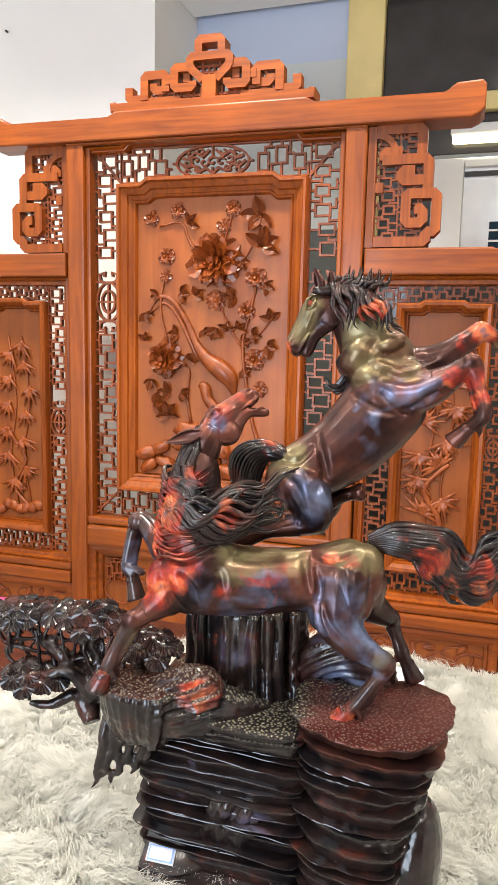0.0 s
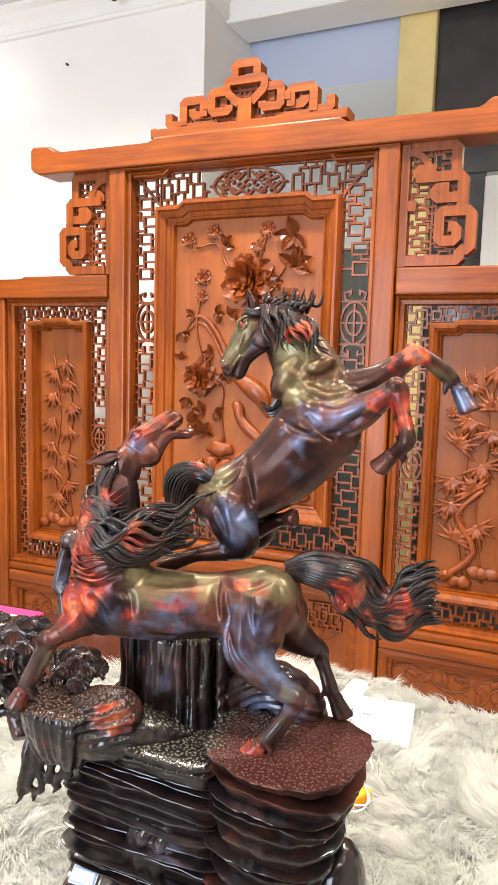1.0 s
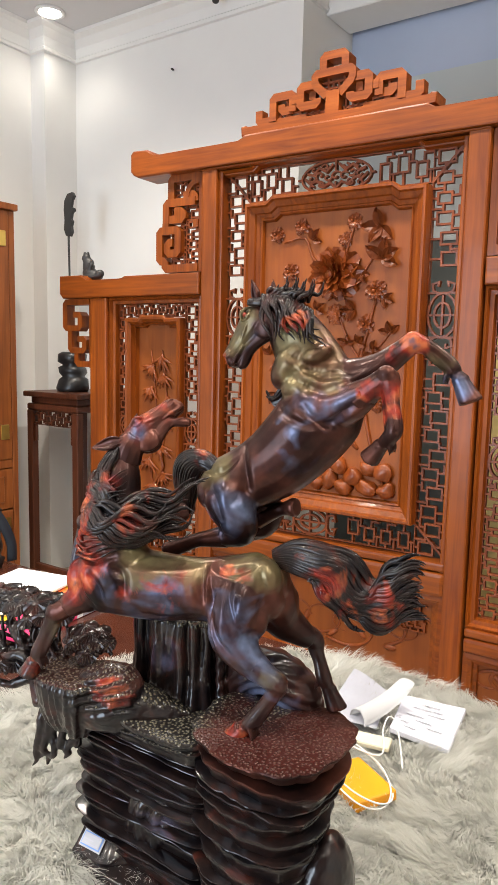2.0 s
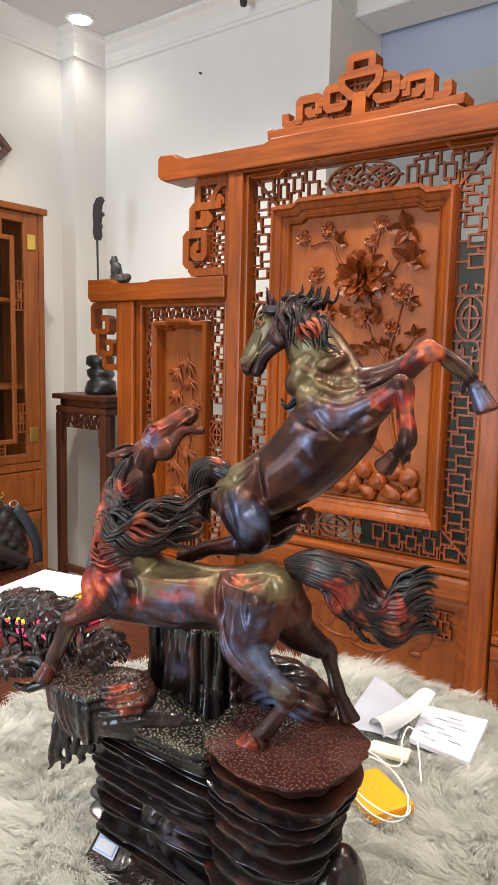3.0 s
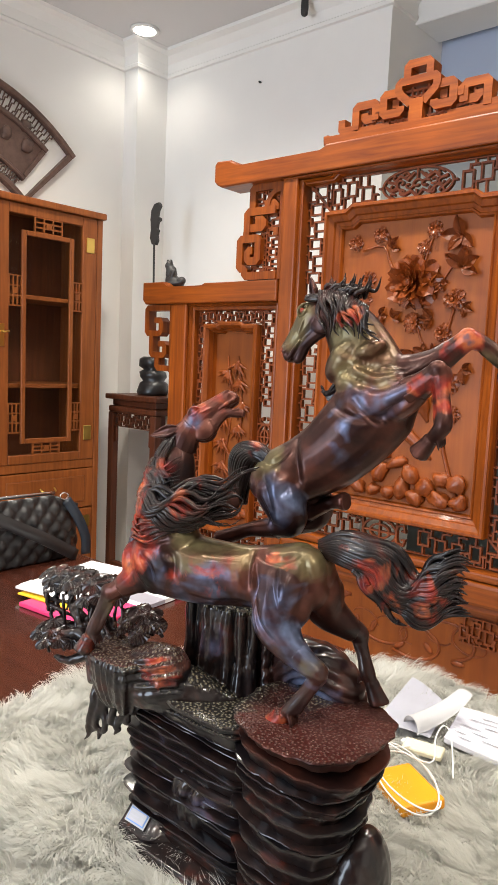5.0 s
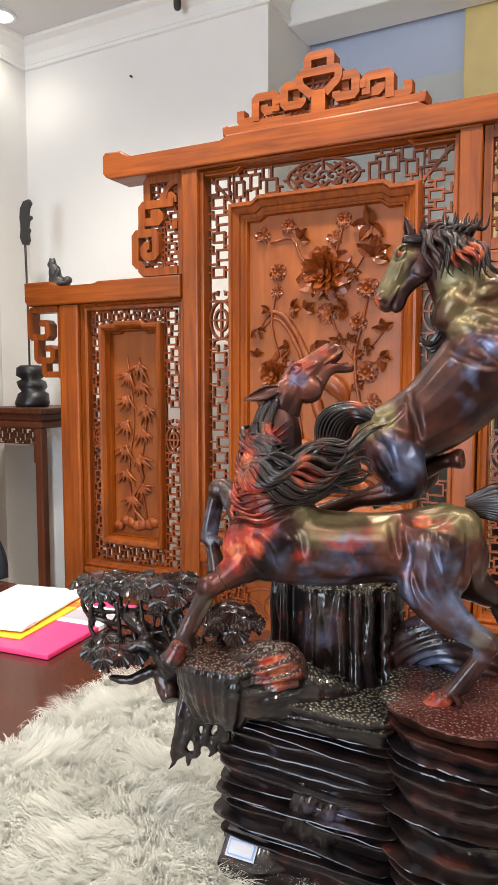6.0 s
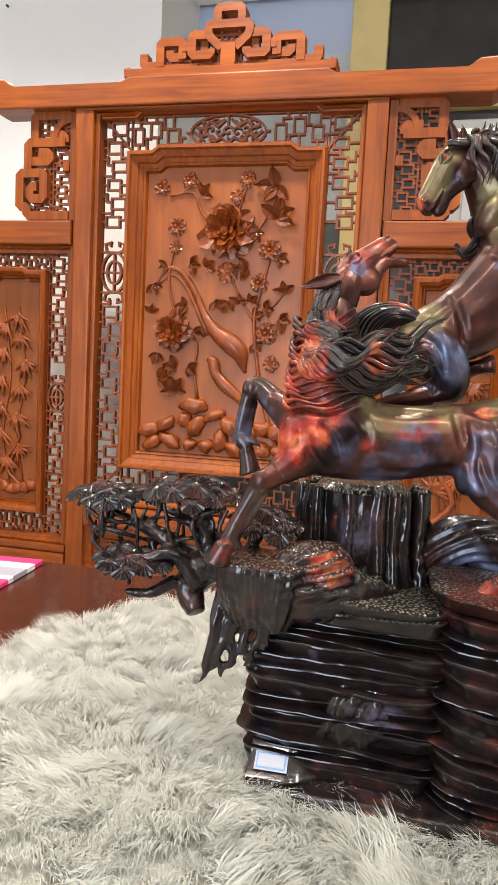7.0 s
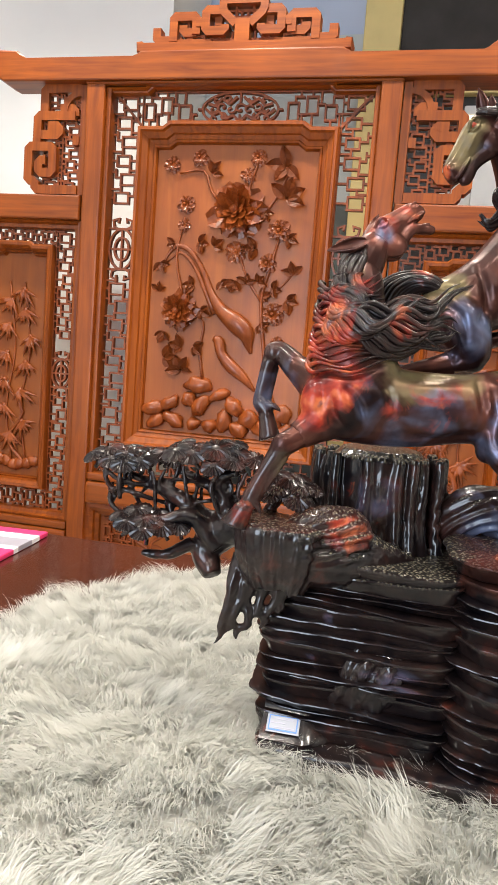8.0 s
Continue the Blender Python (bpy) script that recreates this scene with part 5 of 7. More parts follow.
LEG2 = [
    [(-0.070, 1.041, 1.445, 0.021), (-0.050, 1.037, 1.457, 0.0165), (-0.030, 1.036, 1.470, 0.0145), (-0.024, 1.032, 1.458, 0.0115), (-0.018, 1.025, 1.440, 0.0092), (-0.010, 1.016, 1.414, 0.0108), (-0.013, 1.016, 1.405, 0.0104), (-0.024, 1.022, 1.394, 0.0092)],
    [(-0.052, 1.090, 1.491, 0.017), (-0.034, 1.091, 1.505, 0.0145), (-0.022, 1.091, 1.513, 0.0138), (-0.008, 1.097, 1.509, 0.0108), (0.004, 1.101, 1.502, 0.0094), (0.019, 1.108, 1.487, 0.0110), (0.027, 1.108, 1.477, 0.0098)],
]
LEG2 += [
    [(-0.240, 1.001, 1.248, 0.017), (-0.258, 0.997, 1.243, 0.0135), (-0.282, 0.991, 1.237, 0.0105), (-0.310, 0.985, 1.224, 0.0115), (-0.330, 0.982, 1.214, 0.014)],
    [(-0.248, 1.058, 1.239, 0.013), (-0.262, 1.054, 1.233, 0.011), (-0.280, 1.050, 1.226, 0.012)],
    [(-0.222, 1.046, 1.266, 0.015), (-0.195, 1.053, 1.281, 0.011), (-0.180, 1.055, 1.286, 0.0100), (-0.168, 1.055, 1.289, 0.0135), (-0.162, 1.055, 1.290, 0.0125)],
]
for st in LEG2:
    tube(crisp, st, 10, 4)
hoof(crisp, (-0.027, 1.023, 1.391), (-0.043, 1.030, 1.368), 0.0122, (-1, 0, 0.6))
hoof(crisp, (0.031, 1.108, 1.471), (0.044, 1.107, 1.440), 0.0138, (1, 0, 0.5))
# carved lines between the muscles on the near side: (x, z) runs, width and depth
FOLDS_A = [
    ([(-0.172, 1.499), (-0.121, 1.471), (-0.077, 1.482)], 0.0075, 0.0060), ([(-0.167, 1.469), (-0.115, 1.450), (-0.068, 1.466)], 0.0075, 0.0065), ([(-0.142, 1.432), (-0.109, 1.408), (-0.079, 1.427), (-0.054, 1.441)], 0.006, 0.007),
    ([(-0.177, 1.425), (-0.146, 1.410), (-0.114, 1.403)], 0.005, 0.0045), ([(-0.222, 1.372), (-0.211, 1.348), (-0.204, 1.320), (-0.212, 1.300)], 0.006, 0.0065), ([(-0.272, 1.340), (-0.241, 1.338), (-0.222, 1.358)], 0.005, 0.004),
    ([(-0.256, 1.318), (-0.238, 1.308), (-0.224, 1.275)], 0.006, 0.005), ([(-0.245, 1.29), (-0.236, 1.27), (-0.236, 1.25)], 0.004, 0.0035),
]
FOLDS_B = [
    ([(-0.318, 1.224), (-0.304, 1.210), (-0.300, 1.190)], 0.006, 0.0055), ([(-0.380, 1.232), (-0.352, 1.226), (-0.316, 1.236)], 0.005, 0.005),
    ([(-0.210, 1.232), (-0.204, 1.212), (-0.200, 1.192)], 0.0055, 0.0065), ([(-0.166, 1.222), (-0.156, 1.195), (-0.142, 1.165)], 0.005, 0.005), ([(-0.136, 1.240), (-0.127, 1.215), (-0.128, 1.185)], 0.005, 0.005),
    ([(-0.199, 1.236), (-0.169, 1.231), (-0.140, 1.243)], 0.005, 0.004), ([(-0.182, 1.185), (-0.172, 1.160), (-0.150, 1.138)], 0.0045, 0.004), ([(-0.29, 1.165), (-0.25, 1.158), (-0.21, 1.170)], 0.006, 0.003),
    ([(-0.196, 1.222), (-0.188, 1.198), (-0.190, 1.168), (-0.178, 1.146)], 0.0045, 0.006), ([(-0.150, 1.206), (-0.146, 1.180), (-0.136, 1.152)], 0.005, 0.003),
    ([(-0.352, 1.212), (-0.336, 1.196), (-0.330, 1.176)], 0.0045, 0.005), ([(-0.366, 1.200), (-0.362, 1.180), (-0.350, 1.166)], 0.0045, 0.004), ([(-0.300, 1.232), (-0.262, 1.228), (-0.214, 1.236)], 0.005, 0.003),
]
statue = bmesh.new()
for shape, n, size in ((soft, 9, 0.0022), (crisp, 3, 0.0019), (head1, 2, 0.0013), (head2, 2, 0.0013)):
    skin = melted(shape, size, n)
    if n > 5:
        pts, nor = np.zeros(len(skin.vertices) * 3), np.zeros(len(skin.vertices) * 3)
        skin.vertices.foreach_get("co", pts)
        skin.vertices.foreach_get("normal", nor)
        pts, nor = pts.reshape(-1, 3), nor.reshape(-1, 3)
        near = np.clip(0.35 - nor[:, 1], 0, 1)
        push = np.zeros(len(pts))
        for run, w, depth in FOLDS_A + FOLDS_B:
            line = np.array(catmull(run, 10))
            ease = np.sqrt(np.sin(math.pi * (np.arange(len(line)) + 0.5) / len(line)))
            d = np.hypot(pts[:, 0:1] - line[None, :, 0], pts[:, 2:3] - line[None, :, 1])
            push = np.minimum(push, -1.1 * depth * np.max(ease[None, :] * np.exp(-(d / w) ** 2), axis=1))
        skin.vertices.foreach_set("co", (pts + nor * (push * near)[:, None]).reshape(-1))
    statue.from_mesh(skin)
    bpy.data.meshes.remove(skin)

# stone: stacked wavy ledges in two lobes
srand = random.Random(12)


def ledge(c, a, b_, z0, z1, seed, tilt=(0, 0), power=3.0, n=110, bulge=0.006, wave=0.05):
    """One stone ledge: an uneven outline, a steep wavy face under a sharp lip, a slightly tilted top."""
    rings = []
    prof = [(-0.009, 0.0), (-0.007, 0.08), (-0.004, 0.40), (bulge - 0.001, 0.72), (bulge + 0.0018, 0.86), (bulge + 0.0014, 0.95), (bulge - 0.003, 1.0), (-0.03, 1.01)]
    for off, f in prof:
        ring = []
        for j in range(n):
            t = 2 * math.pi * j / n
            cs, sn = math.cos(t), math.sin(t)
            r = 1 / (abs(cs) ** power + abs(sn) ** power) ** (1 / power)
            w = 1 + wave * noise.noise(Vector((cs * 2.2, sn * 2.2, seed * 3.1))) + wave * 0.25 * round(3 * noise.noise(Vector((cs * 5, sn * 5, seed * 5.7)))) + wave * 0.12 * noise.noise(Vector((cs * 17, sn * 17, seed * 2.3)))
            x, y = c[0] + (a * w * r + off) * cs, c[1] + (b_ * w * r + off) * sn
            lift = 0.0055 * noise.noise(Vector((x * 8, y * 8, seed * 0.7))) + 0.0012 * noise.noise(Vector((x * 40, y * 40, seed * 1.9)))
            z = z0 + (z1 - z0) * f + (x - c[0]) * tilt[0] + (y - c[1]) * tilt[1] + lift * (0.4 + 0.6 * f)
            ring.append(statue.verts.new((x, y, z)))
        rings.append(ring)
    for p, q in zip(rings, rings[1:]):
        for j in range(n):
            statue.faces.new((p[j], p[(j + 1) % n], q[(j + 1) % n], q[j]))
    statue.faces.new(rings[0][::-1]), statue.faces.new(rings[-1])


ledge((-0.252, 0.985), 0.178, 0.104, 0.708, 0.768, 1, power=9, wave=0.015, bulge=0.002, n=160)
# sloping foot of the stone behind the lip of the base
rows = []
for k in range(16):
    x = -0.424 + 0.0064 * k
    w = 0.004 * noise.noise(Vector((x * 14, 3.0, 0.5)))
    back = 0.045 * max(0, (k - 8) / 7) ** 1.5
    rows.append([statue.verts.new((x, min(y + w + back, 0.985), z + 0.5 * w)) for y, z in ((0.886, 0.760), (0.884, 0.771), (0.892, 0.777), (0.911, 0.797), (0.918, 0.809), (0.930, 0.812), (0.99, 0.812), (0.99, 0.760))])
for p, q in zip(rows, rows[1:]):
    for j in range(8):
        statue.faces.new((p[j], p[(j + 1) % 8], q[(j + 1) % 8], q[j]))
statue.faces.new(rows[0]), statue.faces.new(rows[-1][::-1])
z = 0.764
k = 0
while z < 0.985:
    h = srand.choice((0.010, 0.014, 0.018, 0.024))
    f = (z - 0.76) / 0.23
    ledge((-0.318 + srand.uniform(-0.010, 0.010), 0.990), 0.118 + 0.006 * f, 0.080 + 0.006 * srand.uniform(-1, 1) + 0.016 * f, z, z + h, 10 + k, (srand.uniform(-0.05, 0.04), 0.04), srand.choice((6, 8, 10)), bulge=srand.uniform(-0.001, 0.004), wave=0.03)
    z += h * 0.86
    k += 1
z, k = 0.752, 0
while z < 0.996:
    h = srand.choice((0.014, 0.018, 0.024, 0.030))
    f = (z - 0.76) / 0.23
    ledge((-0.156 + 0.034 * f + srand.uniform(-0.006, 0.006), 0.962 - 0.014 * f), 0.058 + 0.030 * f, 0.064 + 0.006 * f, z, z + h, 40 + k, (-0.14 + 0.10 * f, 0.06), srand.choice((2.4, 3, 3.6)), bulge=srand.uniform(0.0, 0.006), wave=0.055)
    z += h * 0.84
    k += 1
ledge((-0.300, 0.988), 0.125, 0.098, 0.975, 1.008, 71, (-0.02, 0.03), 3.0)
ledge((-0.122, 0.948), 0.096, 0.076, 1.012, 1.033, 72, (0.05, 0.06), 2.8, bulge=0.004, wave=0.07)
# overhanging left ledge, its bump and the drooping roots
bm = bmesh.new()
tube(bm, [(-0.26, 0.955, 1.000, 0.006), (-0.32, 0.925, 1.005, 0.034), (-0.37, 0.900, 1.010, 0.040), (-0.42, 0.882, 1.008, 0.034), (-0.450, 0.868, 1.006, 0.016)], 14, 4)
blob(bm, (-0.364, 0.902, 1.034), (0.058, 0.036, 0.035), (0, -8, 0), 22, 0.10, 30)
rings = []
for off, z in ((-0.022, 0.968), (-0.012, 0.985), (-0.004, 1.010), (0.0, 1.038), (-0.003, 1.045), (-0.014, 1.048)):
    ring = []
    for j in range(90):
        t = 2 * math.pi * j / 90
        cs, sn = math.cos(t), math.sin(t)
        r = 1 / (abs(cs) ** 3 + abs(sn) ** 3) ** (1 / 3)
        flute = 0.006 * noise.noise(Vector((cs * 9, sn * 9, 2.0))) + 0.004 * noise.noise(Vector((cs * 3, sn * 3, 7.0)))
        drop = 0.016 * noise.noise(Vector((cs * 8, sn * 8, 5.0))) if z < 0.99 else 0
        ring.append(bm.verts.new((-0.416 + (0.054 * r + off + flute) * cs, 0.886 + (0.048 * r + off + flute) * sn, z + drop - 0.10 * (0.054 * r * cs) * 0.3)))
    rings.append(ring)
for p, q in zip(rings, rings[1:]):
    for j in range(90):
        bm.faces.new((p[j], p[(j + 1) % 90], q[(j + 1) % 90], q[j]))
bm.faces.new(rings[0][::-1]), bm.faces.new(rings[-1])
tube(bm, [(-0.46, 0.90, 1.035, 0.022), (-0.495, 0.915, 1.020, 0.026), (-0.515, 0.91, 0.990, 0.020), (-0.50, 0.895, 0.965, 0.012)], 12, 4)
for i in range(6):
    x, yy, zz = -0.474 + 0.0125 * i, 0.866 + 0.004 * i, (0.890, 0.905, 0.898, 0.922, 0.912, 0.935)[i]
    w = 0.005 * math.sin(i * 1.9 + 0.5)
    tube(bm, [(x + 0.012, yy + 0.018, 1.0, 0.011), (x + 0.008, yy + 0.004, 0.970, 0.0090), (x + 0.004 + w, yy, 0.950, 0.0062), (x - w, yy - 0.002, 0.5 * (zz + 0.940), 0.0056), (x - 0.004 + w, yy, zz + 0.012, 0.0044), (x - 0.009, yy - 0.004, zz, 0.0014)], 8, 4)
# smooth boulder at the back right, folded stone beside the stump
blob(bm, (-0.068, 0.980, 0.792), (0.040, 0.055, 0.112), (0, 8, 0), 20, 0.06, 12)
tube(bm, [(-0.245, 1.030, 0.995, 0.012), (-0.228, 1.024, 1.035, 0.026), (-0.195, 1.020, 1.062, 0.032), (-0.160, 1.022, 1.062, 0.033), (-0.132, 1.028, 1.040, 0.030), (-0.112, 1.034, 1.000, 0.018)], 16, 5)
# rough broken clump down the front
for i in range(7):
    x = -0.325 + 0.009 * i
    k = 0.006 * math.sin(i * 2.3)
    tube(bm, [(x + 0.020, 0.915, 0.915 - 0.012 * (i % 3), 0.004), (x + 0.006, 0.912 + k, 0.880, 0.010), (x - 0.004 + k, 0.915, 0.845, 0.011), (x - 0.014 - k, 0.922 + k, 0.815, 0.010), (x - 0.004 + 2 * k, 0.926, 0.786 + 0.010 * (i % 2), 0.004)], 8, 4)
# tree stump under the belly
STUMP = (-0.318, 1.020)
for i in range(26):
    a = 2 * math.pi * i / 26
    rr = 0.076 + 0.006 * math.sin(i * 2.7)
    x, yy = STUMP[0] + rr * math.cos(a) * 1.08, STUMP[1] + rr * math.sin(a) * 0.75
    tube(bm, [(x + 0.010 * math.cos(a), yy + 0.008 * math.sin(a), 0.99, 0.0105), (x, yy, 1.045, 0.0078 + 0.002 * math.sin(i * 3.1)), (x + 0.003 * math.sin(i * 5), yy, 1.09, 0.0080 + 0.002 * math.sin(i * 1.3)), (x, yy, 1.125, 0.007)], 8, 3)
ring_disc(bm, [(0.05, 0.0), (0.062, 0.01), (0.062, 0.125), (0.05, 0.136)], (STUMP[0], STUMP[1], 0.995), 24)
# pine: trunk, boughs
for st in ([(-0.49, 0.915, 1.02, 0.018), (-0.525, 0.915, 1.03, 0.015), (-0.545, 0.90, 1.052, 0.012), (-0.575, 0.905, 1.062, 0.009), (-0.62, 0.93, 1.068, 0.006), (-0.65, 0.935, 1.075, 0.003)],
           [(-0.50, 0.905, 1.0, 0.016), (-0.53, 0.89, 1.035, 0.010), (-0.565, 0.88, 1.028, 0.008), (-0.60, 0.875, 1.010, 0.005), (-0.625, 0.89, 1.03, 0.003)],
           [(-0.49, 0.91, 1.03, 0.014), (-0.495, 0.905, 1.06, 0.010), (-0.50, 0.90, 1.085, 0.007), (-0.47, 0.90, 1.10, 0.004)],
           [(-0.495, 0.905, 1.06, 0.008), (-0.53, 0.91, 1.08, 0.006), (-0.56, 0.92, 1.085, 0.004)],
           [(-0.45, 0.93, 1.02, 0.010), (-0.44, 0.925, 1.05, 0.008), (-0.425, 0.92, 1.07, 0.005)],
           [(-0.62, 0.90, 1.02, 0.004), (-0.65, 0.91, 1.035, 0.003), (-0.655, 0.925, 1.06, 0.003)], [(-0.575, 0.905, 1.062, 0.005), (-0.56, 0.90, 1.03, 0.004), (-0.575, 0.885, 1.01, 0.003)],
           [(-0.53, 0.90, 1.0, 0.010), (-0.56, 0.885, 0.985, 0.007), (-0.59, 0.88, 0.985, 0.004)]):
    tube(bm, st, 9, 4)
for i in range(16):
    x, yy = -0.655 + 0.0135 * i, 0.905 + 0.014 * math.sin(i * 2.1)
    tube(bm, [(x, yy, 1.092 + 0.006 * math.sin(i), 0.0030), (x + 0.008 * math.sin(i * 1.7), yy - 0.004, 1.070, 0.0036), (x + 0.014 * math.cos(i * 2.3), yy, 1.046 - 0.012 * (i % 2), 0.0028)], 6, 3)
for z in (1.072, 1.050):
    tube(bm, [(-0.655 + 0.028 * k, 0.905 + 0.012 * math.sin(k * 1.9 + z * 50), z + 0.008 * math.sin(k * 1.4 + z * 90), 0.0034) for k in range(8)], 6, 3)
skin = melted(bm, 0.0023, 2)
pts = np.zeros(len(skin.vertices) * 3)
nor = np.zeros(len(skin.vertices) * 3)
skin.vertices.foreach_get("co", pts)
skin.vertices.foreach_get("normal", nor)
pts, nor = pts.reshape(-1, 3), nor.reshape(-1, 3)
rough = np.array([noise.noise(Vector((x * 60, y * 60, z * 22))) * 0.6 + noise.noise(Vector((x, y, z)) * 130) * 0.4 for x, y, z in pts]) * np.where((pts[:, 0] < -0.1) & (pts[:, 1] < 0.955), 0.0022, 0.0010)
near = lambda c, r: np.clip(1.4 - np.linalg.norm((pts - np.array(c)) / np.array(r), axis=1), 0, 1)
warp = np.array([noise.noise(Vector((x * 20, y * 20, z * 20))) for x, y, z in pts])
grain = np.sin(2 * math.pi * (pts[:, 2] - 0.30 * pts[:, 0] + 0.010 * warp) / 0.013)
rough += 0.0030 * grain * near((-0.345, 0.872, 1.035), (0.045, 0.04, 0.026)) * (nor[:, 1] < 0)
rough += 0.0024 * np.sin(2 * math.pi * (np.hypot(pts[:, 2] - 0.985, pts[:, 0] + 0.150) + 0.006 * warp) / 0.012) * near((-0.175, 1.020, 1.045), (0.075, 0.05, 0.055))
skin.vertices.foreach_set("co", (pts + nor * rough[:, None]).reshape(-1))
statue.from_mesh(skin)
bpy.data.meshes.remove(skin)


def needle_fan(c, r, tilt, spin):
    """A little umbrella of needles: a shallow ribbed disc on a stem."""
    m = Matrix.Translation(c) @ Euler((tilt[0], tilt[1], 0)).to_matrix().to_4x4() @ Matrix.Rotation(spin, 4, "Z")
    n = 36
    top = statue.verts.new(m @ Vector((0, 0, r * 0.20)))
    rings = []
    for f, h, rib in ((0.16, 0.20, 0.0), (0.30, 0.17, 0.035), (0.68, 0.08, 0.05), (1.0, -0.04, 0.06), (0.94, -0.11, 0.05), (0.5, -0.06, 0.0)):
        rings.append([statue.verts.new(m @ Vector((r * f * (1 + 0.03 * math.sin(3 * a + spin)) * math.cos(a), r * f * 0.92 * math.sin(a), r * (h + (rib if j % 2 else -rib))))) for j, a in ((j, 2 * math.pi * j / n) for j in range(n))])
    for j in range(n):
        statue.faces.new((top, rings[0][j], rings[0][(j + 1) % n]))
    for a, q in zip(rings, rings[1:]):
        for j in range(n):
            statue.faces.new((a[j], q[j], q[(j + 1) % n], a[(j + 1) % n]))
    statue.faces.new(rings[-1])
    tube(statue, [(*(m @ Vector((0, 0, 0))), 0.0028), (c[0] + 0.004, c[1] + 0.003, c[2] - 0.010, 0.0026), (c[0] + 0.010 * math.cos(spin), c[1] + 0.006, c[2] - 0.018, 0.0028)], 6, 3)


for (cx, cy, cz), (sx, sy), n in [((-0.632, 0.932, 1.092), (0.062, 0.034), 17), ((-0.512, 0.905, 1.112), (0.060, 0.032), 16), ((-0.588, 0.880, 1.022), (0.050, 0.028), 12), ((-0.425, 0.918, 1.080), (0.038, 0.024), 11)]:
    for i in range(n):
        r, a = math.sqrt((i + 0.5) / n), 2.4 * i + srand.uniform(-0.3, 0.3)
        ox, oy = r * math.cos(a), r * math.sin(a)
        needle_fan((cx + sx * ox, cy + sy * oy, cz + 0.012 * (1 - r * r) + 0.006 * oy + srand.uniform(-0.004, 0.004)), srand.uniform(0.0165, 0.0215), (0.32 - 0.30 * oy + srand.uniform(-0.12, 0.12), 0.35 * ox + srand.uniform(-0.12, 0.12)), srand.uniform(0, 6))


def lock(pts, r, waves=2.0, amp=0.004, phase=0.0, k=5):
    """A lock of hair through pts with a running wave, thick then tapering."""
    line = catmull(pts, k)
    n = len(line)
    st = []
    for i, p in enumerate(line):
        t = i / (n - 1)
        w = math.sin(2 * math.pi * waves * t + phase) * amp * min(1, 3 * t)
        st.append((p[0], p[1] - 0.4 * w, p[2] + w, r * (0.55 + 0.9 * t) * (1 - t ** 3) + 0.0006))
    tube(statue, st, 6, 1)


hr = random.Random(3)
statue.verts.index_update()
BEFORE_HAIR = len(statue.verts)


def jit(p, d):
    return tuple(c + hr.uniform(-d, d) for c in p)


# tail of the running horse
hair([(-0.140, 0.962, 1.254), (-0.110, 0.964, 1.270), (-0.077, 0.970, 1.274), (-0.047, 0.978, 1.266), (-0.030, 0.984, 1.248), (-0.014, 0.990, 1.236), (-0.004, 0.993, 1.244), (0.003, 0.995, 1.260), (0.012, 0.998, 1.270), (0.026, 1.002, 1.270), (0.040, 1.006, 1.262)],
     [(-0.136, 0.962, 1.236), (-0.105, 0.960, 1.234), (-0.080, 0.965, 1.228), (-0.064, 0.970, 1.216), (-0.054, 0.975, 1.200), (-0.036, 0.982, 1.186), (-0.022, 0.985, 1.176), (-0.004, 0.991, 1.174), (0.014, 0.997, 1.182), (0.034, 1.004, 1.194), (0.046, 1.007, 1.206)], 22, 0.0029, 3.4, 0.0040, 0.012, 5, 1.2, 0.08, 0.006)
hair([(-0.060, 0.974, 1.262), (-0.030, 0.980, 1.236), (-0.006, 0.986, 1.226), (0.014, 0.993, 1.240), (0.032, 1.000, 1.246), (0.044, 1.006, 1.238)],
     [(-0.066, 0.964, 1.226), (-0.044, 0.970, 1.204), (-0.020, 0.978, 1.196), (0.004, 0.986, 1.204), (0.026, 0.996, 1.208), (0.045, 1.004, 1.214)], 9, 0.0032, 2.2, 0.0040, 0.004, 6, 1.6, 0.15, 0.005, False)
hair([(-0.100, 0.962, 1.236), (-0.078, 0.962, 1.222), (-0.066, 0.966, 1.204), (-0.060, 0.970, 1.190)], [(-0.070, 0.964, 1.226), (-0.054, 0.970, 1.200), (-0.038, 0.978, 1.182), (-0.018, 0.984, 1.168)], 9, 0.0030, 1.5, 0.003, 0.004, 16, 1.6, 0.35, 0.003, False)
# tail of the rearing horse
hair([(-0.258, 1.000, 1.346), (-0.275, 1.002, 1.356), (-0.297, 1.006, 1.360), (-0.327, 1.012, 1.351), (-0.345, 1.016, 1.334), (-0.349, 1.017, 1.310), (-0.342, 1.016, 1.285), (-0.334, 1.014, 1.262)],
     [(-0.258, 1.000, 1.328), (-0.272, 1.000, 1.334), (-0.286, 1.003, 1.332), (-0.296, 1.006, 1.322), (-0.302, 1.008, 1.308), (-0.305, 1.010, 1.296), (-0.308, 1.010, 1.280), (-0.312, 1.010, 1.262)], 13, 0.0031, 1.6, 0.0018, 0.008, 7, 1.2, 0.10)
hair([(-0.350, 0.908, 1.372), (-0.350, 0.893, 1.350), (-0.346, 0.886, 1.328), (-0.332, 0.882, 1.310)], [(-0.362, 0.930, 1.384), (-0.376, 0.912, 1.350), (-0.384, 0.894, 1.322), (-0.374, 0.878, 1.300)], 11, 0.0028, 1.3, 0.003, 0.006, 21, 1.4, 0.2)
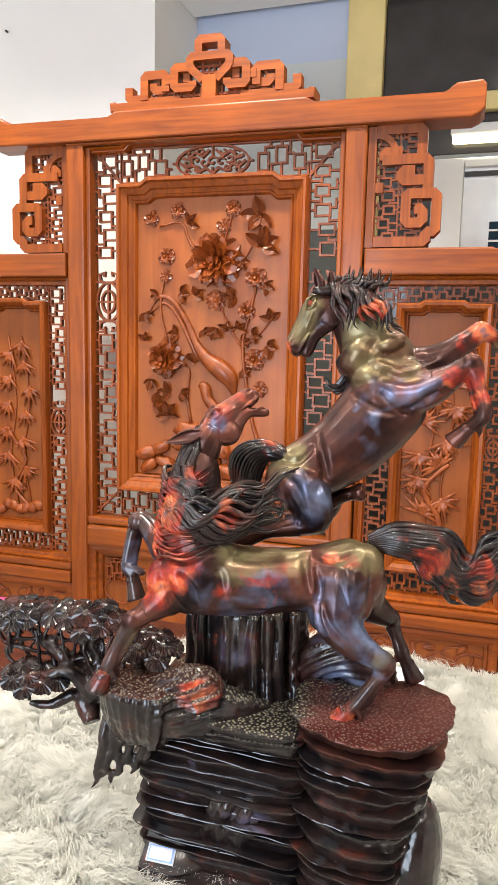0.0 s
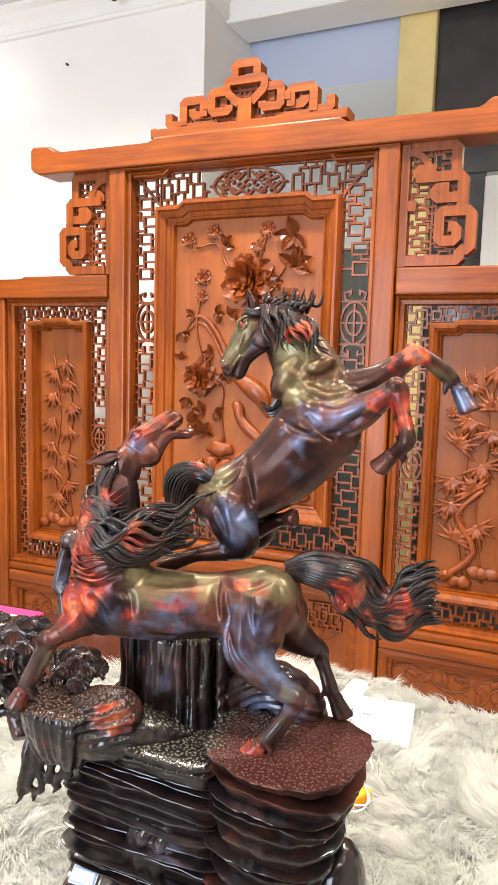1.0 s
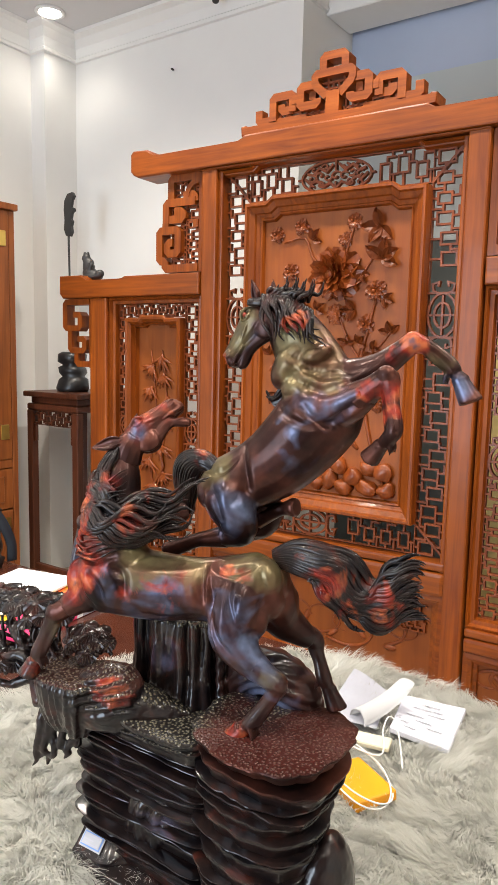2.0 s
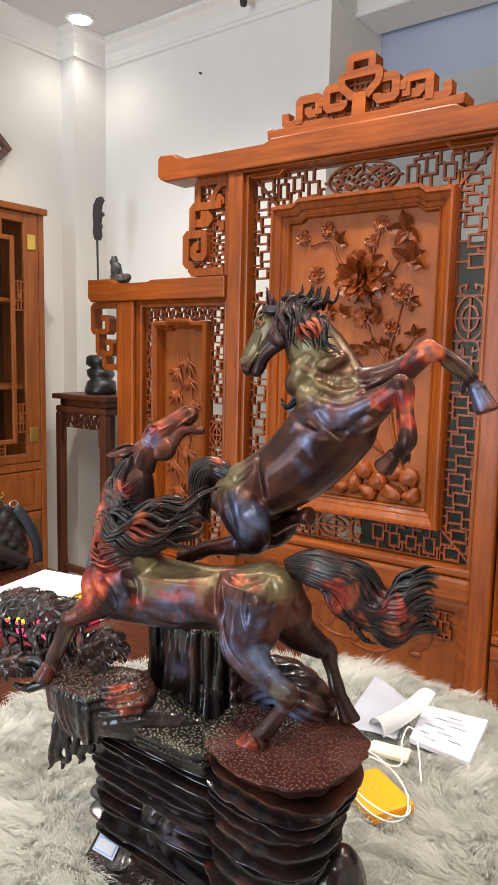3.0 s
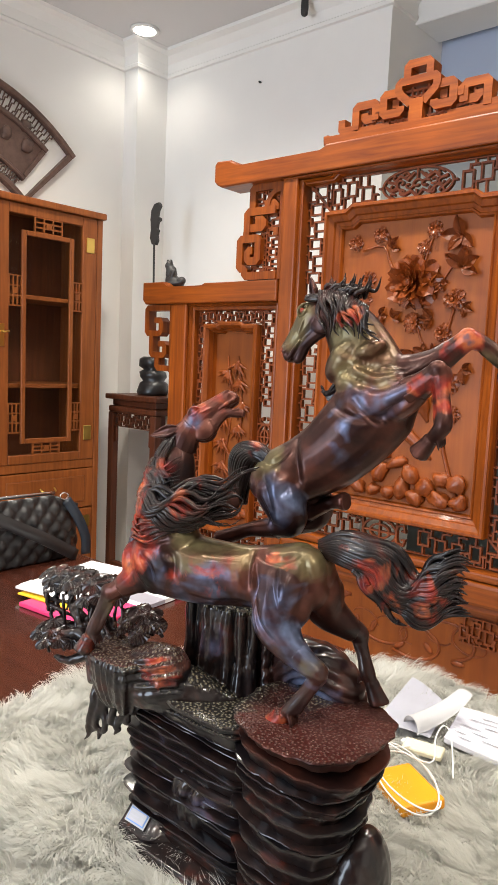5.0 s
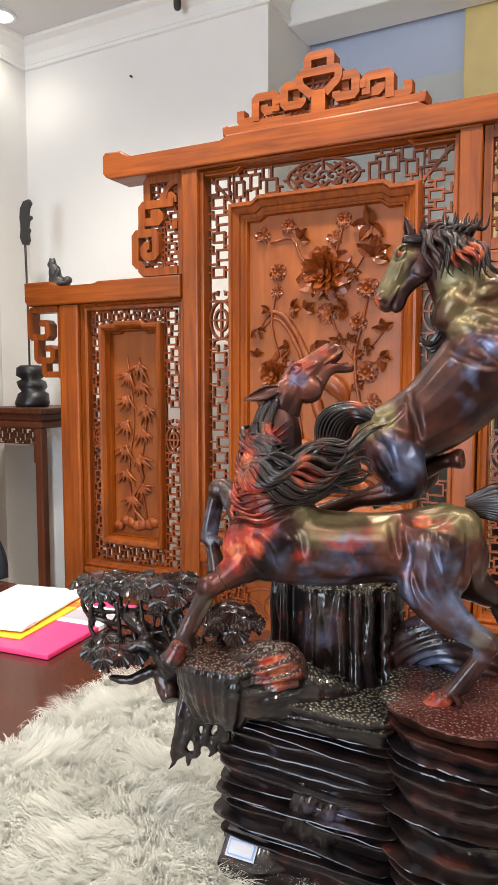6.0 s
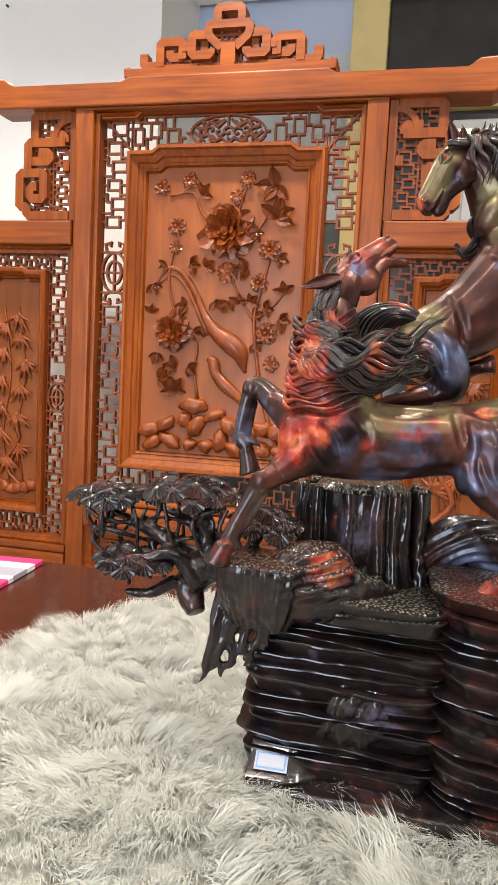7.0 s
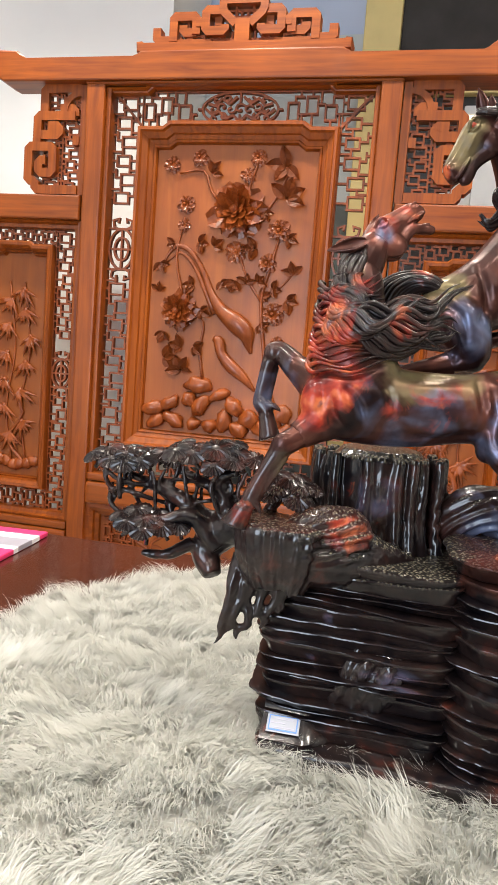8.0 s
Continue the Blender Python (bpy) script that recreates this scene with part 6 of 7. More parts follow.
# mane of the running horse: wraps the neck and blows back in long waves
hair([(-0.362, 0.930, 1.368), (-0.372, 0.908, 1.352), (-0.364, 0.892, 1.334), (-0.346, 0.884, 1.316), (-0.326, 0.886, 1.306), (-0.300, 0.900, 1.312), (-0.276, 0.918, 1.322), (-0.250, 0.934, 1.326), (-0.232, 0.944, 1.318)],
     [(-0.380, 0.930, 1.300), (-0.390, 0.900, 1.286), (-0.382, 0.876, 1.272), (-0.360, 0.862, 1.262), (-0.334, 0.862, 1.256), (-0.306, 0.876, 1.250), (-0.276, 0.896, 1.250), (-0.248, 0.918, 1.262), (-0.228, 0.932, 1.280)], 30, 0.0028, 3.4, 0.0066, 0.010, 8, 2.2, 0.40, 0.030, True, 0.8)
hair([(-0.374, 0.905, 1.330), (-0.372, 0.880, 1.310), (-0.350, 0.868, 1.300), (-0.322, 0.868, 1.300), (-0.296, 0.884, 1.306), (-0.272, 0.902, 1.312), (-0.250, 0.920, 1.320)],
     [(-0.386, 0.900, 1.285), (-0.378, 0.870, 1.272), (-0.354, 0.858, 1.266), (-0.326, 0.860, 1.262), (-0.298, 0.874, 1.262), (-0.270, 0.894, 1.266), (-0.246, 0.914, 1.276)], 16, 0.0027, 3.0, 0.0070, 0.008, 9, 2.6, 0.5, 0.030, False, 0.9)
for i in range(9):
    lock([jit(p, 0.005) for p in ((-0.366, 0.935, 1.300), (-0.385, 0.945, 1.285), (-0.398, 0.950, 1.275), (-0.405, 0.952, 1.285))], 0.003, 1.0, 0.002, i)
# strands wrapped round the neck of the running horse
for i in range(15):
    z = 1.236 + 0.0068 * i
    f = i / 14
    cx, cy, rr = -0.352 - 0.008 * f, 0.899 + 0.016 * f, 0.051 - 0.013 * f
    st = []
    for k in range(22):
        a = radians(165 + 165 * k / 21)
        w = 0.0028 * math.sin(k * 0.75 + i * 1.3)
        st.append((cx + (rr + 0.5 * w) * math.cos(a), cy + (rr + 0.5 * w) * 0.88 * math.sin(a), z + w - 0.014 * math.sin(radians(180 * k / 21)) + 0.010 * (k / 21), 0.0034 * (0.5 + 0.5 * math.sin(math.pi * min(1, (k + 2) / 12))) * (1 if k < 17 else (22 - k) / 5)))
    tube(statue, st, 7, 1)
# mane and forelock of the rearing horse: a dark cap, S-shaped locks down the neck, flame tips on the crest
hair([(-0.222, 1.054, 1.572), (-0.204, 1.052, 1.578), (-0.186, 1.052, 1.574), (-0.168, 1.054, 1.564), (-0.150, 1.056, 1.548)],
     [(-0.214, 1.046, 1.560), (-0.198, 1.042, 1.560), (-0.184, 1.042, 1.554), (-0.166, 1.044, 1.544), (-0.148, 1.048, 1.530)], 9, 0.0036, 1.8, 0.0030, 0.003, 11, 2.6, 0.3, 0.0)
hair([(-0.210, 1.046, 1.572), (-0.224, 1.042, 1.570), (-0.236, 1.042, 1.568), (-0.244, 1.048, 1.567)], [(-0.208, 1.042, 1.562), (-0.222, 1.039, 1.560), (-0.236, 1.039, 1.560), (-0.246, 1.046, 1.561)], 4, 0.0026, 0.8, 0.001, 0.002, 12, 1.0, 0.2, 0.0, False)


def s_lock(pts, r, waves, amp, phase, tip=1.0):
    """A flat-lying lock that snakes to both sides of its line and ends in a point."""
    line = np.array(catmull(pts, 9))
    n = len(line)
    st = []
    for i in range(n):
        t = i / (n - 1)
        d = line[min(i + 1, n - 1)] - line[max(i - 1, 0)]
        ln = math.hypot(d[0], d[2]) + 1e-9
        w = amp * math.sin(2 * math.pi * waves * t + phase) * min(1, 3 * t)
        st.append((line[i][0] - d[2] / ln * w, line[i][1] - 0.3 * abs(w), line[i][2] + d[0] / ln * w, r * (0.6 + 0.4 * min(1, 5 * t)) * (1 - tip * t ** 2.2) + 0.0005))
    tube(statue, st, 7, 1)


for i in range(23):
    f = i / 22
    root = (-0.218 + 0.074 * f, 1.042 + 0.006 * f, 1.574 - 0.022 * f * f)
    ln = (0.052 + 0.014 * math.sin(i * 2.1)) * (1 - 0.25 * f)
    s_lock([root, (root[0] + 0.006, 1.034, root[2] - 0.3 * ln), (root[0] + 0.012 + 0.006 * f, 1.031 - 0.003 * (i % 2), root[2] - 0.7 * ln), (root[0] + 0.016 + 0.010 * f, 1.034, root[2] - ln)],
           0.0027 + 0.0007 * (i % 3 == 0), 1.35, 0.0040, i * 0.55)
for i in range(24):
    f = i / 23
    root = (-0.214 + 0.050 * f, 1.050 + 0.010 * (i % 3), 1.574 - 0.010 * f)
    up, far = 0.010 + 0.004 * (i % 3) + 0.002 * f, 0.014 + 0.006 * (i % 2) + 0.002 * f
    s_lock([root, (root[0] + 0.3 * far, root[1] - 0.002, root[2] + 0.55 * up), (root[0] + 0.75 * far, root[1], root[2] + 0.62 * up), (root[0] + far, root[1] + 0.002, root[2] + 1.45 * up)],
           0.0031, 0.7, 0.0020, i * 1.7)
# curls at the throat of the rearing horse
for i in range(9):
    lock([jit(p, 0.004) for p in ((-0.190, 1.070, 1.488), (-0.204, 1.068, 1.466), (-0.196, 1.068, 1.446), (-0.210, 1.066, 1.432), (-0.222, 1.066, 1.440))], 0.0036, 1.0, 0.003, i)

me = bpy.data.meshes.new("horse_statue")
bmesh.ops.recalc_face_normals(statue, faces=statue.faces)
statue.to_mesh(me)
statue.free()
me.polygons.foreach_set("use_smooth", [True] * len(me.polygons))
me.set_sharp_from_angle(angle=radians(52))
co = np.zeros(len(me.vertices) * 3)
me.vertices.foreach_get("co", co)
co = co.reshape(-1, 3)
red = np.zeros(len(co))
# centre, radius and strength of the red glazes
GLAZE_A = [((-0.385, 0.870, 1.215), 0.040, 0.60), ((-0.350, 0.862, 1.220), 0.030, 0.54), ((-0.380, 0.865, 1.180), 0.030, 0.54), ((-0.340, 0.915, 1.385), 0.024, 0.40), ((-0.305, 0.935, 1.415), 0.030, 0.44), ((-0.380, 0.875, 1.290), 0.044, 0.54), ((-0.345, 0.865, 1.290), 0.016, 0.40), ((-0.23, 0.885, 1.205), 0.03, 0.36), ((-0.155, 0.925, 1.225), 0.018, 0.42), ((-0.40, 0.86, 1.15), 0.03, 0.34), ((-0.455, 0.848, 1.055), 0.020, 0.62), ((-0.155, 0.918, 1.026), 0.024, 0.62), ((-0.185, 0.935, 1.022), 0.020, 0.45), ((-0.330, 0.875, 1.045), 0.034, 0.52)]
GLAZE_B = [((-0.271, 1.034, 1.488), 0.009, 0.70), ((-0.020, 1.032, 1.440), 0.035, 0.44), ((-0.030, 1.091, 1.512), 0.030, 0.44), ((-0.150, 1.030, 1.540), 0.015, 0.66), ((0.000, 0.985, 1.210), 0.032, 0.50), ((-0.065, 0.955, 1.225), 0.030, 0.48), ((-0.09, 0.96, 1.262), 0.02, 0.35), ((-0.26, 0.875, 1.190), 0.040, 0.42), ((-0.470, 0.862, 0.885), 0.05, 0.26), ((-0.34, 0.96, 1.07), 0.07, 0.28), ((-0.42, 0.89, 0.775), 0.025, 0.40), ((-0.28, 0.90, 1.315), 0.02, 0.38), ((-0.245, 0.93, 1.30), 0.02, 0.36), ((-0.395, 0.885, 1.27), 0.045, 0.58), ((-0.370, 0.860, 1.255), 0.035, 0.55), ((-0.030, 0.975, 1.215), 0.040, 0.42), ((-0.285, 0.995, 1.355), 0.020, 0.40), ((-0.170, 1.030, 1.535), 0.012, 0.55), ((-0.318, 0.940, 1.418), 0.024, 0.56), ((-0.024, 1.030, 1.452), 0.020, 0.74), ((-0.016, 1.022, 1.428), 0.016, 0.72), ((-0.052, 1.024, 1.455), 0.016, 0.58), ((-0.020, 1.086, 1.514), 0.020, 0.74), ((-0.040, 1.080, 1.500), 0.014, 0.55), ((-0.395, 0.872, 1.200), 0.034, 0.72), ((-0.362, 0.858, 1.205), 0.026, 0.66), ((-0.300, 0.880, 1.192), 0.022, 0.46), ((-0.178, 0.925, 1.228), 0.014, 0.52), ((-0.300, 0.876, 1.285), 0.030, 0.40), ((-0.345, 0.880, 1.325), 0.024, 0.48), ((-0.322, 0.925, 1.404), 0.022, 0.52), ((-0.262, 0.915, 1.310), 0.024, 0.40)]
for c, r, s in GLAZE_A + GLAZE_B + EYES:
    d = np.linalg.norm(co - np.array(c), axis=1) / r
    red = np.maximum(red, s * np.clip(1.6 - d, 0, 1))
at = me.attributes.new("red", "FLOAT", "POINT")
at.data.foreach_set("value", red.astype(np.float32))
blue = np.zeros(len(co))
for c, r, s in [((-0.328, 0.915, 1.392), 0.016, 0.56), ((-0.255, 0.985, 1.300), 0.034, 0.46), ((-0.115, 1.030, 1.432), 0.026, 0.52), ((-0.27, 0.88, 1.165), 0.07, 0.45), ((-0.165, 0.91, 1.165), 0.05, 0.50), ((-0.13, 0.92, 1.12), 0.04, 0.45), ((-0.455, 0.94, 1.21), 0.06, 0.45), ((-0.33, 0.868, 1.20), 0.03, 0.42), ((-0.225, 0.985, 1.29), 0.045, 0.48), ((-0.17, 1.03, 1.38), 0.05, 0.35), ((-0.1, 1.03, 1.44), 0.05, 0.42), ((0.03, 1.1, 1.455), 0.025, 0.55), ((-0.25, 1.04, 1.52), 0.03, 0.35), ((-0.175, 1.03, 1.05), 0.05, 0.6), ((-0.33, 0.99, 1.06), 0.06, 0.3), ((-0.3, 0.9, 0.9), 0.1, 0.28)]:
    d = np.linalg.norm(co - np.array(c), axis=1) / r
    blue = np.maximum(blue, s * np.clip(1.6 - d, 0, 1))
# highlights painted on backs, rumps and necks: centre, radius, strength
olive_sheen = np.zeros(len(co))
for c, r, s in [((-0.165, 1.035, 1.505), 0.045, 0.64), ((-0.270, 1.005, 1.335), 0.026, 0.66), ((-0.240, 0.905, 1.232), 0.040, 0.60), ((-0.140, 0.945, 1.235), 0.036, 0.66), ((-0.255, 1.035, 1.525), 0.030, 0.56), ((-0.150, 1.030, 1.490), 0.055, 0.62), ((-0.255, 1.000, 1.336), 0.032, 0.60), ((-0.280, 0.890, 1.226), 0.050, 0.62), ((-0.165, 0.935, 1.236), 0.034, 0.62), ((-0.115, 1.045, 1.462), 0.030, 0.50), ((-0.245, 1.040, 1.545), 0.024, 0.50), ((-0.265, 1.035, 1.505), 0.020, 0.45), ((-0.120, 0.925, 1.120), 0.030, 0.45), ((-0.425, 0.850, 1.120), 0.035, 0.40), ((0.010, 1.100, 1.495), 0.030, 0.45), ((-0.355, 0.910, 1.340), 0.02, 0.4)]:
    d = np.linalg.norm(co - np.array(c), axis=1) / r
    olive_sheen = np.maximum(olive_sheen, s * np.clip(1.6 - d, 0, 1))
olive_sheen[BEFORE_HAIR:] *= 0.3
at = me.attributes.new("olive_sheen", "FLOAT", "POINT")
at.data.foreach_set("value", olive_sheen.astype(np.float32))
# the rock, the stump and the pine carry a blacker glaze than the horses
stone = ((co[:, 2] < 0.99) | ((co[:, 0] < -0.475) & (co[:, 2] < 1.14)) | ((np.abs(co[:, 0] + 0.318) < 0.09) & (co[:, 1] > 0.945) & (co[:, 2] < 1.14))).astype(np.float32)
stone[(co[:, 0] < -0.205) & (co[:, 2] < 1.044)] = 1.0
stone[(co[:, 0] < -0.475) & (co[:, 2] > 0.98)] = 1.0
stone[(np.abs(co[:, 0] + 0.187) < 0.062) & (co[:, 1] > 0.985) & (co[:, 2] < 1.10)] = 0.8
stone[(stone < 0.1) & (((co[:, 2] > 1.045) & (co[:, 2] < 1.135)) | ((co[:, 0] < -0.43) & (co[:, 2] < 1.27)))] = 0.55
stone[BEFORE_HAIR:] = 1.0
strands = np.zeros(len(co), np.float32)
strands[BEFORE_HAIR:] = 1.0
strands[(co[:, 0] < -0.475) & (co[:, 2] > 0.98)] = 0.7
at = me.attributes.new("hair", "FLOAT", "POINT")
at.data.foreach_set("value", strands)
at = me.attributes.new("stone", "FLOAT", "POINT")
at.data.foreach_set("value", stone)
at = me.attributes.new("blue", "FLOAT", "POINT")
at.data.foreach_set("value", blue.astype(np.float32))
nz = np.zeros(len(co) * 3)
me.vertices.foreach_get("normal", nz)
nz = nz.reshape(-1, 3)
flat = np.clip((nz[:, 2] - 0.55) * 4, 0, 1) * ((co[:, 2] > np.where(co[:, 0] > -0.21, 1.021, 0.985)) & (co[:, 2] < 1.085) & (co[:, 1] < 1.0 + 0.05 * (co[:, 0] < -0.3)) & (co[:, 0] > -0.475)).astype(float)
stump_top = ((np.abs(co[:, 0] - STUMP[0]) < 0.09) & (np.abs(co[:, 1] - STUMP[1]) < 0.07) & (co[:, 2] > 1.12) & (co[:, 2] < 1.14)).astype(float)
at = me.attributes.new("stipple", "FLOAT", "POINT")
at.data.foreach_set("value", np.maximum(flat, stump_top).astype(np.float32))
me.materials.append(RESIN)
tagged(new("horse_statue", me), "dark polished statue of two horses on ledged rock with red glazes", "statue")


# ---------------------------------------------------------------- cabinet against the side wall
CF = -3.15
cab = thing("glazed_cabinet", (-3.34, 2.2, 0), "brown wooden display cabinet with glazed doors and brass fittings", "cabinet")
part("side_panel", boxed(WALL_X + 0.005, CF, 2.825, 2.862, 0, 2.26, bev=0.004), WOOD_Y, cab)
part("side_panel", boxed(WALL_X + 0.005, CF, 1.46, 1.50, 0, 2.26, bev=0.004), WOOD_Y, cab)
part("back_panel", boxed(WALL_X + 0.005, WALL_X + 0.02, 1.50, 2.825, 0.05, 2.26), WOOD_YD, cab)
part("cabinet_top", boxed(WALL_X + 0.005, CF + 0.02, 1.44, 2.875, 2.26, 2.297, bev=0.008, seg=2), WOOD_Y, cab)
part("plinth", boxed(WALL_X + 0.005, CF - 0.01, 1.50, 2.825, 0, 0.09, bev=0.004), WOOD_Y, cab)
part("middle_board", boxed(WALL_X + 0.02, CF - 0.004, 1.50, 2.825, 0.80, 0.85, bev=0.004), WOOD_Y, cab)
for zz in (1.285, 1.775):
    part("shelf", boxed(WALL_X + 0.02, CF - 0.05, 1.50, 2.825, zz - 0.012, zz + 0.012, bev=0.003), WOOD_Y, cab)


def cabinet_door(y0, y1):
    """Door frame in the plane of the front with a second slender frame floating in the glass on carved links."""
    z0, z1 = 0.852, 2.258
    w = 0.075
    bm = bmesh.new()
    box(bm, CF - 0.028, CF, y0, y0 + w, z0, z1, bev=0.004)
    door = part("door", bm, WOOD_Y, cab)
    for a, c, d, e in ((y1 - w * 1.3, y1, z0, z1), (y0 + w + 0.001, y1 - w * 1.3 - 0.001, z0, z0 + 0.05), (y0 + w + 0.001, y1 - w * 1.3 - 0.001, z1 - 0.055, z1)):
        part("door_rail", boxed(CF - 0.028, CF, a, c, d, e, bev=0.004), WOOD_Y, door)
    iy0, iy1 = y0 + w, y1 - w * 1.3
    part("pane", boxed(CF - 0.018, CF - 0.014, iy0, iy1, z0 + 0.05, z1 - 0.055), GLASS, door).visible_shadow = False
    fy0, fy1, fz0, fz1 = iy0 + 0.075, iy1 - 0.062, z0 + 0.115, z1 - 0.135
    for a, c, d, e in ((fy0, fy0 + 0.026, fz0, fz1), (fy1 - 0.026, fy1, fz0, fz1), (fy0 + 0.027, fy1 - 0.027, fz0, fz0 + 0.026), (fy0 + 0.027, fy1 - 0.027, fz1 - 0.026, fz1)):
        part("inner_frame", boxed(CF - 0.013, CF + 0.004, a, c, d, e, bev=0.003), WOOD_Y, door)

    def link(a, c, d, e, seed):
        rnd = random.Random(seed)
        bm = bmesh.new()
        n = 3
        for i in range(n + 1):
            t = i / n
            box(bm, CF - 0.011, CF - 0.001, a + (c - a) * t - 0.004, a + (c - a) * t + 0.004, d, e)
            zz = d + (e - d) * t
            box(bm, CF - 0.0105, CF - 0.0015, a, c, zz - 0.004, zz + 0.004)
        ym, zm = (a + c) / 2, (d + e) / 2
        box(bm, CF - 0.012, CF, ym - 0.016, ym + 0.016, zm - 0.016, zm + 0.016)
        part("carved_link", bm, WOOD_Y, door)
    for zz in (1.03, 1.72):
        link(iy0, fy0, zz, zz + 0.16, 1), link(fy1, iy1, zz, zz + 0.16, 2)
    ym = (fy0 + fy1) / 2
    link(ym - 0.085, ym + 0.085, z0 + 0.05, fz0, 3), link(ym - 0.085, ym + 0.085, fz1, z1 - 0.055, 4)
    for zz in (2.06, 0.97):
        part("hinge", boxed(CF - 0.002, CF + 0.006, y1 - 0.075, y1 - 0.022, zz, zz + 0.085, bev=0.002), BRASS, door, "brass hinge plate")
    part("lock_plate", boxed(CF, CF + 0.004, y0 + 0.01, y0 + 0.048, 1.50, 1.62, bev=0.0015), BRASS, door, "brass lock plate")
    part("door_handle", tube(bmesh.new(), [(CF + 0.004, y0 + 0.03, 1.575, 0.005), (CF + 0.03, y0 + 0.032, 1.575, 0.005), (CF + 0.035, y0 + 0.06, 1.58, 0.004)], 8, 3), BRASS, door, "brass lever", True)


cabinet_door(2.185, 2.822)
cabinet_door(1.502, 2.180)
for y0, y1 in ((2.185, 2.822), (1.502, 2.180)):
    dr = part("drawer_front", boxed(CF - 0.025, CF, y0, y1, 0.56, 0.795, bev=0.006, seg=2), WOOD_Y, cab)
    part("drawer_field", boxed(CF + 0.0005, CF + 0.008, y0 + 0.06, y1 - 0.06, 0.60, 0.755, bev=0.006), WOOD_Y, dr)
    ym = (y0 + y1) / 2
    part("drawer_handle", tube(bmesh.new(), [(CF + 0.008, ym - 0.045, 0.70, 0.006), (CF + 0.030, ym - 0.04, 0.685, 0.0055), (CF + 0.034, ym, 0.672, 0.0055), (CF + 0.030, ym + 0.04, 0.685, 0.0055), (CF + 0.008, ym + 0.045, 0.70, 0.006)], 8, 4), BRASS, dr, "brass drop handle", True)
    lo = part("lower_door", boxed(CF - 0.025, CF, y0, y1, 0.10, 0.552, bev=0.006), WOOD_Y, cab)
    part("door_field", boxed(CF + 0.0005, CF + 0.008, y0 + 0.07, y1 - 0.07, 0.16, 0.49, bev=0.008), WOOD_Y, lo)
    part("hinge", boxed(CF + 0.0005, CF + 0.006, y1 - 0.07, y1 - 0.02, 0.44, 0.51, bev=0.002), BRASS, lo, "brass hinge plate")

# fan-shaped carving on the wall
fan = thing("fan_carving", (WALL_X + 0.02, 2.08, 2.4), "grey-brown fan-shaped wall carving with a pierced border", "wall carving")
FC, FR1, FR0 = (2.082, 1.866), 1.165, 0.665


def arc_strip(r0, r1, a0, a1, x0, x1, n=40, bev=0.0):
    """A slab in the shape of a bent band, on the wall."""
    bm = bmesh.new()
    rows = []
    for i in range(n + 1):
        a = radians(a0 + (a1 - a0) * i / n)
        rows.append([bm.verts.new((x, FC[0] + r * math.sin(a), FC[1] + r * math.cos(a))) for x, r in ((x0, r0), (x0, r1), (x1 - 0.006, r1), (x1, r1 - 0.006), (x1, r0 + 0.006), (x1 - 0.006, r0))])
    for p, q in zip(rows, rows[1:]):
        for j in range(6):
            bm.faces.new((p[j], p[(j + 1) % 6], q[(j + 1) % 6], q[j]))
    bm.faces.new(rows[0]), bm.faces.new(rows[-1][::-1])
    return bm


WX = WALL_X + 0.004
part("outer_rim", arc_strip(FR1 - 0.035, FR1, -45, 45, WX, WX + 0.04), GREYWOOD, fan)
part("inner_rim", arc_strip(FR0, FR0 + 0.035, -45, 45, WX, WX + 0.04), GREYWOOD, fan)
for s in (-1, 1):
    part("end_rim", arc_strip(FR0 + 0.036, FR1 - 0.036, s * 43.3, s * 45.0, WX, WX + 0.039, 3), GREYWOOD, fan)
part("field", arc_strip(FR0 + 0.12, FR1 - 0.13, -37, 37, WX, WX + 0.012), GREYWOOD, fan)
part("field_rim", arc_strip(FR1 - 0.16, FR1 - 0.128, -38, 38, WX, WX + 0.028), GREYWOOD, fan)
part("field_rim", arc_strip(FR0 + 0.10, FR0 + 0.125, -38, 38, WX, WX + 0.028), GREYWOOD, fan)
for s in (-1, 1):
    part("field_rim", arc_strip(FR0 + 0.126, FR1 - 0.161, s * 36.4, s * 38, WX, WX + 0.027, 3), GREYWOOD, fan)
for r0, r1 in ((FR1 - 0.127, FR1 - 0.036), (FR0 + 0.036, FR0 + 0.10)):
    bm = bmesh.new()
    rnd = random.Random(8)
    for i in range(60):
        a = radians(-36 + 72 * i / 59)
        z = 0.5 * (r0 + r1) + rnd.uniform(-0.3, 0.3) * (r1 - r0)
        p = lambda r, aa: (WX + 0.010, FC[0] + r * math.sin(aa), FC[1] + r * math.cos(aa), 0.0045)
        tube(bm, [p(r0, a), p(z, a + 0.004), p(z, a + 0.014), p(r1, a + 0.016)], 5, 1)
    part("pierced_border", bm, GREYWOOD, fan)
for i in range(16):
    rnd = random.Random(60 + i)
    a, r = radians(-32 + 64 * i / 15), FR0 + 0.2 + 0.2 * rnd.random()
    part("carved_boss", blob(bmesh.new(), (WX + 0.014, FC[0] + r * math.sin(a), FC[1] + r * math.cos(a)), (0.016, 0.045, 0.035), (rnd.uniform(0, 90), 0, 0), 10, 0.5, 35), GREYWOOD, fan, smooth=True)

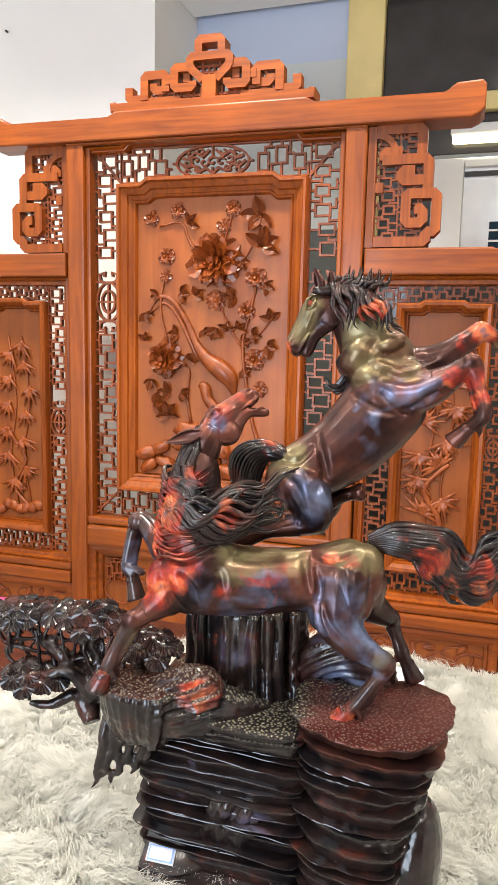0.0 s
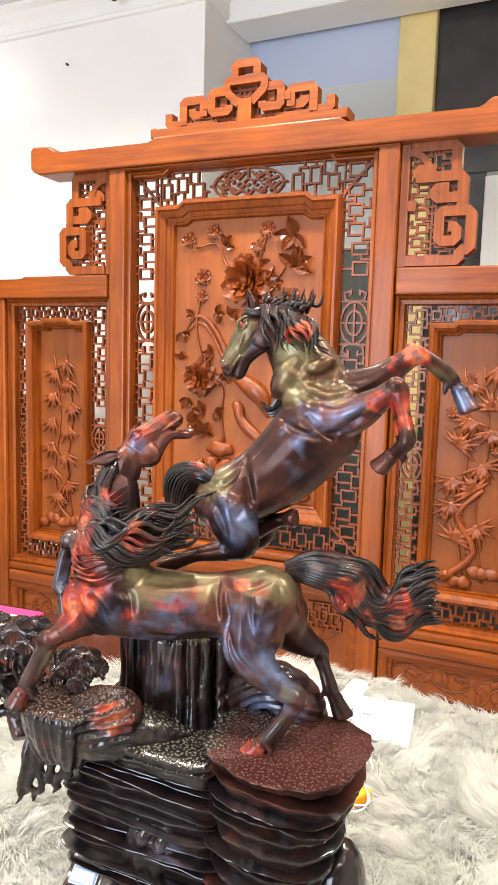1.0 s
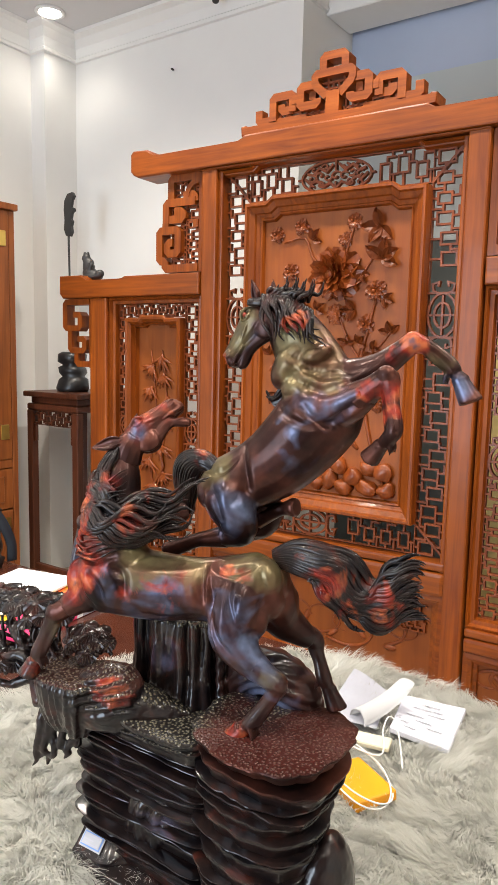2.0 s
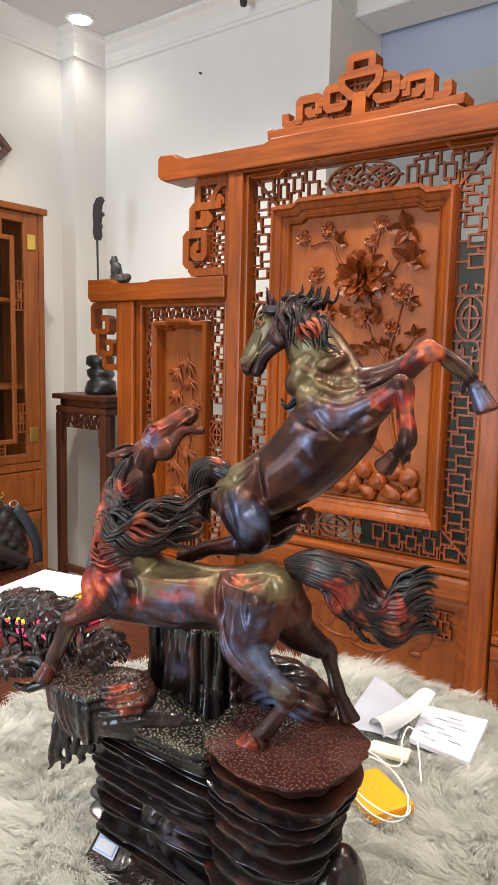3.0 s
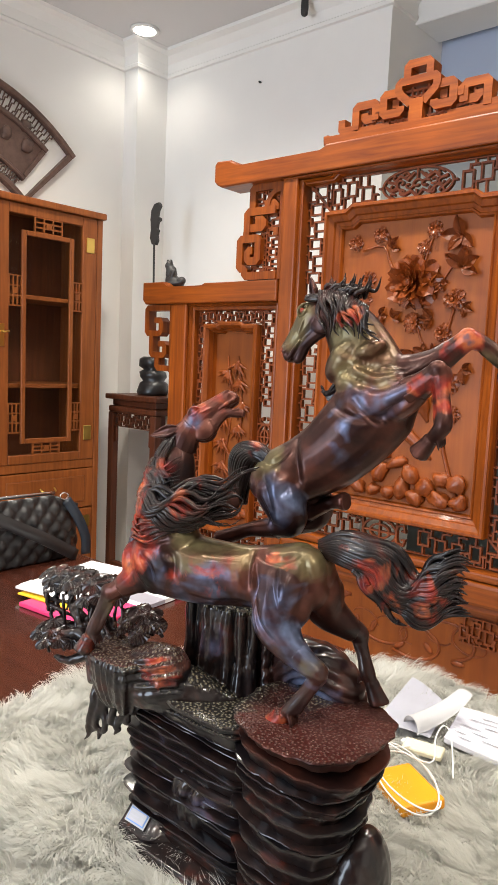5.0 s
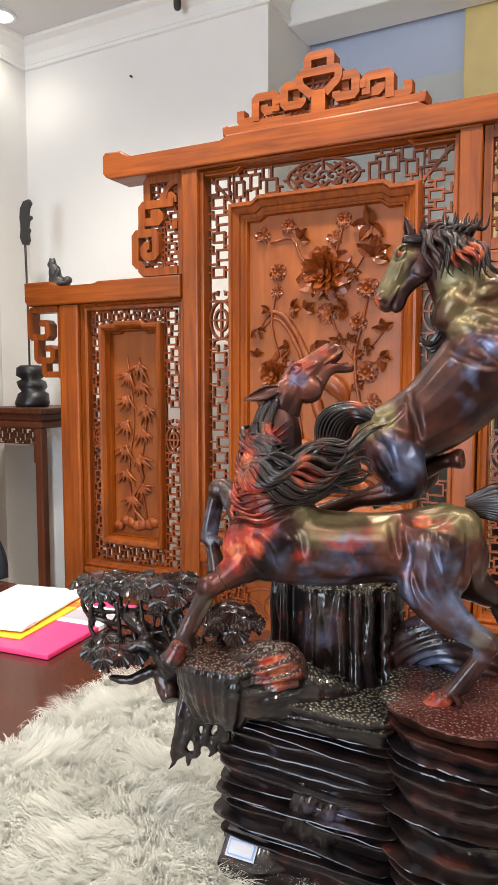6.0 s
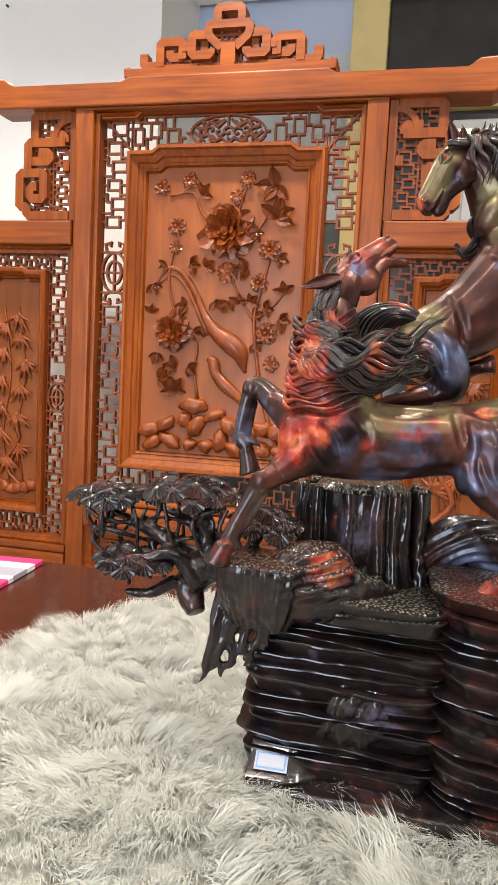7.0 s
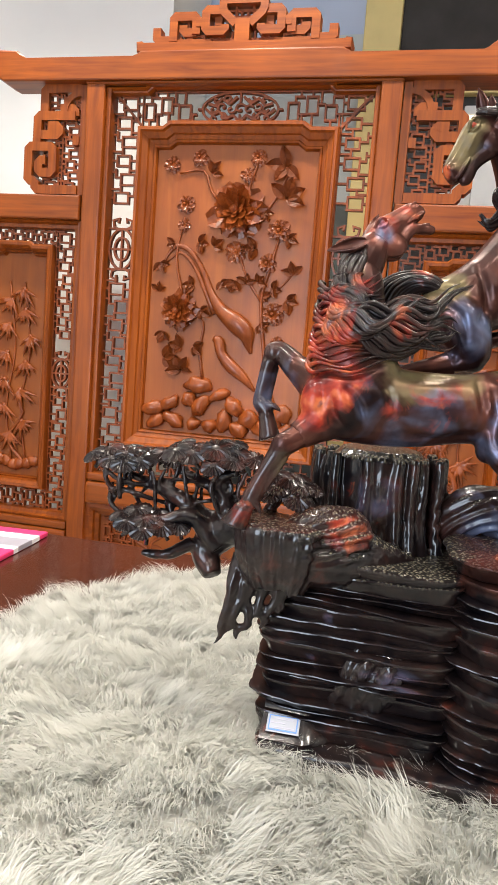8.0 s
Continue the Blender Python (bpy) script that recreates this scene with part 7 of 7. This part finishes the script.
# tall stand behind the screen's wing, with a blade standard in a black base
SX, SY = (-3.285, -2.83), (3.03, 3.48)
stand = thing("tall_stand", (-3.06, 3.25, 0), "dark carved wooden plant stand with square legs", "stand")
part("stand_top", boxed(SX[0] - 0.015, SX[1] + 0.015, SY[0] - 0.015, SY[1] + 0.015, 1.205, 1.238, bev=0.008, seg=2), DARKWOOD, stand)
part("waist", boxed(SX[0] + 0.02, SX[1] - 0.02, SY[0] + 0.02, SY[1] - 0.02, 1.165, 1.204, bev=0.004), DARKWOOD, stand)
part("collar", boxed(SX[0], SX[1], SY[0], SY[1], 1.125, 1.164, bev=0.008), DARKWOOD, stand)
for lx in (SX[0], SX[1] - 0.05):
    for ly in (SY[0], SY[1] - 0.05):
        part("leg", boxed(lx, lx + 0.05, ly, ly + 0.05, 0, 1.124, bev=0.006), DARKWOOD, stand)
fret("frieze", stand, SX[0] + 0.05, SX[1] - 0.05, 1.035, 1.124, False, 91, pitch=0.06, mat=DARKWOOD, yy=SY[0] + 0.012)
for a, c in ((SX[0] + 0.05, SX[0] + 0.075), (SX[1] - 0.075, SX[1] - 0.05)):
    part("spandrel", boxed(a, c, SY[0] + 0.012, SY[0] + 0.032, 0.93, 1.035, bev=0.006), DARKWOOD, stand)
part("stretcher", boxed(SX[0] + 0.05, SX[1] - 0.05, SY[0] + 0.005, SY[0] + 0.04, 0.12, 0.16, bev=0.004), DARKWOOD, stand)
bl = thing("blade_standard", (-3.06, 3.2, 1.24), "dark iron halberd ornament upright in a black carved base", "ornament")
bm = ring_disc(bmesh.new(), [(0.085, 0), (0.094, 0.02), (0.088, 0.075), (0.060, 0.09), (0.080, 0.115), (0.078, 0.145), (0.050, 0.16), (0.082, 0.18), (0.086, 0.225), (0.06, 0.24)], (-3.06, 3.2, 1.239), 18)
for v in bm.verts:
    v.co.x += 0.02 * noise.noise(v.co * 14)
    v.co.y += 0.02 * noise.noise(v.co * 14 + Vector((5, 0, 0)))
part("base", bm, BLACKSTONE, bl, "black carved base", True)
part("shaft", tube(bmesh.new(), [(-3.075, 3.2, 1.44, 0.006), (-3.078, 3.2, 1.85, 0.006), (-3.085, 3.2, 2.20, 0.007)], 8, 3), IRON, bl, "", True)
edge = [(-3.10, 2.17), (-3.065, 2.165), (-3.05, 2.19), (-3.056, 2.225), (-3.046, 2.25), (-3.058, 2.265), (-3.050, 2.30), (-3.030, 2.31), (-3.034, 2.325), (-3.056, 2.335), (-3.048, 2.37), (-3.030, 2.395), (-3.045, 2.418), (-3.085, 2.412), (-3.112, 2.375), (-3.118, 2.32), (-3.105, 2.26), (-3.118, 2.21)]
part("blade", prism(bmesh.new(), edge, 3.19, 3.212, 0.004), IRON, bl)
# small dark figure on the wing's beam
bm = bmesh.new()
for c, r, t in [((-2.525, 2.87, 1.872), (0.070, 0.040, 0.018), (0, 0, 0)), ((-2.535, 2.87, 1.890), (0.055, 0.034, 0.026), (0, 8, 0)), ((-2.552, 2.87, 1.930), (0.032, 0.030, 0.048), (0, -8, 0)), ((-2.565, 2.866, 1.972), (0.024, 0.022, 0.022), (0, 0, 0)), ((-2.575, 2.866, 1.990), (0.008, 0.010, 0.014), (0, 0, 0)), ((-2.553, 2.866, 1.990), (0.008, 0.010, 0.014), (0, 0, 0)), ((-2.470, 2.872, 1.884), (0.026, 0.024, 0.022), (0, -20, 0)), ((-2.520, 2.85, 1.915), (0.016, 0.014, 0.034), (0, 25, 0))]:
    blob(bm, c, r, t, 14, 0.2, 40)
me = melted(bm, 0.004, 2)
me.materials.append(IRON)
me.polygons.foreach_set("use_smooth", [True] * len(me.polygons))
me.name = "beam_figurine"
tagged(new("beam_figurine", me), "small dark grey crouching figurine on the screen's wing beam", "figurine")

# small fittings of wall and ceiling
# fixtures for the added fill lamps too, not only the downlight in view
for k, (lx, ly) in enumerate(DOWNLIGHTS_AND_FILL):
    dl = thing("downlight", (lx, ly, CEIL), "lit round recessed ceiling downlight with a white ring, one of a mostly added grid", "downlight", "ceiling downlights")
    part("ring", ring_disc(bmesh.new(), [(0.088, -0.001), (0.09, -0.008), (0.078, -0.014), (0.068, -0.012), (0.064, -0.001)], (lx, ly, CEIL), 28), WHITEPLASTIC, dl, "", True)
    part("lens", ring_disc(bmesh.new(), [(0.062, -0.002), (0.062, -0.0135), (0.05, -0.0145)], (lx, ly, CEIL), 28), LENS, dl, "glowing white lens")
tagged(part("wall_nail", blob(bmesh.new(), (-2.572, WALL_Y - 0.012, 3.123), (0.006, 0.014, 0.0065), seg=10), IRON, None, "", True), "small dark nail head in the white wall", "nail")
wc = thing("wall_camera", (-2.19, 3.48, 3.46), "small black capsule-shaped device under the ceiling", "camera")
part("body", tube(bmesh.new(), [(-2.19, 3.45, 3.352, 0.004), (-2.19, 3.45, 3.36, 0.017), (-2.19, 3.45, 3.385, 0.021), (-2.19, 3.45, 3.44, 0.020), (-2.19, 3.45, 3.468, 0.016)], 14, 3), IRON, wc, "", True)

# ---------------------------------------------------------------- on the table
# quilted handbag
bag = thing("quilted_handbag", (-1.93, 1.55, TZ), "black quilted leather handbag with navy strap standing on the table", "handbag")
bm = bmesh.new()
NY, NZ = 84, 34
grid = []
for i in range(NY + 1):
    row = []
    for j in range(NZ + 1):
        u, w = i / NY, j / NZ
        y = 1.15 + 0.70 * u
        top = 0.945 - 0.05 * max(0, u - 0.82) / 0.18
        z = TZ + 0.004 + (top - TZ) * w
        q = abs(math.sin((y / 0.032 + z / 0.036) * math.pi / 2)) * abs(math.sin((y / 0.032 - z / 0.036) * math.pi / 2))
        puff = 0.055 * (1 - (2 * u - 1) ** 6) * (1 - (1.6 * w - 0.7) ** 2 * 0.55)
        row.append(bm.verts.new((-1.925 + puff + 0.015 * q ** 0.7, y, z)))
    grid.append(row)
for i in range(NY):
    for j in range(NZ):
        bm.faces.new((grid[i][j], grid[i + 1][j], grid[i + 1][j + 1], grid[i][j + 1]))
back = [[bm.verts.new((-2.01, 1.15 + 0.70 * i / NY, v.co.z)) for v in (grid[i][0], grid[i][-1])] for i in (0, NY)]
bm.faces.new((*[g[0] for g in grid], back[1][0], back[0][0]))
bm.faces.new((*[g[-1] for g in grid][::-1], back[0][1], back[1][1]))
bm.faces.new((*grid[0], back[0][1], back[0][0])), bm.faces.new((*grid[-1][::-1], back[1][0], back[1][1])), bm.faces.new((back[0][0], back[0][1], back[1][1], back[1][0]))
part("body", bm, LEATHER, bag, "", True)


def strap(name, pts, w, t, mat, parent):
    """A flat belt along points (x, y, z): w wide, t thick."""
    line = catmull(pts, 6)
    bm = bmesh.new()
    rows = []
    for i, p in enumerate(line):
        d = Vector(line[min(i + 1, len(line) - 1)] - line[max(i - 1, 0)]).normalized()
        side = d.cross(Vector((1, 0, 0.15))).normalized() * (w / 2)
        up = d.cross(side).normalized() * (t / 2)
        p = Vector(p)
        rows.append([bm.verts.new(p + q) for q in (side + up, side - up, -side - up, -side + up)])
    for a, q in zip(rows, rows[1:]):
        for j in range(4):
            bm.faces.new((a[j], a[(j + 1) % 4], q[(j + 1) % 4], q[j]))
    bm.faces.new(rows[0][::-1]), bm.faces.new(rows[-1])
    return part(name, bm, mat, parent, "", True)


strap("shoulder_strap", [(-1.89, 1.78, 0.925), (-1.865, 1.815, 0.86), (-1.855, 1.845, 0.78), (-1.85, 1.845, 0.712)], 0.04, 0.005, STRAPBLUE, bag)["label"] = "hanging navy strap"
strap("flap_band", [(-1.90, 1.36, 0.965), (-1.845, 1.50, 0.885), (-1.832, 1.66, 0.80), (-1.845, 1.80, 0.715)], 0.045, 0.006, LEATHER, bag)
for y0, z0 in ((1.76, 0.945), (1.46, 0.93), (1.40, 0.968)):
    bm = bmesh.new()
    pts = [(-1.872, y0 + 0.018 * math.cos(a * 0.5236), z0 + 0.012 * math.sin(a * 0.5236), 0.0028) for a in range(13)]
    tube(bm, pts, 6, 1)
    part("ring", bm, CHROME, bag, "chrome ring", True)
strap("zip_edge", [(-1.925, 1.45, 0.953), (-1.92, 1.6, 0.952), (-1.92, 1.75, 0.95)], 0.012, 0.006, CHROME, bag)

# stack of leaflets and wrapped packets


def leaflet(name, c, w, d, h, turn, mat, label, bands=()):
    """A flat soft-edged packet; bands: (from, to, material) stripes across it as wrappers of their own."""
    ob = thing(name, c, label, "packet", "printed packets")
    ob.rotation_euler = (0, 0, radians(turn))
    bm = bmesh.new()
    box(bm, -w / 2, w / 2, -d / 2, d / 2, 0, h, bev=min(0.004, h * 0.4), seg=2)
    p = part("sheet_block", bm, mat, None, "")
    p.parent = ob
    for i, (a, e, m2) in enumerate(bands):
        q = part("printed_band", boxed(-w / 2 - 0.0008, w / 2 + 0.0008, -d / 2 + a * d, -d / 2 + e * d, -0.0002 + 0.001, h + 0.0012, bev=0.001), m2, None)
        q.parent = ob
    return ob


leaflet("packet", (-1.395, 1.595, TZ + 0.001), 0.31, 0.42, 0.014, 6, PINK, "glossy pink packet with white and grey bands on the table", ((0.52, 0.58, PAPER), (0.58, 0.76, GREYPRINT), (0.76, 0.87, PAPER)))
leaflet("packet", (-1.50, 1.59, TZ + 0.0155), 0.24, 0.34, 0.006, 10, YELLOWPRINT, "yellow and orange printed leaflet on the pink packet", ((0.78, 0.90, ORANGE),))
leaflet("packet", (-1.53, 1.61, TZ + 0.0275), 0.25, 0.36, 0.010, 13, PAPER, "white leaflet lying on the printed stack", ((0.06, 0.20, PAPERB),))
leaflet("packet", (-1.62, 1.66, TZ + 0.001), 0.12, 0.22, 0.008, -28, PAPERB, "pale lilac folded sheet beside the stack")

# papers on the rug
FZ = TZ + 0.045


def sheet(name, corners, z, curl, mat, label, ink=()):
    """A thin paper through four corners (x, y), softly bent by curl."""
    ob = thing(name, (*corners[0], z), label, "paper", "papers on the rug")
    bm = bmesh.new()
    n = 10
    p = [Vector(c) for c in corners]
    g = []
    for i in range(n + 1):
        row = []
        for j in range(n + 1):
            u, w = i / n, j / n
            q = p[0] * (1 - u) * (1 - w) + p[1] * u * (1 - w) + p[2] * u * w + p[3] * (1 - u) * w
            row.append(bm.verts.new((q.x, q.y, z + curl(u, w))))
        g.append(row)
    for i in range(n):
        for j in range(n):
            bm.faces.new((g[i][j], g[i + 1][j], g[i + 1][j + 1], g[i][j + 1]))
    bmesh.ops.solidify(bm, geom=bm.faces[:], thickness=0.0006)
    part("leaf", bm, mat, ob, "", True)
    for u0, u1, w0 in ink:
        bm = bmesh.new()
        c = []
        for u, w in ((u0, w0), (u1, w0), (u1, w0 + 0.03), (u0, w0 + 0.03)):
            q = p[0] * (1 - u) * (1 - w) + p[1] * u * (1 - w) + p[2] * u * w + p[3] * (1 - u) * w
            c.append((q.x, q.y, z + curl(u, w) + 0.0016))
        bm.faces.new([bm.verts.new(v) for v in c])
        bmesh.ops.solidify(bm, geom=bm.faces[:], thickness=0.0004)
        part("ink_line", bm, INK, ob)
    return ob


sheet("loose_sheet", [(-0.335, 1.465), (-0.225, 1.500), (-0.272, 1.675), (-0.382, 1.716)], FZ + 0.004, lambda u, w: 0.008 * math.sin(3 * u + w), PAPERB, "pale lilac loose paper sheet lying on the fur")
pad = thing("note_pad", (-0.16, 1.60, FZ), "open note pad with faint handwriting on the fur", "note pad")
bm = bmesh.new()
top = [(-0.205, 1.520), (-0.080, 1.512), (-0.105, 1.690), (-0.236, 1.668)]
lo_, hi_ = [bm.verts.new((x, y, FZ - 0.004)) for x, y in top], [bm.verts.new((x, y, FZ + 0.009)) for x, y in top]
bm.faces.new(lo_[::-1]), bm.faces.new(hi_)
for i in range(4):
    bm.faces.new((lo_[i], lo_[(i + 1) % 4], hi_[(i + 1) % 4], hi_[i]))
bmesh.ops.bevel(bm, geom=bm.edges[:], offset=0.002, segments=1, affect="EDGES")
part("page_block", bm, PAPERB, pad)
rnd = random.Random(4)
for i in range(7):
    for _ in range(2):
        u0 = rnd.uniform(0.08, 0.6)
        u1 = u0 + rnd.uniform(0.1, 0.3)
        w = 0.12 + 0.11 * i
        p = [Vector(c) for c in top]
        c = [p[0] * (1 - u) * (1 - v) + p[1] * u * (1 - v) + p[2] * u * v + p[3] * (1 - u) * v for u, v in ((u0, w), (u1, w), (u1, w + 0.014), (u0, w + 0.014))]
        bm = bmesh.new()
        bm.faces.new([bm.verts.new((q.x, q.y, FZ + 0.0115)) for q in c])
        bmesh.ops.solidify(bm, geom=bm.faces[:], thickness=0.0008)
        part("ink_line", bm, INK, pad)
# curled page lifting off the pad
cp = thing("curled_page", (-0.25, 1.60, FZ), "white receipt strip curling up beside the note pad", "paper", "papers on the rug")
bm = bmesh.new()
rows = []
for i in range(19):
    t = i / 18
    ax_, ay_ = -0.268 + 0.060 * t, 1.500 + 0.125 * t
    r = 0.022 + 0.024 * t * t
    a0, a1 = -0.5 + 1.3 * t, 3.5 - 1.6 * t
    row = []
    for k in range(13):
        a = a0 + (a1 - a0) * k / 12
        row.append(bm.verts.new((ax_ - r * math.cos(a) * 0.93, ay_ + r * math.cos(a) * 0.38, FZ + 0.012 + 0.010 * t + r * math.sin(a))))
    rows.append(row)
for a, c in zip(rows, rows[1:]):
    for j in range(12):
        bm.faces.new((a[j], a[j + 1], c[j + 1], c[j]))
bmesh.ops.solidify(bm, geom=bm.faces[:], thickness=0.0006)
part("strip", bm, PAPER, cp, "", True)
cc = thing("cream_card", (-0.215, 1.455, FZ), "small cream card packet lying on the fur", "card")
bm = boxed(-0.038, 0.038, -0.018, 0.018, 0.0, 0.010, bev=0.002)
ob = part("card", bm, CREAM, None)
ob.parent = cc
cc.rotation_euler = (0.1, 0, radians(12))
# yellow power bank with a white cable
pb = thing("power_bank", (-0.172, 1.312, FZ - 0.004), "orange-yellow power bank lying on the fur", "power bank")
pb.scale = (1.1, 1.1, 1.0)
pb.rotation_euler = (radians(4), radians(-3), radians(-32))
ob = part("case", boxed(-0.055, 0.055, -0.037, 0.037, 0, 0.020, bev=0.005, seg=3), YELLOW, None, "", False)
ob.parent = pb
cable = thing("charging_cable", (-0.18, 1.36, FZ), "thin white charging cable coiled over the power bank", "cable")
bm = bmesh.new()
pts = [(-0.232, 1.455, FZ + 0.004)]
for i in range(30):
    a = 2.4 + i * 0.44
    r = 1 + 0.10 * math.sin(i * 0.31)
    pts.append((-0.182 + (0.078 * math.cos(a) - 0.010 * math.sin(a)) * r, 1.322 + (0.060 * math.sin(a) - 0.036 * math.cos(a)) * r, FZ + 0.022 + 0.006 * math.sin(i * 0.7)))
pts += [(-0.16, 1.37, FZ + 0.035), (-0.185, 1.44, FZ + 0.045), (-0.200, 1.500, FZ + 0.040), (-0.185, 1.50, FZ + 0.035), (-0.15, 1.44, FZ + 0.030), (-0.115, 1.37, FZ + 0.026)]
tube(bm, [(*p, 0.0015) for p in pts], 7, 5)
part("cord", bm, WHITEPLASTIC, cable, "", True)
part("plug", boxed(-0.262, -0.232, 1.448, 1.462, FZ - 0.002, FZ + 0.008, bev=0.002), WHITEPLASTIC, cable, "white plug")

# price label on the statue's plinth
lab = thing("price_label", (-0.396, 0.8995, 0.7880), "white rectangular paper label with a blue border stuck on the statue", "label")
lab.rotation_euler = (radians(-45), radians(-1), radians(2))
for nm, a, mat_, yy in (("slip", (-0.0205, 0.0205, -0.0115, 0.0115), LABEL, 0.0), ("border", (-0.0182, 0.0182, -0.0093, 0.0093), BLUEPRINT, -0.0008), ("field", (-0.0166, 0.0166, -0.0077, 0.0077), LABEL, -0.0016)):
    ob = part(nm, boxed(a[0], a[1], yy - 0.0006, yy + 0.0004, a[2], a[3]), mat_, None, "blue printed border" if nm == "border" else "")
    ob.parent = lab
for i, (a, c) in enumerate(((-0.012, 0.012), (-0.015, 0.004), (-0.010, 0.014))):
    ob = part("text_bar", boxed(a, c, -0.0028, -0.0020, 0.004 - 0.005 * i, 0.0054 - 0.005 * i), GREYPRINT, None)
    ob.parent = lab
